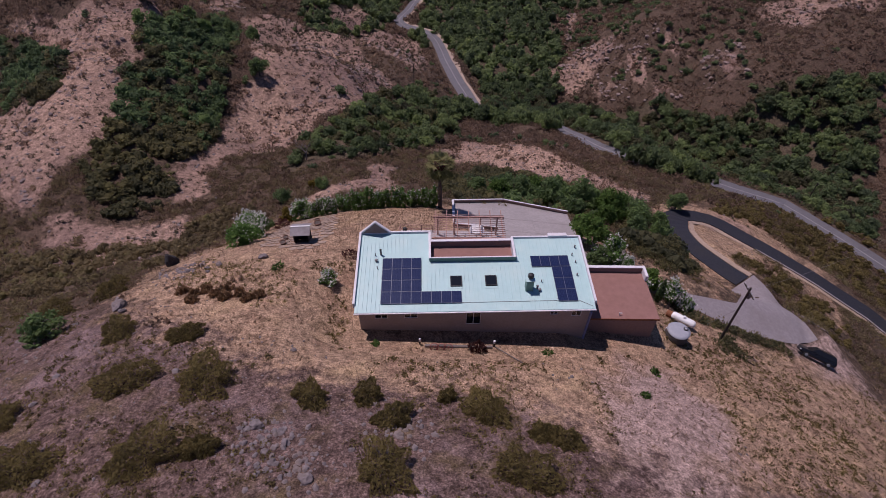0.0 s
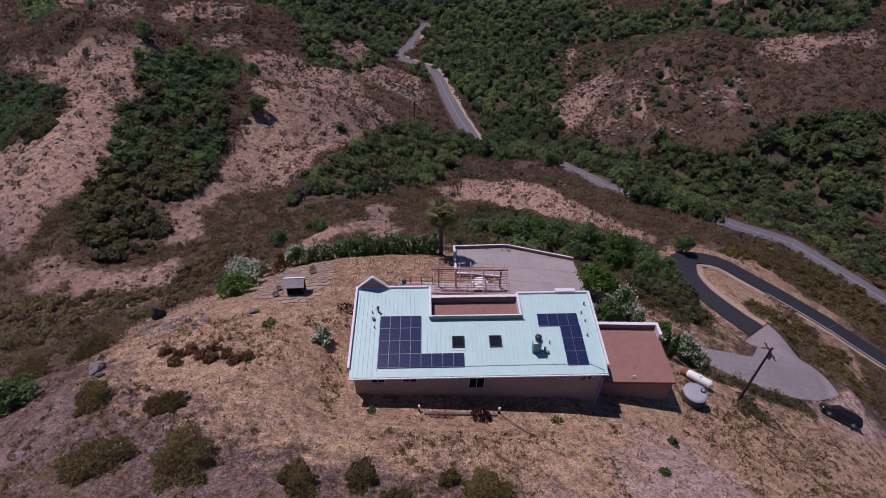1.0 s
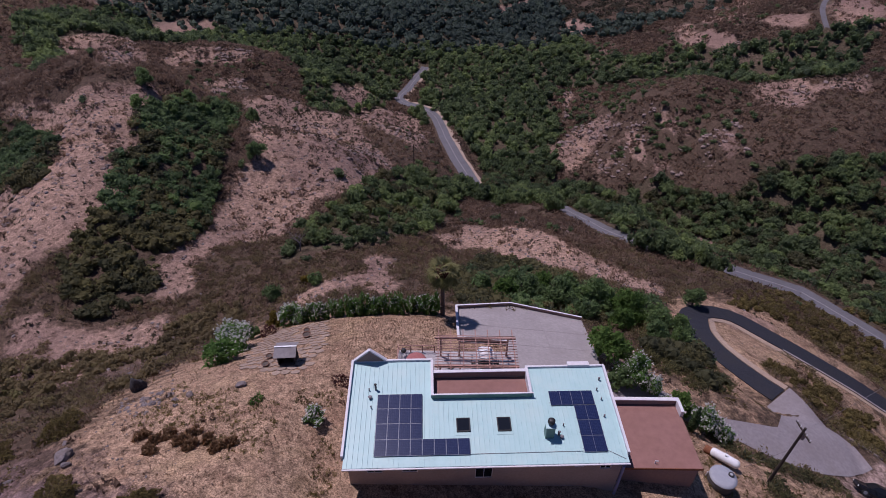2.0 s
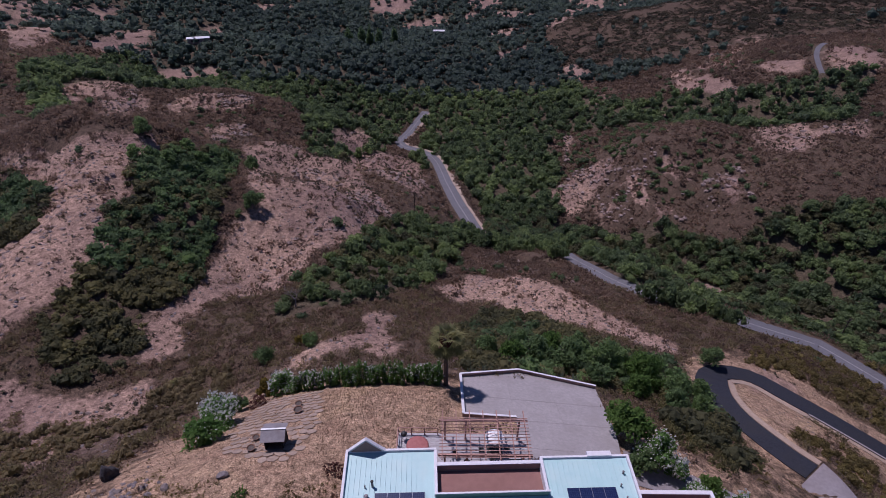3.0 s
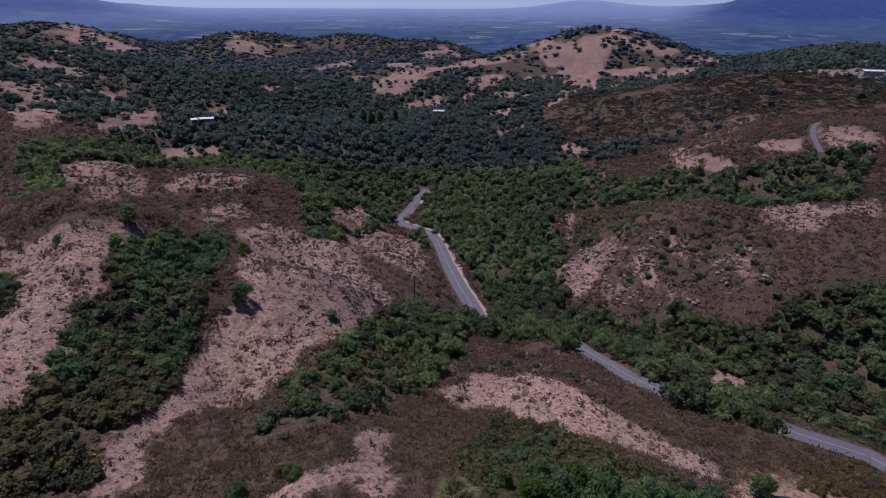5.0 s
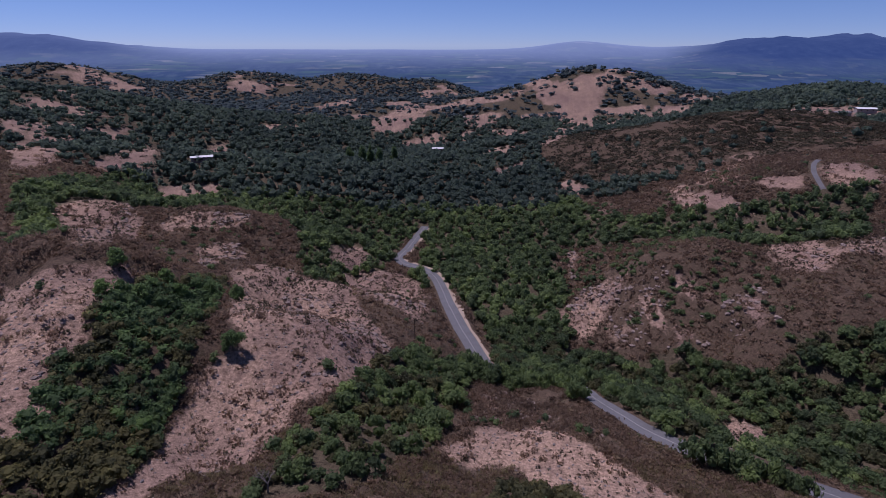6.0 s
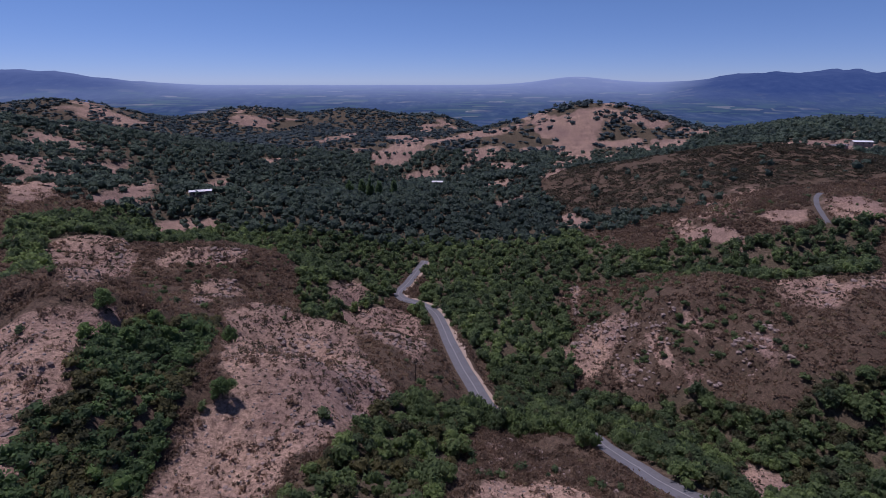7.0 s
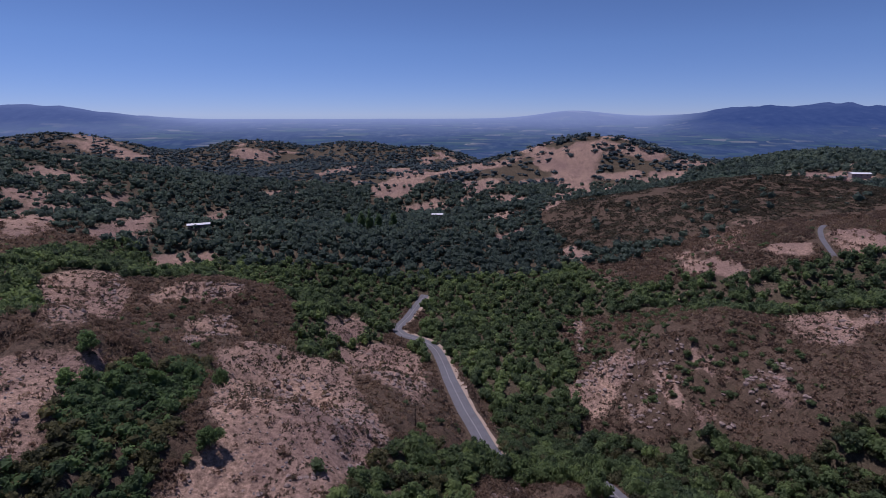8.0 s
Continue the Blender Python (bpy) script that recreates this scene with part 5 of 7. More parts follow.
hatch = part("hatch", bm, M_DARK, tank, "black round hatch")
bm = lathe([(0.15, 1.863), (0.15, 1.88), (0.1, 1.895)], 16)
for v in bm.verts:
    v.co += Vector((0.8, 0.15, 0))
part("hatch_lid", bm, M_TANK, hatch)
part("pipe", rod((-1.1, 0.7, 0), (-1.1, 0.7, 1.3), 0.06, 0.06, 8), M_WHITE, tank)

gas = thing("propane_tank", on_ground(29.2, 36.9, -38, 0.05), "white horizontal propane tank with a rusty end", "propane tank")
prof = [(0.05, -1.45), (0.30, -1.40), (0.45, -1.22), (0.48, -1.0), (0.48, 1.0), (0.45, 1.22), (0.30, 1.40), (0.05, 1.45)]
bm = lathe(prof, 24)
bmesh.ops.rotate(bm, verts=bm.verts[:], cent=(0, 0, 0), matrix=Matrix.Rotation(radians(90), 3, "Y"))
for v in bm.verts:
    v.co.z += 0.78
body = part("body", bm, M_CHALK, gas, smooth=True)
part("dome", rod((0, 0, 1.22), (0, 0, 1.42), 0.17, 0.15, 14), M_CHALK, gas, "filler dome")
for sx in (-0.85, 0.85):
    part("saddle", block(sx - 0.12, sx + 0.12, -0.4, 0.4, -0.4, 0.42), M_CONCRETE, gas)
bm = lathe([(0.30, -0.5), (0.42, -0.4), (0.44, 0.1), (0.34, 0.2)], 14)
bmesh.ops.rotate(bm, verts=bm.verts[:], cent=(0, 0, 0), matrix=Matrix.Rotation(radians(90), 3, "Y"))
for v in bm.verts:
    v.co += Vector((-1.55, 0.05, 0.62))
drum = tagged(link("rusty_drum", bm, M_RUST), "rusty steel drum lying by the propane tank", "drum")
drum.matrix_world = gas.matrix_world.copy()
pole = thing("utility_pole", on_ground(33.8, 35.5, 0, 0.3), "dark timber utility pole with crossarm and transformer", "utility pole")
part("shaft", rod((0, 0, 0), (0, 0, 9.6), 0.16, 0.11, 12), M_DARKWOOD, pole)
arm = part("crossarm", block(-0.06, 0.06, -1.2, 1.2, 9.0, 9.14, 0.01), M_DARKWOOD, pole)
for sy in (-1.1, -0.5, 0.5, 1.1):
    part("insulator", rod((0, sy, 9.143), (0, sy, 9.33), 0.05, 0.03, 8), M_CHALK, arm, "white insulator")
part("transformer", rod((0.3, 0, 7.95), (0.3, 0, 8.7), 0.2, 0.2, 14), M_GALV, pole, "grey can transformer")
part("bracket", rod((0.0, 0.0, 8.3), (0.3, 0, 8.3), 0.04, 0.04, 6), M_DARK, pole)
part("guy_wire", rod((0, 0, 6.2), (-2.2, 1.4, 0.5), 0.012, 0.012, 5), M_GALV, pole)


def wire(name, a, b, sag, label):
    bm = bmesh.new()
    a, b = Vector(a), Vector(b)
    pts = [a.lerp(b, t / 14) - Vector((0, 0, sag * 4 * (t / 14) * (1 - t / 14))) for t in range(15)]
    for p, q in zip(pts, pts[1:]):
        rod(p, q, 0.014, 0.014, 4, bm)
    return tagged(link(name, bm, M_GALV), label, "cable")


pz = surface_at(33.8, 35.5) - 0.3
wire("power_cable", (33.8, 35.5, pz + 9.3), (62, 52, -8), 0.8, "thin overhead cable from the utility pole")

# far poles
for fx_, fy_, hgt in ((-12, 182, 9), (105, 118, 9)):
    p = thing("utility_pole", on_ground(fx_, fy_, 20, 0.3), "dark timber utility pole beside the valley road", "utility pole")
    part("shaft", rod((0, 0, 0), (0, 0, hgt), 0.17, 0.12, 8), M_DARKWOOD, p)
    part("crossarm", block(-1.1, 1.1, -0.06, 0.06, hgt - 0.8, hgt - 0.66), M_DARKWOOD, p)


# ---- the parked car ----
def car_body():
    """A hard-edged estate body: lofted sections along its length."""
    sect = [(-2.30, 0.62, 0.45, 0.78), (-2.22, 0.82, 0.32, 0.92), (-1.2, 0.90, 0.28, 0.98), (0.2, 0.92, 0.28, 1.00), (1.4, 0.90, 0.28, 1.02), (2.15, 0.86, 0.32, 1.02), (2.28, 0.74, 0.45, 0.92)]
    bm = bmesh.new()
    rings = []
    for x, w, lo, hi in sect:
        rings.append([bm.verts.new((x, y, z)) for y, z in ((-w * 0.92, lo), (-w, lo + 0.2), (-w, hi - 0.12), (-w * 0.9, hi), (w * 0.9, hi), (w, hi - 0.12), (w, lo + 0.2), (w * 0.92, lo))])
    for a, b in zip(rings, rings[1:]):
        for k in range(8):
            bm.faces.new((a[k], b[k], b[(k + 1) % 8], a[(k + 1) % 8]))
    bm.faces.new(rings[0])
    bm.faces.new(list(reversed(rings[-1])))
    bmesh.ops.recalc_face_normals(bm, faces=bm.faces[:])
    bmesh.ops.bevel(bm, geom=bm.edges[:], offset=0.03, segments=1, affect="EDGES")
    return bm


def cabin():
    bm = bmesh.new()
    low = [bm.verts.new(p) for p in ((-1.15, -0.82, 0.99), (2.15, -0.82, 0.99), (2.15, 0.82, 0.99), (-1.15, 0.82, 0.99))]
    top = [bm.verts.new(p) for p in ((-0.45, -0.66, 1.56), (1.85, -0.66, 1.58), (1.85, 0.66, 1.58), (-0.45, 0.66, 1.56))]
    for k in range(4):
        bm.faces.new((low[k], low[(k + 1) % 4], top[(k + 1) % 4], top[k]))
    bm.faces.new(top)
    bm.faces.new(list(reversed(low)))
    bmesh.ops.bevel(bm, geom=bm.edges[:], offset=0.04, segments=2, affect="EDGES")
    return bm


slope_pitch = math.degrees(math.atan2(surface_at(51.5, 36.3) - surface_at(47.6, 38.5), 4.5))
slope_lean = math.degrees(math.atan2(surface_at(50.0, 38.55) - surface_at(48.8, 36.45), 2.42))
car_pose = pose(49.4, 37.5, max(surface_at(49.4, 37.5), 0.5 * (surface_at(51.4, 36.3) + surface_at(47.4, 38.7))) + 0.16, 0, 0, -30) @ pose(0, 0, 0, 0, -slope_pitch, 0) @ pose(0, 0, 0, slope_lean, 0, 0)
car = thing("car", car_pose, "black estate car parked on the dry slope", "car")
part("body", car_body(), M_CARPAINT, car)
part("cabin", cabin(), M_GLASS, car, "dark tinted glasshouse")
part("roof_panel", block(-0.4, 1.8, -0.62, 0.62, 1.565, 1.60, 0.015), M_CARPAINT, car)
for sx in (-1.42, 1.38):
    for sy in (-1, 1):
        tyre = part("wheel", rod((sx, sy * 0.70, 0.33), (sx, sy * 0.93, 0.33), 0.33, 0.33, 20), M_TYRE, car)
        part("rim", rod((sx, sy * 0.925, 0.33), (sx, sy * 0.945, 0.33), 0.21, 0.19, 16), M_ALLOY, tyre, "bright alloy rim")
for sy in (-0.62, 0.62):
    part("headlight", block(-2.29, -2.2, sy - 0.16, sy + 0.16, 0.62, 0.76, 0.02), M_CHALK, car, "clear headlight")
    part("tail_light", block(2.2, 2.3, sy - 0.13, sy + 0.13, 0.62, 0.85, 0.02), M_RED, car, "red tail light")
    part("mirror", block(-0.75, -0.6, sy * 1.55 - 0.1, sy * 1.55 + 0.1, 0.98, 1.12, 0.02), M_CARPAINT, car)

# ---- the little shed in the yard ----
shed = thing("garden_shed", on_ground(-17.5, 45.3, 4, 0.15), "small dark open garden shed with a rusty grey sheet roof", "shed")
for sx in (-0.86, 0.86):
    for sy in (-0.8, 0.8):
        part("post", block(sx - 0.06, sx + 0.06, sy - 0.06, sy + 0.06, -0.3, 2.1), M_DARKWOOD, shed)
part("back_wall", block(-0.86, 0.86, 0.74, 0.79, -0.2, 1.95), M_DARKWOOD, shed)
part("side_wall", block(-0.87, -0.81, -0.74, 0.737, -0.2, 1.95), M_DARKWOOD, shed)
part("side_wall", block(0.81, 0.87, -0.74, 0.737, -0.2, 1.95), M_DARKWOOD, shed)
for sgn, y0 in ((-1, -1.15), (1, 1.15)):
    bm = bmesh.new()
    pts = [(-1.2, y0, 1.98), (1.2, y0, 1.98), (1.2, 0.0, 2.54), (-1.2, 0.0, 2.54)]
    a = [bm.verts.new(p) for p in pts]
    b = [bm.verts.new((p[0], p[1], p[2] + 0.04)) for p in pts]
    bm.faces.new(a)
    bm.faces.new(list(reversed(b)))
    for k in range(4):
        bm.faces.new((a[k], b[k], b[(k + 1) % 4], a[(k + 1) % 4]))
    bmesh.ops.recalc_face_normals(bm, faces=bm.faces[:])
    part("roof_sheet", bm, M_GALV, shed, "rust-stained grey roof sheet")
part("ridge_cap", block(-1.22, 1.22, -0.1, 0.1, 2.57, 2.62, 0.02), M_CHALK, shed, "bright ridge cap")


def flower_pot(x, y, r, label):
    p = thing("flower_pot", on_ground(x, y, 0, 0.02), label, "pot", "pots in the yard")
    part("pot", lathe([(r * 0.7, 0), (r, r * 1.2), (r * 1.08, r * 1.25), (r * 0.9, r * 1.2), (r * 0.85, r * 0.9)], 16), M_CLAY, p)
    part("soil", lathe([(r * 0.83, r * 1.0), (r * 0.8, r * 1.05)], 12), M_BARK, p)
    return p


for px, py, r in ((-18.2, 54.6, 0.42), (-17.6, 52.6, 0.5), (-20.2, 46.6, 0.36), (-19.9, 44.6, 0.4)):
    flower_pot(px, py, r, "dark clay pot standing on the flagstones")

# flagstones by the shed
patio = thing("pavement_patio", pose(0, 0, 0), "pinkish flagstone patio round the garden shed", "patio")
tagged(patio, kind="structure")
PATIO = np.array([(-14.6, 43), (-14.2, 50), (-16.4, 58.6), (-24.2, 59.5), (-25.0, 52), (-22.6, 44.6), (-18, 42.6)])
prng = np.random.default_rng(3)
stone_shapes = []
for _ in range(7):
    n = 7
    ang = np.linspace(0, 2 * math.pi, n, endpoint=False) + prng.uniform(-0.25, 0.25, n)
    rad = prng.uniform(0.82, 1.06, n)
    bm = prism([(math.cos(a) * r, math.sin(a) * r * 0.86) for a, r in zip(ang, rad)], -0.08, 0.0)
    me = bpy.data.meshes.new("flagstone")
    bm.to_mesh(me)
    bm.free()
    me.materials.append(M_STONE)
    stone_shapes.append(me)
row = 0
for iy in np.arange(42.8, 59.4, 0.92):
    row += 1
    for ix in np.arange(-25.0, -14.0, 1.05):
        qx, qy = ix + (0.5 if row % 2 else 0) + prng.uniform(-0.12, 0.12), iy + prng.uniform(-0.1, 0.1)
        if in_outline(PATIO, np.array([qx]), np.array([qy]))[0] and prng.uniform() > 0.06:
            ob = new("flagstone", stone_shapes[prng.integers(0, 7)])
            ob.parent = patio
            gx0, gy0 = surface_at(qx + 0.4, qy) - surface_at(qx - 0.4, qy), surface_at(qx, qy + 0.4) - surface_at(qx, qy - 0.4)
            nrm = Vector((-gx0 / 0.8, -gy0 / 0.8, 1)).normalized()
            tilt = Vector((0, 0, 1)).rotation_difference(nrm).to_matrix().to_4x4()
            s = prng.uniform(0.52, 0.62)
            ob.matrix_world = Matrix.Translation((qx, qy, surface_at(qx, qy) + 0.07)) @ tilt @ pose(0, 0, 0, 0, 0, prng.uniform(-25, 25)) @ Matrix.Diagonal((s * 1.05, s * 0.98, 1, 1))

# ---- front: sleeper beam, posts, leaning wheels ----
beam = tagged(link("timber_beam", rod((-1.5, 27.9, surface_at(-1.5, 27.9) + 0.2), (5.3, 28.2, surface_at(5.3, 28.2) + 0.2), 0.17, 0.15, 8), M_GREY_WOOD), "weathered timber beam lying along the bank", "beam")
for px, py in ((-2.0, 28.3), (5.5, 28.5)):
    p = thing("marker_post", on_ground(px, py, 0, 0.2), "white painted marker post on the bank", "post", "posts on the bank")
    part("shaft", block(-0.08, 0.08, -0.08, 0.08, 0, 1.0, 0.01), M_DARKWOOD, p)
    part("cap", block(-0.10, 0.10, -0.10, 0.10, 0.72, 1.12, 0.02), M_WHITE, p, "white painted top")


def ring(radius, tube, n=22):
    bm = bmesh.new()
    rings = []
    for i in range(n):
        a = 2 * math.pi * i / n
        rings.append([bm.verts.new(((radius + tube * math.cos(b)) * math.cos(a), tube * math.sin(b), (radius + tube * math.cos(b)) * math.sin(a))) for b in [math.pi / 3 * k for k in range(6)]])
    for i in range(n):
        for k in range(6):
            bm.faces.new((rings[i][k], rings[i][(k + 1) % 6], rings[(i + 1) % n][(k + 1) % 6], rings[(i + 1) % n][k]))
    return bm


for px, lean in ((-0.55, 18), (0.15, 14), (0.85, 20)):
    py = 27.55
    w = thing("wagon_wheel", pose(px, py, surface_at(px, py) + 0.42, -lean, 0, 8), "old red-brown wagon wheel leaning on the beam", "wheel", "wheels on the bank")
    part("rim", ring(0.42, 0.045), M_RED, w)
    part("hub", rod((0, -0.08, 0), (0, 0.08, 0), 0.08, 0.08, 10), M_RED, w)
    for a in range(0, 360, 45):
        part("spoke", rod((0, 0, 0), (0.41 * math.cos(radians(a)), 0, 0.41 * math.sin(radians(a))), 0.018, 0.018, 5), M_RED, w)
tagged(link("plank", rod((5.6, 28.2, surface_at(5.6, 28.2) + 0.25), (8.0, 25.6, surface_at(8, 25.6) + 0.05), 0.06, 0.06, 6), M_GREY_WOOD), "weathered plank running down the bank", "plank")
sticks = thing("crossed_timbers", on_ground(35.7, 32.6), "two dark charred timbers lying crossed on the slope", "timber")
part("timber", rod((-0.9, 0.5, 0.15), (0.6, -0.9, 0.12), 0.09, 0.07, 7), M_DARKWOOD, sticks)
part("timber", rod((-1.1, 0.1, 0.25), (0.5, 0.2, 0.25), 0.07, 0.06, 7), M_DARKWOOD, sticks)
tagged(link("log", rod((53.6, 47.2, surface_at(53.6, 47.2) + 0.15), (56.2, 44.2, surface_at(56.2, 44.2) + 0.15), 0.16, 0.14, 8), M_DEADWOOD), "bleached log beside the concrete apron", "log")


def rock(x, y, size, seed, label, flat=0.7):
    """A boulder: a chopped and roughened ball, half sunk."""
    r = np.random.default_rng(seed)
    bm = bmesh.new()
    bmesh.ops.create_icosphere(bm, subdivisions=3, radius=1)
    cuts = [(Vector(r.normal(size=3)).normalized(), r.uniform(0.45, 0.8)) for _ in range(9)]
    for v in bm.verts:
        for n, d in cuts:
            over = v.co.dot(n) - d
            if over > 0:
                v.co -= n * over * 0.9
        v.co += v.co.normalized() * (noise.noise(v.co * 2.5 + Vector((seed, 0, 0))) * 0.16)
        v.co = Vector((v.co.x * size, v.co.y * size * 0.85, v.co.z * size * flat))
    ob = tagged(link("boulder", bm, M_DARKROCK if flat > 1 else M_ROCK), label, "rock", "boulders on the knoll")
    ob.matrix_world = pose(x, y, surface_at(x, y) + size * flat * 0.25, 0, 0, r.uniform(0, 360))
    return ob


for k, (x, y, s) in enumerate(((-13.1, 15.2, 0.62), (-8.5, 10.8, 0.6), (-32.5, 30.6, 0.95), (-11.7, 12.9, 0.35), (-10.6, 13.7, 0.4), (-2.8, 14.9, 0.4), (-25.8, 39.4, 0.5), (-12.4, 14.0, 0.3), (-11.0, 12.0, 0.32), (-21.0, 40.6, 0.6), (-9.6, 12.6, 0.28), (-31.5, 29.8, 0.5), (-27.0, 38.6, 0.45), (-28.2, 39.6, 0.4), (-29.2, 38.4, 0.5), (-30.6, 39.6, 0.45), (-26.4, 37.6, 0.3), (-34.4, 33.0, 0.35))):
    rock(x, y, s, k + 1, "pale purple-grey boulder half sunk in the knoll")
rock(-33.6, 42.8, 1.0, 40, "tall dark boulder standing at the terrace edge", 1.7)


# ---- far buildings ----
def barn(x, y, turn, wide, deep, high, roofmat, wallmat, label, name="farm_building"):
    b = thing(name, pose(x, y, surface_at(x, y) + 0.8, 0, 0, turn), label, "building")
    part("wall", block(-wide / 2, wide / 2, -deep / 2, deep / 2, -5, high), wallmat, b)
    for sy in (-1, 1):
        bm = bmesh.new()
        pts = [(-wide / 2 - 0.5, sy * (deep / 2 + 0.5), high - 0.1), (wide / 2 + 0.5, sy * (deep / 2 + 0.5), high - 0.1), (wide / 2 + 0.5, 0, high + deep * 0.16), (-wide / 2 - 0.5, 0, high + deep * 0.16)]
        a = [bm.verts.new(p) for p in pts]
        c = [bm.verts.new((p[0], p[1], p[2] + 0.2)) for p in pts]
        bm.faces.new(a)
        bm.faces.new(list(reversed(c)))
        for k in range(4):
            bm.faces.new((a[k], c[k], c[(k + 1) % 4], a[(k + 1) % 4]))
        bmesh.ops.recalc_face_normals(bm, faces=bm.faces[:])
        part("roof", bm, roofmat, b)
    for k in range(3):
        wx = wide * (k - 1) * 0.3
        part("window", block(wx - 0.6, wx + 0.6, -deep / 2 - 0.05, -deep / 2 + 0.1, high * 0.4, high * 0.75), M_GLASS, b)
    return b


barn(-206, 470, 22, 17, 6, 3.6, M_WHITE, M_BROWN_WALL, "long white-roofed farm shed in the valley")
barn(-9, 624, -3, 12, 6, 5.0, M_WHITE, M_BROWN_WALL, "white-roofed shed among the valley trees")
barn(520, 742, 15, 26, 9, 4.0, M_GALV, M_STUCCO, "pale house on the far ridge", "far_house")
barn(562, 756, -10, 24, 9, 4.0, M_CHALK, M_STUCCO, "white house on the far ridge", "far_house")
barn(492, 735, 5, 14, 7, 3.5, M_BROWN, M_STUCCO, "brown-roofed house on the far ridge", "far_house")
barn(30, 1150, 8, 20, 9, 4, M_GALV, M_STUCCO, "grey farm building far up the valley", "far_house")
# ---- plants: shapes ----
def ico(level=0):
    bm = bmesh.new()
    bmesh.ops.create_icosphere(bm, subdivisions=level + 1, radius=1)
    v = np.array([p.co[:] for p in bm.verts])
    f = np.array([[p.index for p in q.verts] for q in bm.faces])
    bm.free()
    return v, f


ICO0 = ico(0)


def leaf_tris(rng, centres, normals, size, lift=0.5, slim=0.55):
    """Loose leaf sprays: a bent triangle at each centre, turned at random about its normal."""
    n = len(centres)
    a = rng.normal(size=(n, 3)) + normals * lift
    a /= np.linalg.norm(a, axis=1, keepdims=True)
    b = np.cross(a, rng.normal(size=(n, 3)))
    b /= np.linalg.norm(b, axis=1, keepdims=True) + 1e-9
    s = size * rng.uniform(0.6, 1.4, (n, 1))
    p0, p1, p2 = centres + a * s, centres + b * s * slim - a * s * 0.35, centres - b * s * slim - a * s * 0.35
    v = np.stack([p0, p1, p2], 1).reshape(-1, 3)
    return v, np.arange(3 * n).reshape(n, 3)


def leaf_flats(rng, centres, normals, size, tilt=0.6):
    """Leaf masses that lie along a crown's skin: a triangle at each centre that faces roughly outwards."""
    n = len(centres)
    out = normals + tilt * rng.normal(size=(n, 3))
    out /= np.linalg.norm(out, axis=1, keepdims=True) + 1e-9
    a = np.cross(out, rng.normal(size=(n, 3)))
    a /= np.linalg.norm(a, axis=1, keepdims=True) + 1e-9
    b = np.cross(out, a)
    s = size * rng.uniform(0.55, 1.45, (n, 1))
    v = np.stack([centres + a * s, centres - a * s * 0.5 + b * s * 0.75, centres - a * s * 0.5 - b * s * 0.75], 1).reshape(-1, 3)
    return v, np.arange(3 * n).reshape(n, 3)


def dome(rng, n, low=-0.15):
    """Random directions over the upper part of a ball."""
    z = rng.uniform(low, 1, n)
    th = rng.uniform(0, 2 * math.pi, n)
    r = np.sqrt(1 - z * z)
    return np.column_stack([r * np.cos(th), r * np.sin(th), z])


def merge(pieces):
    vs, fs, at = [], [], 0
    for v, f in pieces:
        vs.append(v)
        fs.append(f + at)
        at += len(v)
    return np.concatenate(vs), np.concatenate(fs)


def lump(rng, centre, r, flat=0.8, rough=0.3):
    """One rounded mass of foliage with an uneven skin, open below."""
    v, f = ICO0
    low = v[f].mean(1)[:, 2] > -0.62
    d = v * (1 + rng.uniform(-rough, rough, (len(v), 1)))
    return d * r * np.array([1, 1, flat]) + centre, f[low]


def crown_shape(rng, clumps=6, sprays=60, leaf=0.13, flat=0.9, base=0.3):
    """A crown about 1 wide at radius: uneven masses, their skin broken up into many leaf sprays."""
    pieces = []
    for k in range(clumps):
        th, rr = 2.4 * k + rng.uniform(-0.5, 0.5), rng.uniform(0.3, 0.68) if k else 0.0
        c = np.array([rr * math.cos(th), rr * math.sin(th), base + rng.uniform(0.1, 0.45) * (1.6 - rr)])
        r = rng.uniform(0.60, 0.92) * clumps ** -0.42 * (1.25 if k == 0 else 1)
        pieces.append(lump(rng, c, r * 0.74, flat))
        d = dome(rng, max(2, sprays // clumps))
        skin = r * rng.uniform(0.78, 1.08, (len(d), 1))
        pieces.append(leaf_flats(rng, c + d * skin * np.array([1, 1, flat]), d, leaf))
    return merge(pieces)


def scrub_shape(rng, flats=14, twigs=6, leaf=0.3, tall=0.75):
    """A low rounded shrub: loose leaf masses over a dome, with twigs standing off."""
    d = dome(rng, flats, 0.0)
    skin = rng.uniform(0.55, 1.0, (flats, 1))
    pieces = [leaf_flats(rng, d * skin * np.array([0.85, 0.85, 0.8 * tall]), d + np.array([0, 0, 0.3]), leaf, 0.7)]
    if twigs:
        d = rng.normal(size=(twigs, 3)) * np.array([0.42, 0.42, 0.12]) + np.array([0, 0, 0.55 * tall])
        pieces.append(leaf_tris(rng, d, np.tile([0.0, 0.0, 1.0], (twigs, 1)), leaf * 1.1, 1.6, 0.36))
    return merge(pieces)


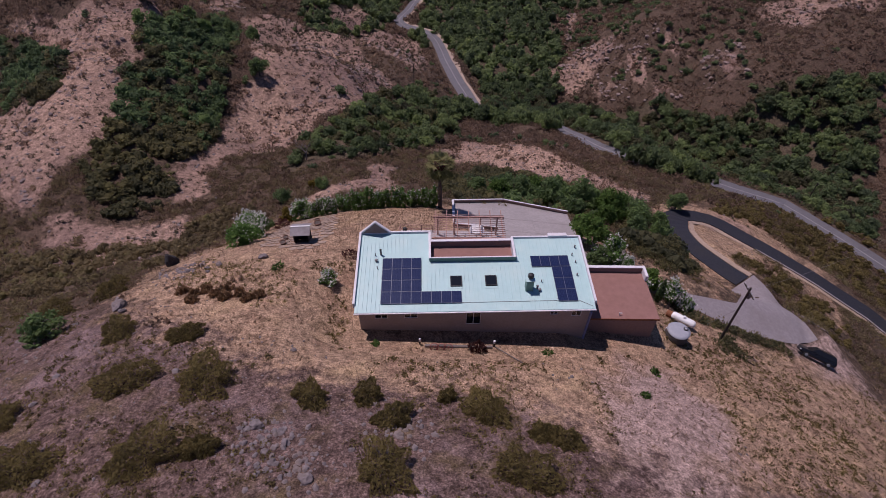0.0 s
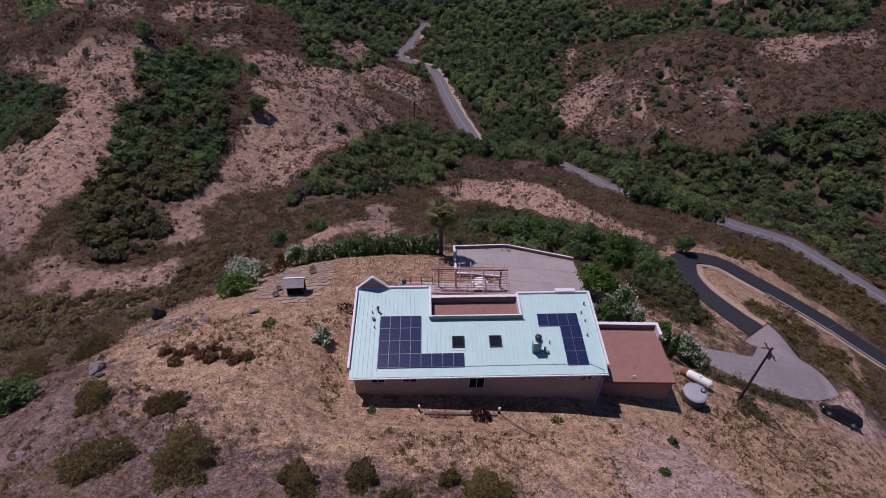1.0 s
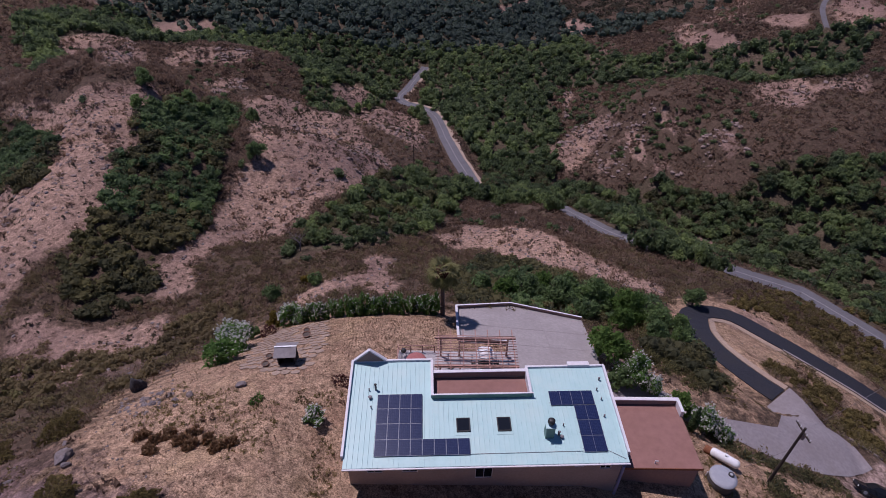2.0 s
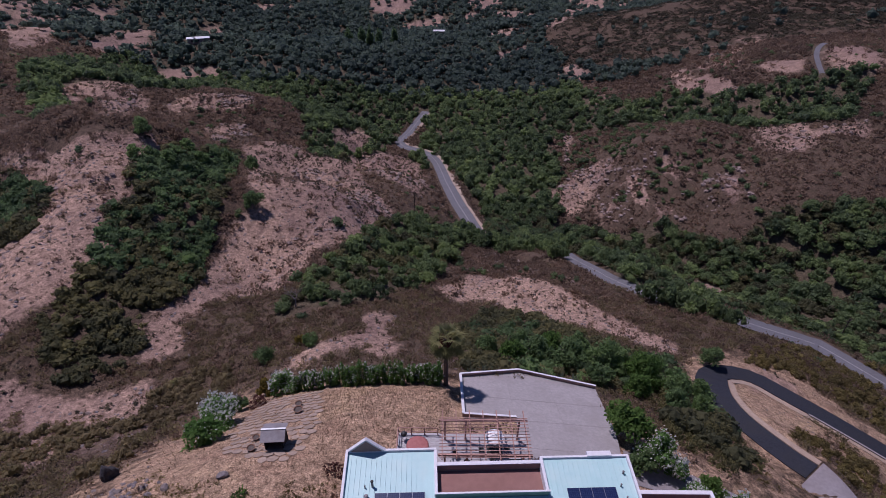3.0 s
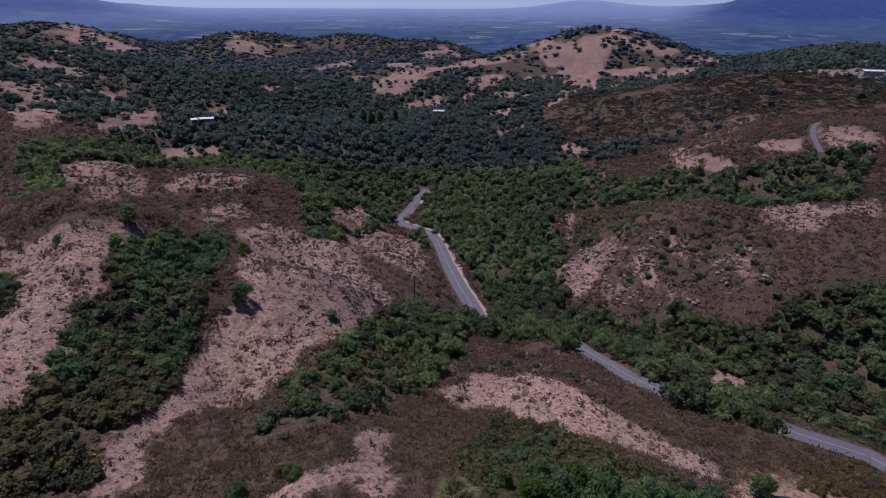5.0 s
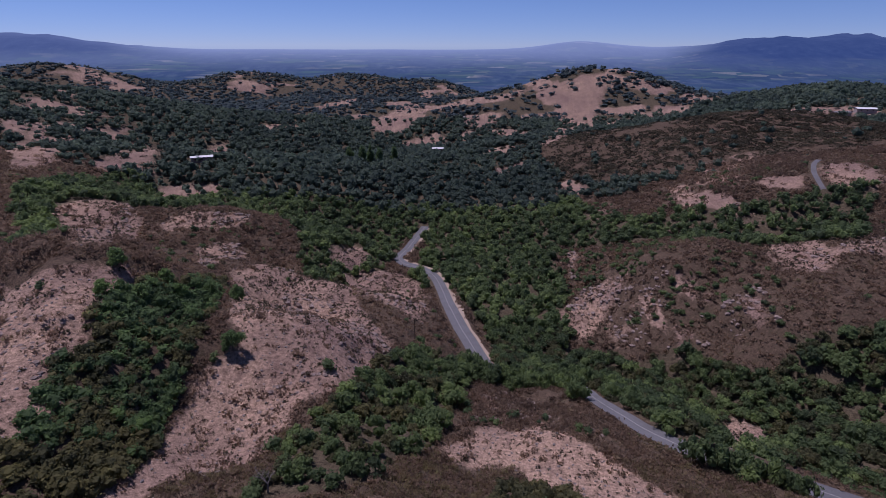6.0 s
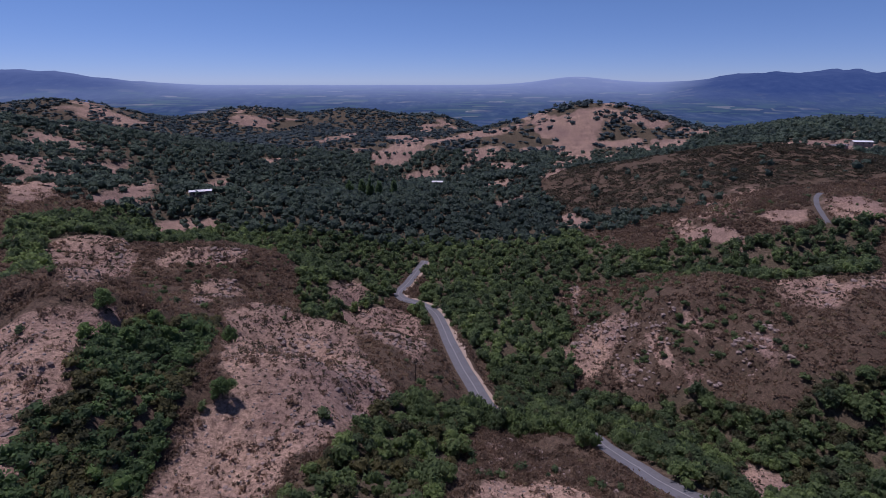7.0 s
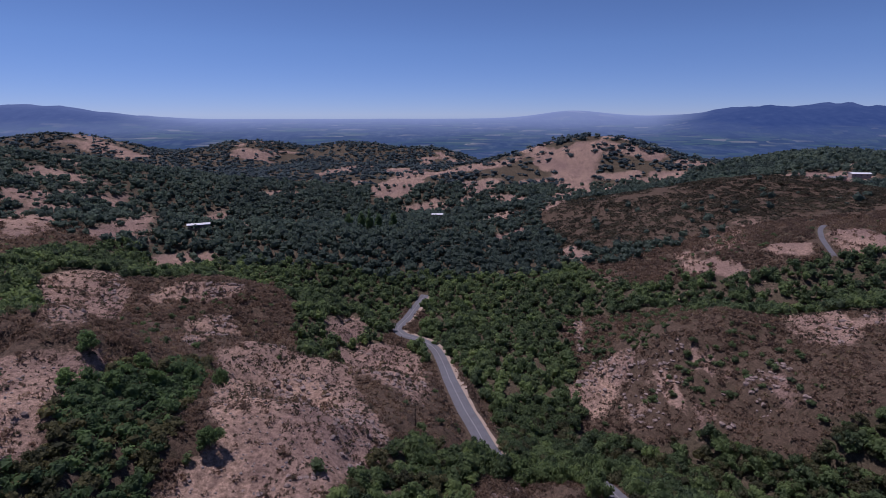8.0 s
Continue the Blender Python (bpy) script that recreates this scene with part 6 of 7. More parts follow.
def leafy_crown(rng, clumps, leaves, leaf=0.07, flat=0.85, base=0.25):
    """A near crown: nothing but leaves, thick about the clumps and thin between them."""
    pieces = []
    for k in range(clumps):
        th, rr = rng.uniform(0, 2 * math.pi), rng.uniform(0.1, 0.74) if k else 0.0
        c = np.array([rr * math.cos(th), rr * math.sin(th), base + rng.uniform(0.05, 0.8) * (1.2 - rr)])
        r = rng.uniform(0.18, 0.36)
        d = rng.normal(size=(leaves // clumps, 3))
        d /= np.linalg.norm(d, axis=1, keepdims=True)
        p = c + d * rng.uniform(0.45, 1.12, (len(d), 1)) * r * np.array([1, 1, flat])
        half = len(d) // 2
        pieces.append(leaf_tris(rng, p[:half], d[:half], leaf, 0.9))
        pieces.append(leaf_flats(rng, p[half:], d[half:] + np.array([0, 0, 0.4]), leaf, 0.7))
    return merge(pieces)


def brush_shape(rng, stems=44, leaf=0.17, tall=0.8, lift=1.7, slim=0.36):
    """A low shrub: upright sprays fanning from the ground, with a ragged top."""
    th, rr = rng.uniform(0, 2 * math.pi, stems), np.sqrt(rng.uniform(0, 1, stems))
    h = tall * (1.05 - 0.65 * rr ** 2) * rng.uniform(0.25, 1.0, stems)
    c = np.column_stack([rr * np.cos(th), rr * np.sin(th), h])
    nrm = np.column_stack([np.cos(th) * rr * 0.7, np.sin(th) * rr * 0.7, np.full(stems, 1.0)])
    return leaf_tris(rng, c, nrm, leaf * 1.75, lift, slim)


def tuft_shape(rng, blades=6):
    th = rng.uniform(0, 2 * math.pi, blades)
    out = np.column_stack([np.cos(th), np.sin(th), np.zeros(blades)])
    side = np.column_stack([-np.sin(th), np.cos(th), np.zeros(blades)]) * 0.11
    foot = out * 0.1
    tip = out * rng.uniform(0.1, 0.55, (blades, 1)) + np.array([0, 0, 1]) * rng.uniform(0.5, 1.15, (blades, 1))
    v = np.stack([foot - side, foot + side, tip], 1).reshape(-1, 3)
    return v, np.arange(3 * blades).reshape(-1, 3)


def spread(name, shapes, x, y, wide, tall, material, rng, label, category, sink=0.05, tone=None, z=None):
    """Many plants in one mesh: each takes a shape, a turn, a width, a height and a tone."""
    n = len(x)
    if not n:
        return None
    z = surface(x, y) if z is None else z
    pick, turn = rng.integers(0, len(shapes), n), rng.uniform(0, 2 * math.pi, n)
    tone = rng.uniform(0, 1, n) if tone is None else tone
    vs, fs, ts, at = [], [], [], 0
    for k, (v, f) in enumerate(shapes):
        sel = np.where(pick == k)[0]
        if not len(sel):
            continue
        c, s = np.cos(turn[sel])[:, None], np.sin(turn[sel])[:, None]
        px = (v[None, :, 0] * c - v[None, :, 1] * s) * wide[sel][:, None] + x[sel][:, None]
        py = (v[None, :, 0] * s + v[None, :, 1] * c) * wide[sel][:, None] + y[sel][:, None]
        pz = v[None, :, 2] * tall[sel][:, None] + z[sel][:, None] - sink
        vs.append(np.stack([px, py, pz], -1).reshape(-1, 3))
        fs.append((f[None] + (np.arange(len(sel)) * len(v))[:, None, None]).reshape(-1, 3) + at)
        ts.append(np.repeat(tone[sel], len(v)))
        at += len(sel) * len(v)
    me = raw_mesh(name, np.concatenate(vs), np.concatenate(fs), material, np.concatenate(ts))
    return tagged(new(name, me), label, category, kind="stuff")


def clear_of(x, y, margin=0.6):
    """True where no road, yard, house or other built thing stands."""
    ok = np.ones(x.shape, bool)
    for name, (line, half) in LANES.items():
        ok &= lane_distance(line, x, y)[0] > half + margin
    u, v = to_house(x, y)
    ok &= ~((u > -1) & (u < 33) & (v > -2.2) & (v < 17.5))
    ok &= ~((x > 0.5) & (x < 20) & (y > 40) & (y < 61.5) & in_outline(YARD * 1.0, x, y))
    ok &= ~in_outline(np.array(APRON), x, y)
    ok &= ~((x > -27) & (x < 2) & (y > 40) & (y < 59))
    return ok


def scatter(rng, n, x0, x1, y0, y1):
    return rng.uniform(x0, x1, n), rng.uniform(y0, y1, n)


def wedge(rng, n, y0, y1, slope=0.98, side=25):
    """Random places in the fan of land that opens up the valley."""
    y = np.sqrt(rng.uniform(y0 ** 2, y1 ** 2, n))
    x = rng.uniform(-1, 1, n) * (side + slope * y)
    return x, y


rng = np.random.default_rng(7)
TREES = [crown_shape(rng, 7, 168, 0.125) for _ in range(10)]
BUSHES = [crown_shape(rng, 3, 54, 0.17, 0.9, 0.1) for _ in range(10)]
MID_TREES = [crown_shape(rng, 2, 44, 0.2) for _ in range(10)]
FAR_TREES = [crown_shape(rng, 1, 11, 0.36) for _ in range(10)]
DOTS = [crown_shape(rng, 1, 5, 0.45) for _ in range(8)]
BRUSHES = [scrub_shape(rng, 12, 14, 0.24) for _ in range(10)]
FAR_BRUSH = [scrub_shape(rng, 9, 4, 0.36) for _ in range(8)]
TUFTS = [tuft_shape(rng) for _ in range(6)]

# ---- valley woods ----
x, y = wedge(rng, 26000, 62, 420, 0.92, 20)
f = cover("forest", x, y, 0.6) & ~cover("bare", x, y, 0.5) & clear_of(x, y, 1.2) & (fbm(x, y, 22, 3, 60) > 0.18) & ((y < 235) | (rng.uniform(0, 1, len(x)) < 0.66))
x, y = x[f], y[f]
d, level = lane_distance(LANES["lower"][0], x, y)
tone = np.clip(0.15 + 0.75 * fbm(x, y, 45, 3, 61) + rng.normal(0, 0.27, len(x)) - 0.1 + np.where(x < 40, 0.12 * ease((200 - y) / 60), -0.06 * ease((x - 40) / 30)), 0, 1)
size = rng.uniform(1.3, 3.7, len(x)) * np.where(y > 235, 1.05, np.clip(y / 120, 0.75, 1.2))
tall = size * rng.uniform(0.9, 1.35, len(x))
near = y < 235
olive = near & (rng.uniform(0, 1, len(x)) < 0.34)
near_green = near & ~olive
spread("woods", TREES, x[near_green], y[near_green], size[near_green], tall[near_green], L_WOODS, rng, "dense dark green oak and bay woods filling the valley", "woods", 0.5, tone[near_green])
spread("olive_woods", TREES, x[olive], y[olive], size[olive] * 0.85, tall[olive] * 0.85, L_GREENBRUSH, rng, "olive-brown scrub trees among the green woods", "woods", 0.5, tone[olive] * 0.6)
spread("woods_beyond", MID_TREES, x[~near], y[~near], size[~near], tall[~near], L_WOODS, rng, "dense green woods along the valley floor", "woods", 0.5, tone[~near])
# a screen of trees below the bend of the valley road
k = np.arange(110)
x, y = 5 + 0.44 * k + rng.normal(0, 1.4, 110), 178.0 - 3.2 * np.sin(k / 110 * 3.0) - 7 * np.clip((k - 75) / 35, 0, 1) + rng.normal(0, 2.6, 110)
lane = LANES["lower"][0]
side = lane[(lane[:, 0] > 50) & (lane[:, 0] < 71) | (lane[:, 1] > 152)]
x2, y2 = np.repeat(side[:, 0], 4) - 4.0 + rng.normal(0, 1.5, 4 * len(side)), np.repeat(side[:, 1], 4) - 4.5 + rng.normal(0, 1.8, 4 * len(side))
x3, y3 = rng.uniform(3, 31, 44), rng.uniform(164, 177, 44)
x, y = np.concatenate([x, x2, x3]), np.concatenate([y, y2, y3])
f = clear_of(x, y, 0.9)
size = rng.uniform(2.2, 3.4, len(x))
spread("roadside_trees", TREES, x[f], y[f], size[f], size[f] * 1.7, L_WOODS, rng, "dark green trees along the valley road", "woods", 0.4)

x, y = wedge(rng, 21000, 420, 1150, 0.88)
vx, vy = wedge(rng, 9000, 410, 720, 0.85, 10)
x, y = np.concatenate([x, vx]), np.concatenate([y, vy])
dens = np.where(cover("forest", x, y), 0.98, np.where(cover("savanna", x, y), 0.85 - 0.72 * open_grass(x, y), 0.8))
dens = np.where(cover("bare", x, y, 0.5), 0.10, dens) * ease((fbm(x, y, 70, 3, 62) - 0.12) * 6)
dark_hill = ((x - 285) / 190) ** 2 + ((y - 540) / 140) ** 2 < 1
f = (rng.uniform(0, 1, len(x)) < np.where(dark_hill, 0.02, dens)) & clear_of(x, y, 2)
x, y = x[f], y[f]
size = rng.uniform(2.6, 6.2, len(x)) * np.clip(y / 750, 0.75, 1.2)
tone = np.clip(fbm(x, y, 90, 3, 63) * 0.8 + rng.normal(0, 0.16, len(x)) - 0.05, 0, 1)
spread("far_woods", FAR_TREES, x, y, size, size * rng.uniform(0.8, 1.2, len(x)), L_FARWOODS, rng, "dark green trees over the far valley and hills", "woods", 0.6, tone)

x, y = wedge(rng, 11500, 1150, 2300, 0.8)
dens = np.where(cover("savanna", x, y), 0.95 - 0.8 * open_grass(x, y), 0.95)
dens = np.where(cover("bare", x, y, 0.4), 0.05 + 0.75 * ease((fbm(x, y, 75, 2, 82) - 0.54) * 9), dens) * ease((fbm(x, y, 160, 3, 64) - 0.15) * 7)
f = rng.uniform(0, 1, len(x)) < dens
x, y = x[f], y[f]
size = rng.uniform(5, 10.5, len(x))
# leaf colour here includes the blue of distance haze
spread("distant_woods", DOTS, x, y, size, size * 0.7, L_HAZED, rng, "distant trees on the last hills, leaves coloured haze-blue", "woods", 0.8)

# ---- taller thickets in the gullies ----
x, y = wedge(rng, 26000, 40, 190, 0.8, 30)
f = cover("thick", x, y, 0.6) & clear_of(x, y, 1.2)
x, y = x[f], y[f]
size = rng.uniform(0.8, 2.1, len(x))
tone = np.clip(fbm(x, y, 18, 3, 65) * 0.9 + rng.normal(0, 0.2, len(x)) - 0.1, 0, 1)
green = fbm(x, y, 14, 2, 75) + rng.normal(0, 0.08, len(x)) > 0.60
spread("thicket", BUSHES, x[~green], y[~green], size[~green], size[~green] * rng.uniform(0.7, 1.2, (~green).sum()), L_GREENBRUSH, rng, "dark olive scrub thicket in the gullies", "scrub", 0.3, tone[~green])
spread("green_thicket", BUSHES, x[green], y[green], size[green] * 1.15, size[green] * rng.uniform(0.9, 1.5, green.sum()), L_OAK, rng, "dark green bushes and small oaks in the gullies", "scrub", 0.3, tone[green] * 0.8)

# ---- chaparral over the slopes ----
x, y = wedge(rng, 31000, 20, 175, 0.9, 32)
bare_here, gold_here = cover("bare", x, y, 0.7), cover("gold", x, y) | cover("gravel", x, y)
dens = np.where(bare_here, 0.10, np.where(gold_here, 0.015, 0.85)) * ease((fbm(x, y, 7, 3, 66) - 0.25) * 5)
f = (rng.uniform(0, 1, len(x)) < dens) & clear_of(x, y, 0.9) & ~cover("forest", x, y, 0.5) & ~cover("thick", x, y, 0.5) & ~cover("track", x, y)
x, y = x[f], y[f]
size = rng.uniform(0.5, 1.3, len(x)) * np.clip(y / 80, 0.8, 1.4)
tone = np.clip(fbm(x, y, 15, 3, 67) * 1.1 + rng.normal(0, 0.16, len(x)) - 0.12, 0, 1)
spread("chaparral", BRUSHES, x, y, size, size * rng.uniform(0.7, 1.2, len(x)), L_BRUSH, rng, "low red-brown chaparral scrub over the slopes", "scrub", 0.05, tone)

x, y = scatter(rng, 13000, -95, 95, 36, 112)
gold_here = cover("gold", x, y) | cover("gravel", x, y) | cover("bare", x, y, 0.8)
f = ~gold_here & clear_of(x, y, 0.8) & ~cover("track", x, y) & ~cover("forest", x, y, 0.5) & ~cover("thick", x, y, 0.5) & (fbm(x, y, 6, 3, 86) > 0.34) & ((x / 31) ** 2 + ((y - 41) / 19) ** 2 > 1.1)
x, y = x[f], y[f]
size = rng.uniform(0.5, 1.1, len(x))
spread("heath", [scrub_shape(rng, 10, 20, 0.2, 0.9) for _ in range(8)], x, y, size, size * rng.uniform(0.8, 1.3, len(x)), L_HEATH, rng, "knee-high olive-brown heath on the slopes below the house", "scrub", 0.05, np.clip(fbm(x, y, 11, 3, 87) * 1.2 + rng.normal(0, 0.18, len(x)) - 0.15, 0, 1))

x, y = wedge(rng, 56000, 175, 430, 0.9, 15)
bare_here = cover("bare", x, y, 0.7)
dens = np.where(bare_here, 0.10, np.where(cover("rocky", x, y, 0.8), 0.45, 0.95)) * ease((fbm(x, y, 14, 3, 68) - 0.16) * 5)
f = (rng.uniform(0, 1, len(x)) < dens) & clear_of(x, y, 1.2) & ~cover("forest", x, y, 0.5)
x, y = x[f], y[f]
size = rng.uniform(0.9, 2.0, len(x)) * np.clip(y / 240, 0.8, 1.4)
tone = np.clip(fbm(x, y, 40, 3, 69) * 0.9 + rng.normal(0, 0.18, len(x)) - 0.08, 0, 1)
spread("far_chaparral", FAR_BRUSH, x, y, size, size * rng.uniform(0.7, 1.1, len(x)), L_BRUSH, rng, "brown chaparral scrub over the farther hills", "scrub", 0.1, tone)
x, y = wedge(rng, 15000, 430, 760, 0.9, 10)
hx, hy = scatter(rng, 8000, 70, 500, 450, 690)
x, y = np.concatenate([x, hx]), np.concatenate([y, hy])
hill = ((x - 275) / 235) ** 2 + ((y - 535) / 150) ** 2 < 1
dens = np.where(cover("bare", x, y, 0.7), 0.08, np.where(hill, 1.0, 0.55)) * ease((fbm(x, y, 30, 3, 68) - 0.18) * 5)
f = (rng.uniform(0, 1, len(x)) < dens) & clear_of(x, y, 1.2) & (hill | ~cover("forest", x, y, 0.5))
x, y = x[f], y[f]
size = rng.uniform(2.0, 4.2, len(x))
spread("hilltop_chaparral", FAR_BRUSH, x, y, size, size * rng.uniform(0.4, 0.6, len(x)), L_DARKBRUSH, rng, "dark brown chaparral over the rounded hill", "scrub", 0.1, np.clip(fbm(x, y, 60, 3, 69) * 0.8 + rng.normal(0, 0.12, len(x)) - 0.25, 0, 1))

# ---- green bushes among the brown scrub of the middle slopes ----
x, y = wedge(rng, 15000, 85, 400, 0.88, 15)
low = ease((-38 - ground_z(x, y)) / 24)
dens = (0.10 + 0.62 * low * (x > 40)) * ease((fbm(x, y, 26, 3, 74) - 0.36) * 6) * np.where(cover("bare", x, y, 0.4), 0.12, 1)
f = (rng.uniform(0, 1, len(x)) < dens) & clear_of(x, y, 1.2) & ~cover("forest", x, y, 0.4) & ~cover("thick", x, y, 0.4)
x, y = x[f], y[f]
size = rng.uniform(0.9, 2.4, len(x))
spread("slope_bushes", BUSHES, x, y, size, size * rng.uniform(0.8, 1.2, len(x)), L_WOODS, rng, "dark green bushes among the brown scrub", "bushes", 0.2, rng.uniform(0.0, 0.6, len(x)))

# ---- dry grass and stones on the knoll ----
x, y = scatter(rng, 52000, -62, 75, 8, 92)
w = np.where(cover("gold", x, y), 0.9, np.where(cover("gravel", x, y), 0.45, 0.12)) * ease((fbm(x, y, 3.0, 3, 70) - 0.25) * 4)
u, v = to_house(x, y)
f = (rng.uniform(0, 1, len(x)) < w) & ~((u > -0.3) & (u < 32.5) & (v > -0.2) & (v < 13)) & ~in_outline(np.array(APRON), x, y) & ~in_outline(YARD, x, y)
for name, (line, half) in LANES.items():
    f &= lane_distance(line, x, y)[0] > half + 0.3
x, y = x[f], y[f]
size = rng.uniform(0.10, 0.28, len(x))
spread("dry_grass", TUFTS, x, y, size * 1.3, size, L_STRAW, rng, "straw-coloured dry grass on the knoll", "grass", 0.02, np.clip(fbm(x, y, 8, 3, 71) + rng.normal(0, 0.15, len(x)) + 0.12, 0, 1))
x, y = scatter(rng, 5200, -24.0, 1.0, 43.5, 58.5)
f = in_outline(np.array([(-13.6, 44), (-5.6, 44.5), (-5.6, 46.5), (-1, 46.5), (1.2, 57.4), (-8, 57.0), (-15.6, 58.2)]), x, y)
x, y = x[f], y[f]
size = rng.uniform(0.08, 0.2, len(x))
spread("lawn_grass", TUFTS, x, y, size * 1.3, size, L_STRAW, rng, "dried-out brown lawn behind the house", "grass", 0.02, np.clip(fbm(x, y, 4, 3, 72) * 0.8 + rng.normal(0, 0.15, len(x)) + 0.1, 0, 1))
stone_v, stone_f = ICO0
STONES = [(stone_v * (1 + rng.uniform(-0.3, 0.3, (len(stone_v), 1))) * np.array([1, 0.8, 0.6]), stone_f) for _ in range(6)]
x, y = scatter(rng, 5000, -62, 60, 8, 70)
f = (cover("gravel", x, y) | (fbm(x, y, 6, 2, 73) > 0.68)) & clear_of(x, y, 0.2)
x, y = x[f], y[f]
size = rng.uniform(0.04, 0.16, len(x)) * np.where(rng.uniform(0, 1, len(x)) < 0.06, 2.4, 1)
cx = np.concatenate([rng.normal(mx, 1.5, 70) for mx in (-12.3, -9.2, -30.5, -2.6)])
cy = np.concatenate([rng.normal(my, 1.1, 70) for my in (14.0, 11.6, 38.8, 15.2)])
x, y = np.concatenate([x, cx]), np.concatenate([y, cy])
size = np.concatenate([size, rng.uniform(0.06, 0.3, len(cx))])
spread("loose_stones", STONES, x, y, size, size, M_ROCK, rng, "loose purple-grey stones on the knoll", "stones", 0.0)


# ---- darker tufts standing in the straw slope below the pole ----
x, y = scatter(rng, 900, 22, 56, 12, 36)
f = cover("gold", x, y, 0.5) & ~cover("track", x, y, 0.5) & clear_of(x, y, 0.5)
x, y = x[f], y[f]
size = rng.uniform(0.16, 0.42, len(x))
spread("slope_tufts", [scrub_shape(rng, 7, 12, 0.26, 1.0) for _ in range(6)], x, y, size, size * 0.9, L_OLIVE, rng, "brown-olive tufts standing in the straw slope", "weeds", 0.02, rng.uniform(0.0, 0.6, len(x)))

# ---- weeds among the stones and straw ----
x, y = scatter(rng, 25000, -60, 62, 6, 62)
weedy = fbm(x, y, 4.5, 3, 93)
f = (cover("gravel", x, y) | cover("gold", x, y) | (((x + 2) / 62) ** 2 + ((y - 2) / 34) ** 2 < 1)) & (weedy > np.where(cover("gravel", x, y), 0.49, 0.535)) & clear_of(x, y, 0.3) & ~cover("track", x, y)
x, y = x[f], y[f]
size = rng.uniform(0.12, 0.46, len(x))
tone = np.clip((weedy[f] - 0.45) * 2.0 + rng.normal(0, 0.2, len(x)), 0, 1)
spread("weeds", [scrub_shape(rng, 7, 9, 0.28, 0.9) for _ in range(8)], x, y, size, size * 0.8, L_OLIVE, rng, "low olive and brown weeds among the stones", "weeds", 0.02, tone)

# ---- small dark shrubs dotted over the bare slopes ----
x, y = wedge(rng, 52000, 60, 330, 0.85, 20)
f = cover("bare", x, y, 0.3) & clear_of(x, y, 0.6) & (rng.uniform(0, 1, len(x)) < ease((fbm(x, y, 12, 3, 80) - 0.2) * 4))
x, y = x[f], y[f]
size = rng.uniform(0.18, 0.62, len(x)) * np.clip(y / 140, 0.8, 1.5) * np.where(rng.uniform(0, 1, len(x)) < 0.08, 2.0, 1)
spread("slope_shrubs", [scrub_shape(rng, 8, 5, 0.34, 0.9) for _ in range(6)], x, y, size, size * 1.1, L_DARKBRUSH, rng, "small dark shrubs dotted over the bare slopes", "scrub", 0.04, rng.uniform(0, 0.6, len(x)))
x, y = wedge(rng, 7000, 60, 200, 0.8, 20)
f = cover("bare", x, y, 0.3) & clear_of(x, y, 0.4)
x, y = x[f], y[f]
size = rng.uniform(0.12, 0.4, len(x))
spread("slope_stones", STONES, x, y, size, size, M_ROCK, rng, "broken stones on the bare slopes", "stones", 0.02)


x, y = wedge(rng, 16000, 60, 340, 0.85, 20)
rough_here = fbm(x, y, 24, 3, 96)
f = ((cover("bare", x, y, 0.3) & (rough_here > 0.56)) | (cover("rocky", x, y) & (rough_here > 0.45))) & clear_of(x, y, 0.4)
x, y = x[f], y[f]
size = rng.uniform(0.3, 0.95, len(x)) * np.clip(y / 150, 0.7, 1.5)
spread("rock_outcrops", STONES, x, y, size, size * rng.uniform(0.8, 1.5, len(x)), M_OUTCROP, rng, "pinkish-grey rock outcrops on the bare slopes", "rocks", 0.15)


# ---- single trees and shrubs ----
def limbs(bm, rng, foot, top, r0, levels=2):
    """A tapered stem with forking limbs."""
    rod(foot, top, r0, r0 * 0.6, 7, bm)
    if levels:
        for k in range(3):
            a = rng.uniform(0, 2 * math.pi)
            start = Vector(foot).lerp(Vector(top), rng.uniform(0.55, 0.95))
            reach = (Vector(top) - Vector(foot)).length * rng.uniform(0.5, 0.8)
            end = start + Vector((math.cos(a) * 0.8, math.sin(a) * 0.8, rng.uniform(0.5, 1.0))).normalized() * reach
            limbs(bm, rng, start, end, r0 * 0.55, levels - 1)


def plant_mesh(name, shape, wide, tall, material, lift=0.0, tone=0.5, rng=None, spread_tone=0.0):
    v, f = shape
    vv = v * np.array([wide, wide, tall]) + np.array([0, 0, lift])
    return raw_mesh(name, vv, f, material, np.clip(tone + (rng.normal(0, spread_tone, len(vv)) if spread_tone else 0) * np.ones(len(vv)), 0, 1))


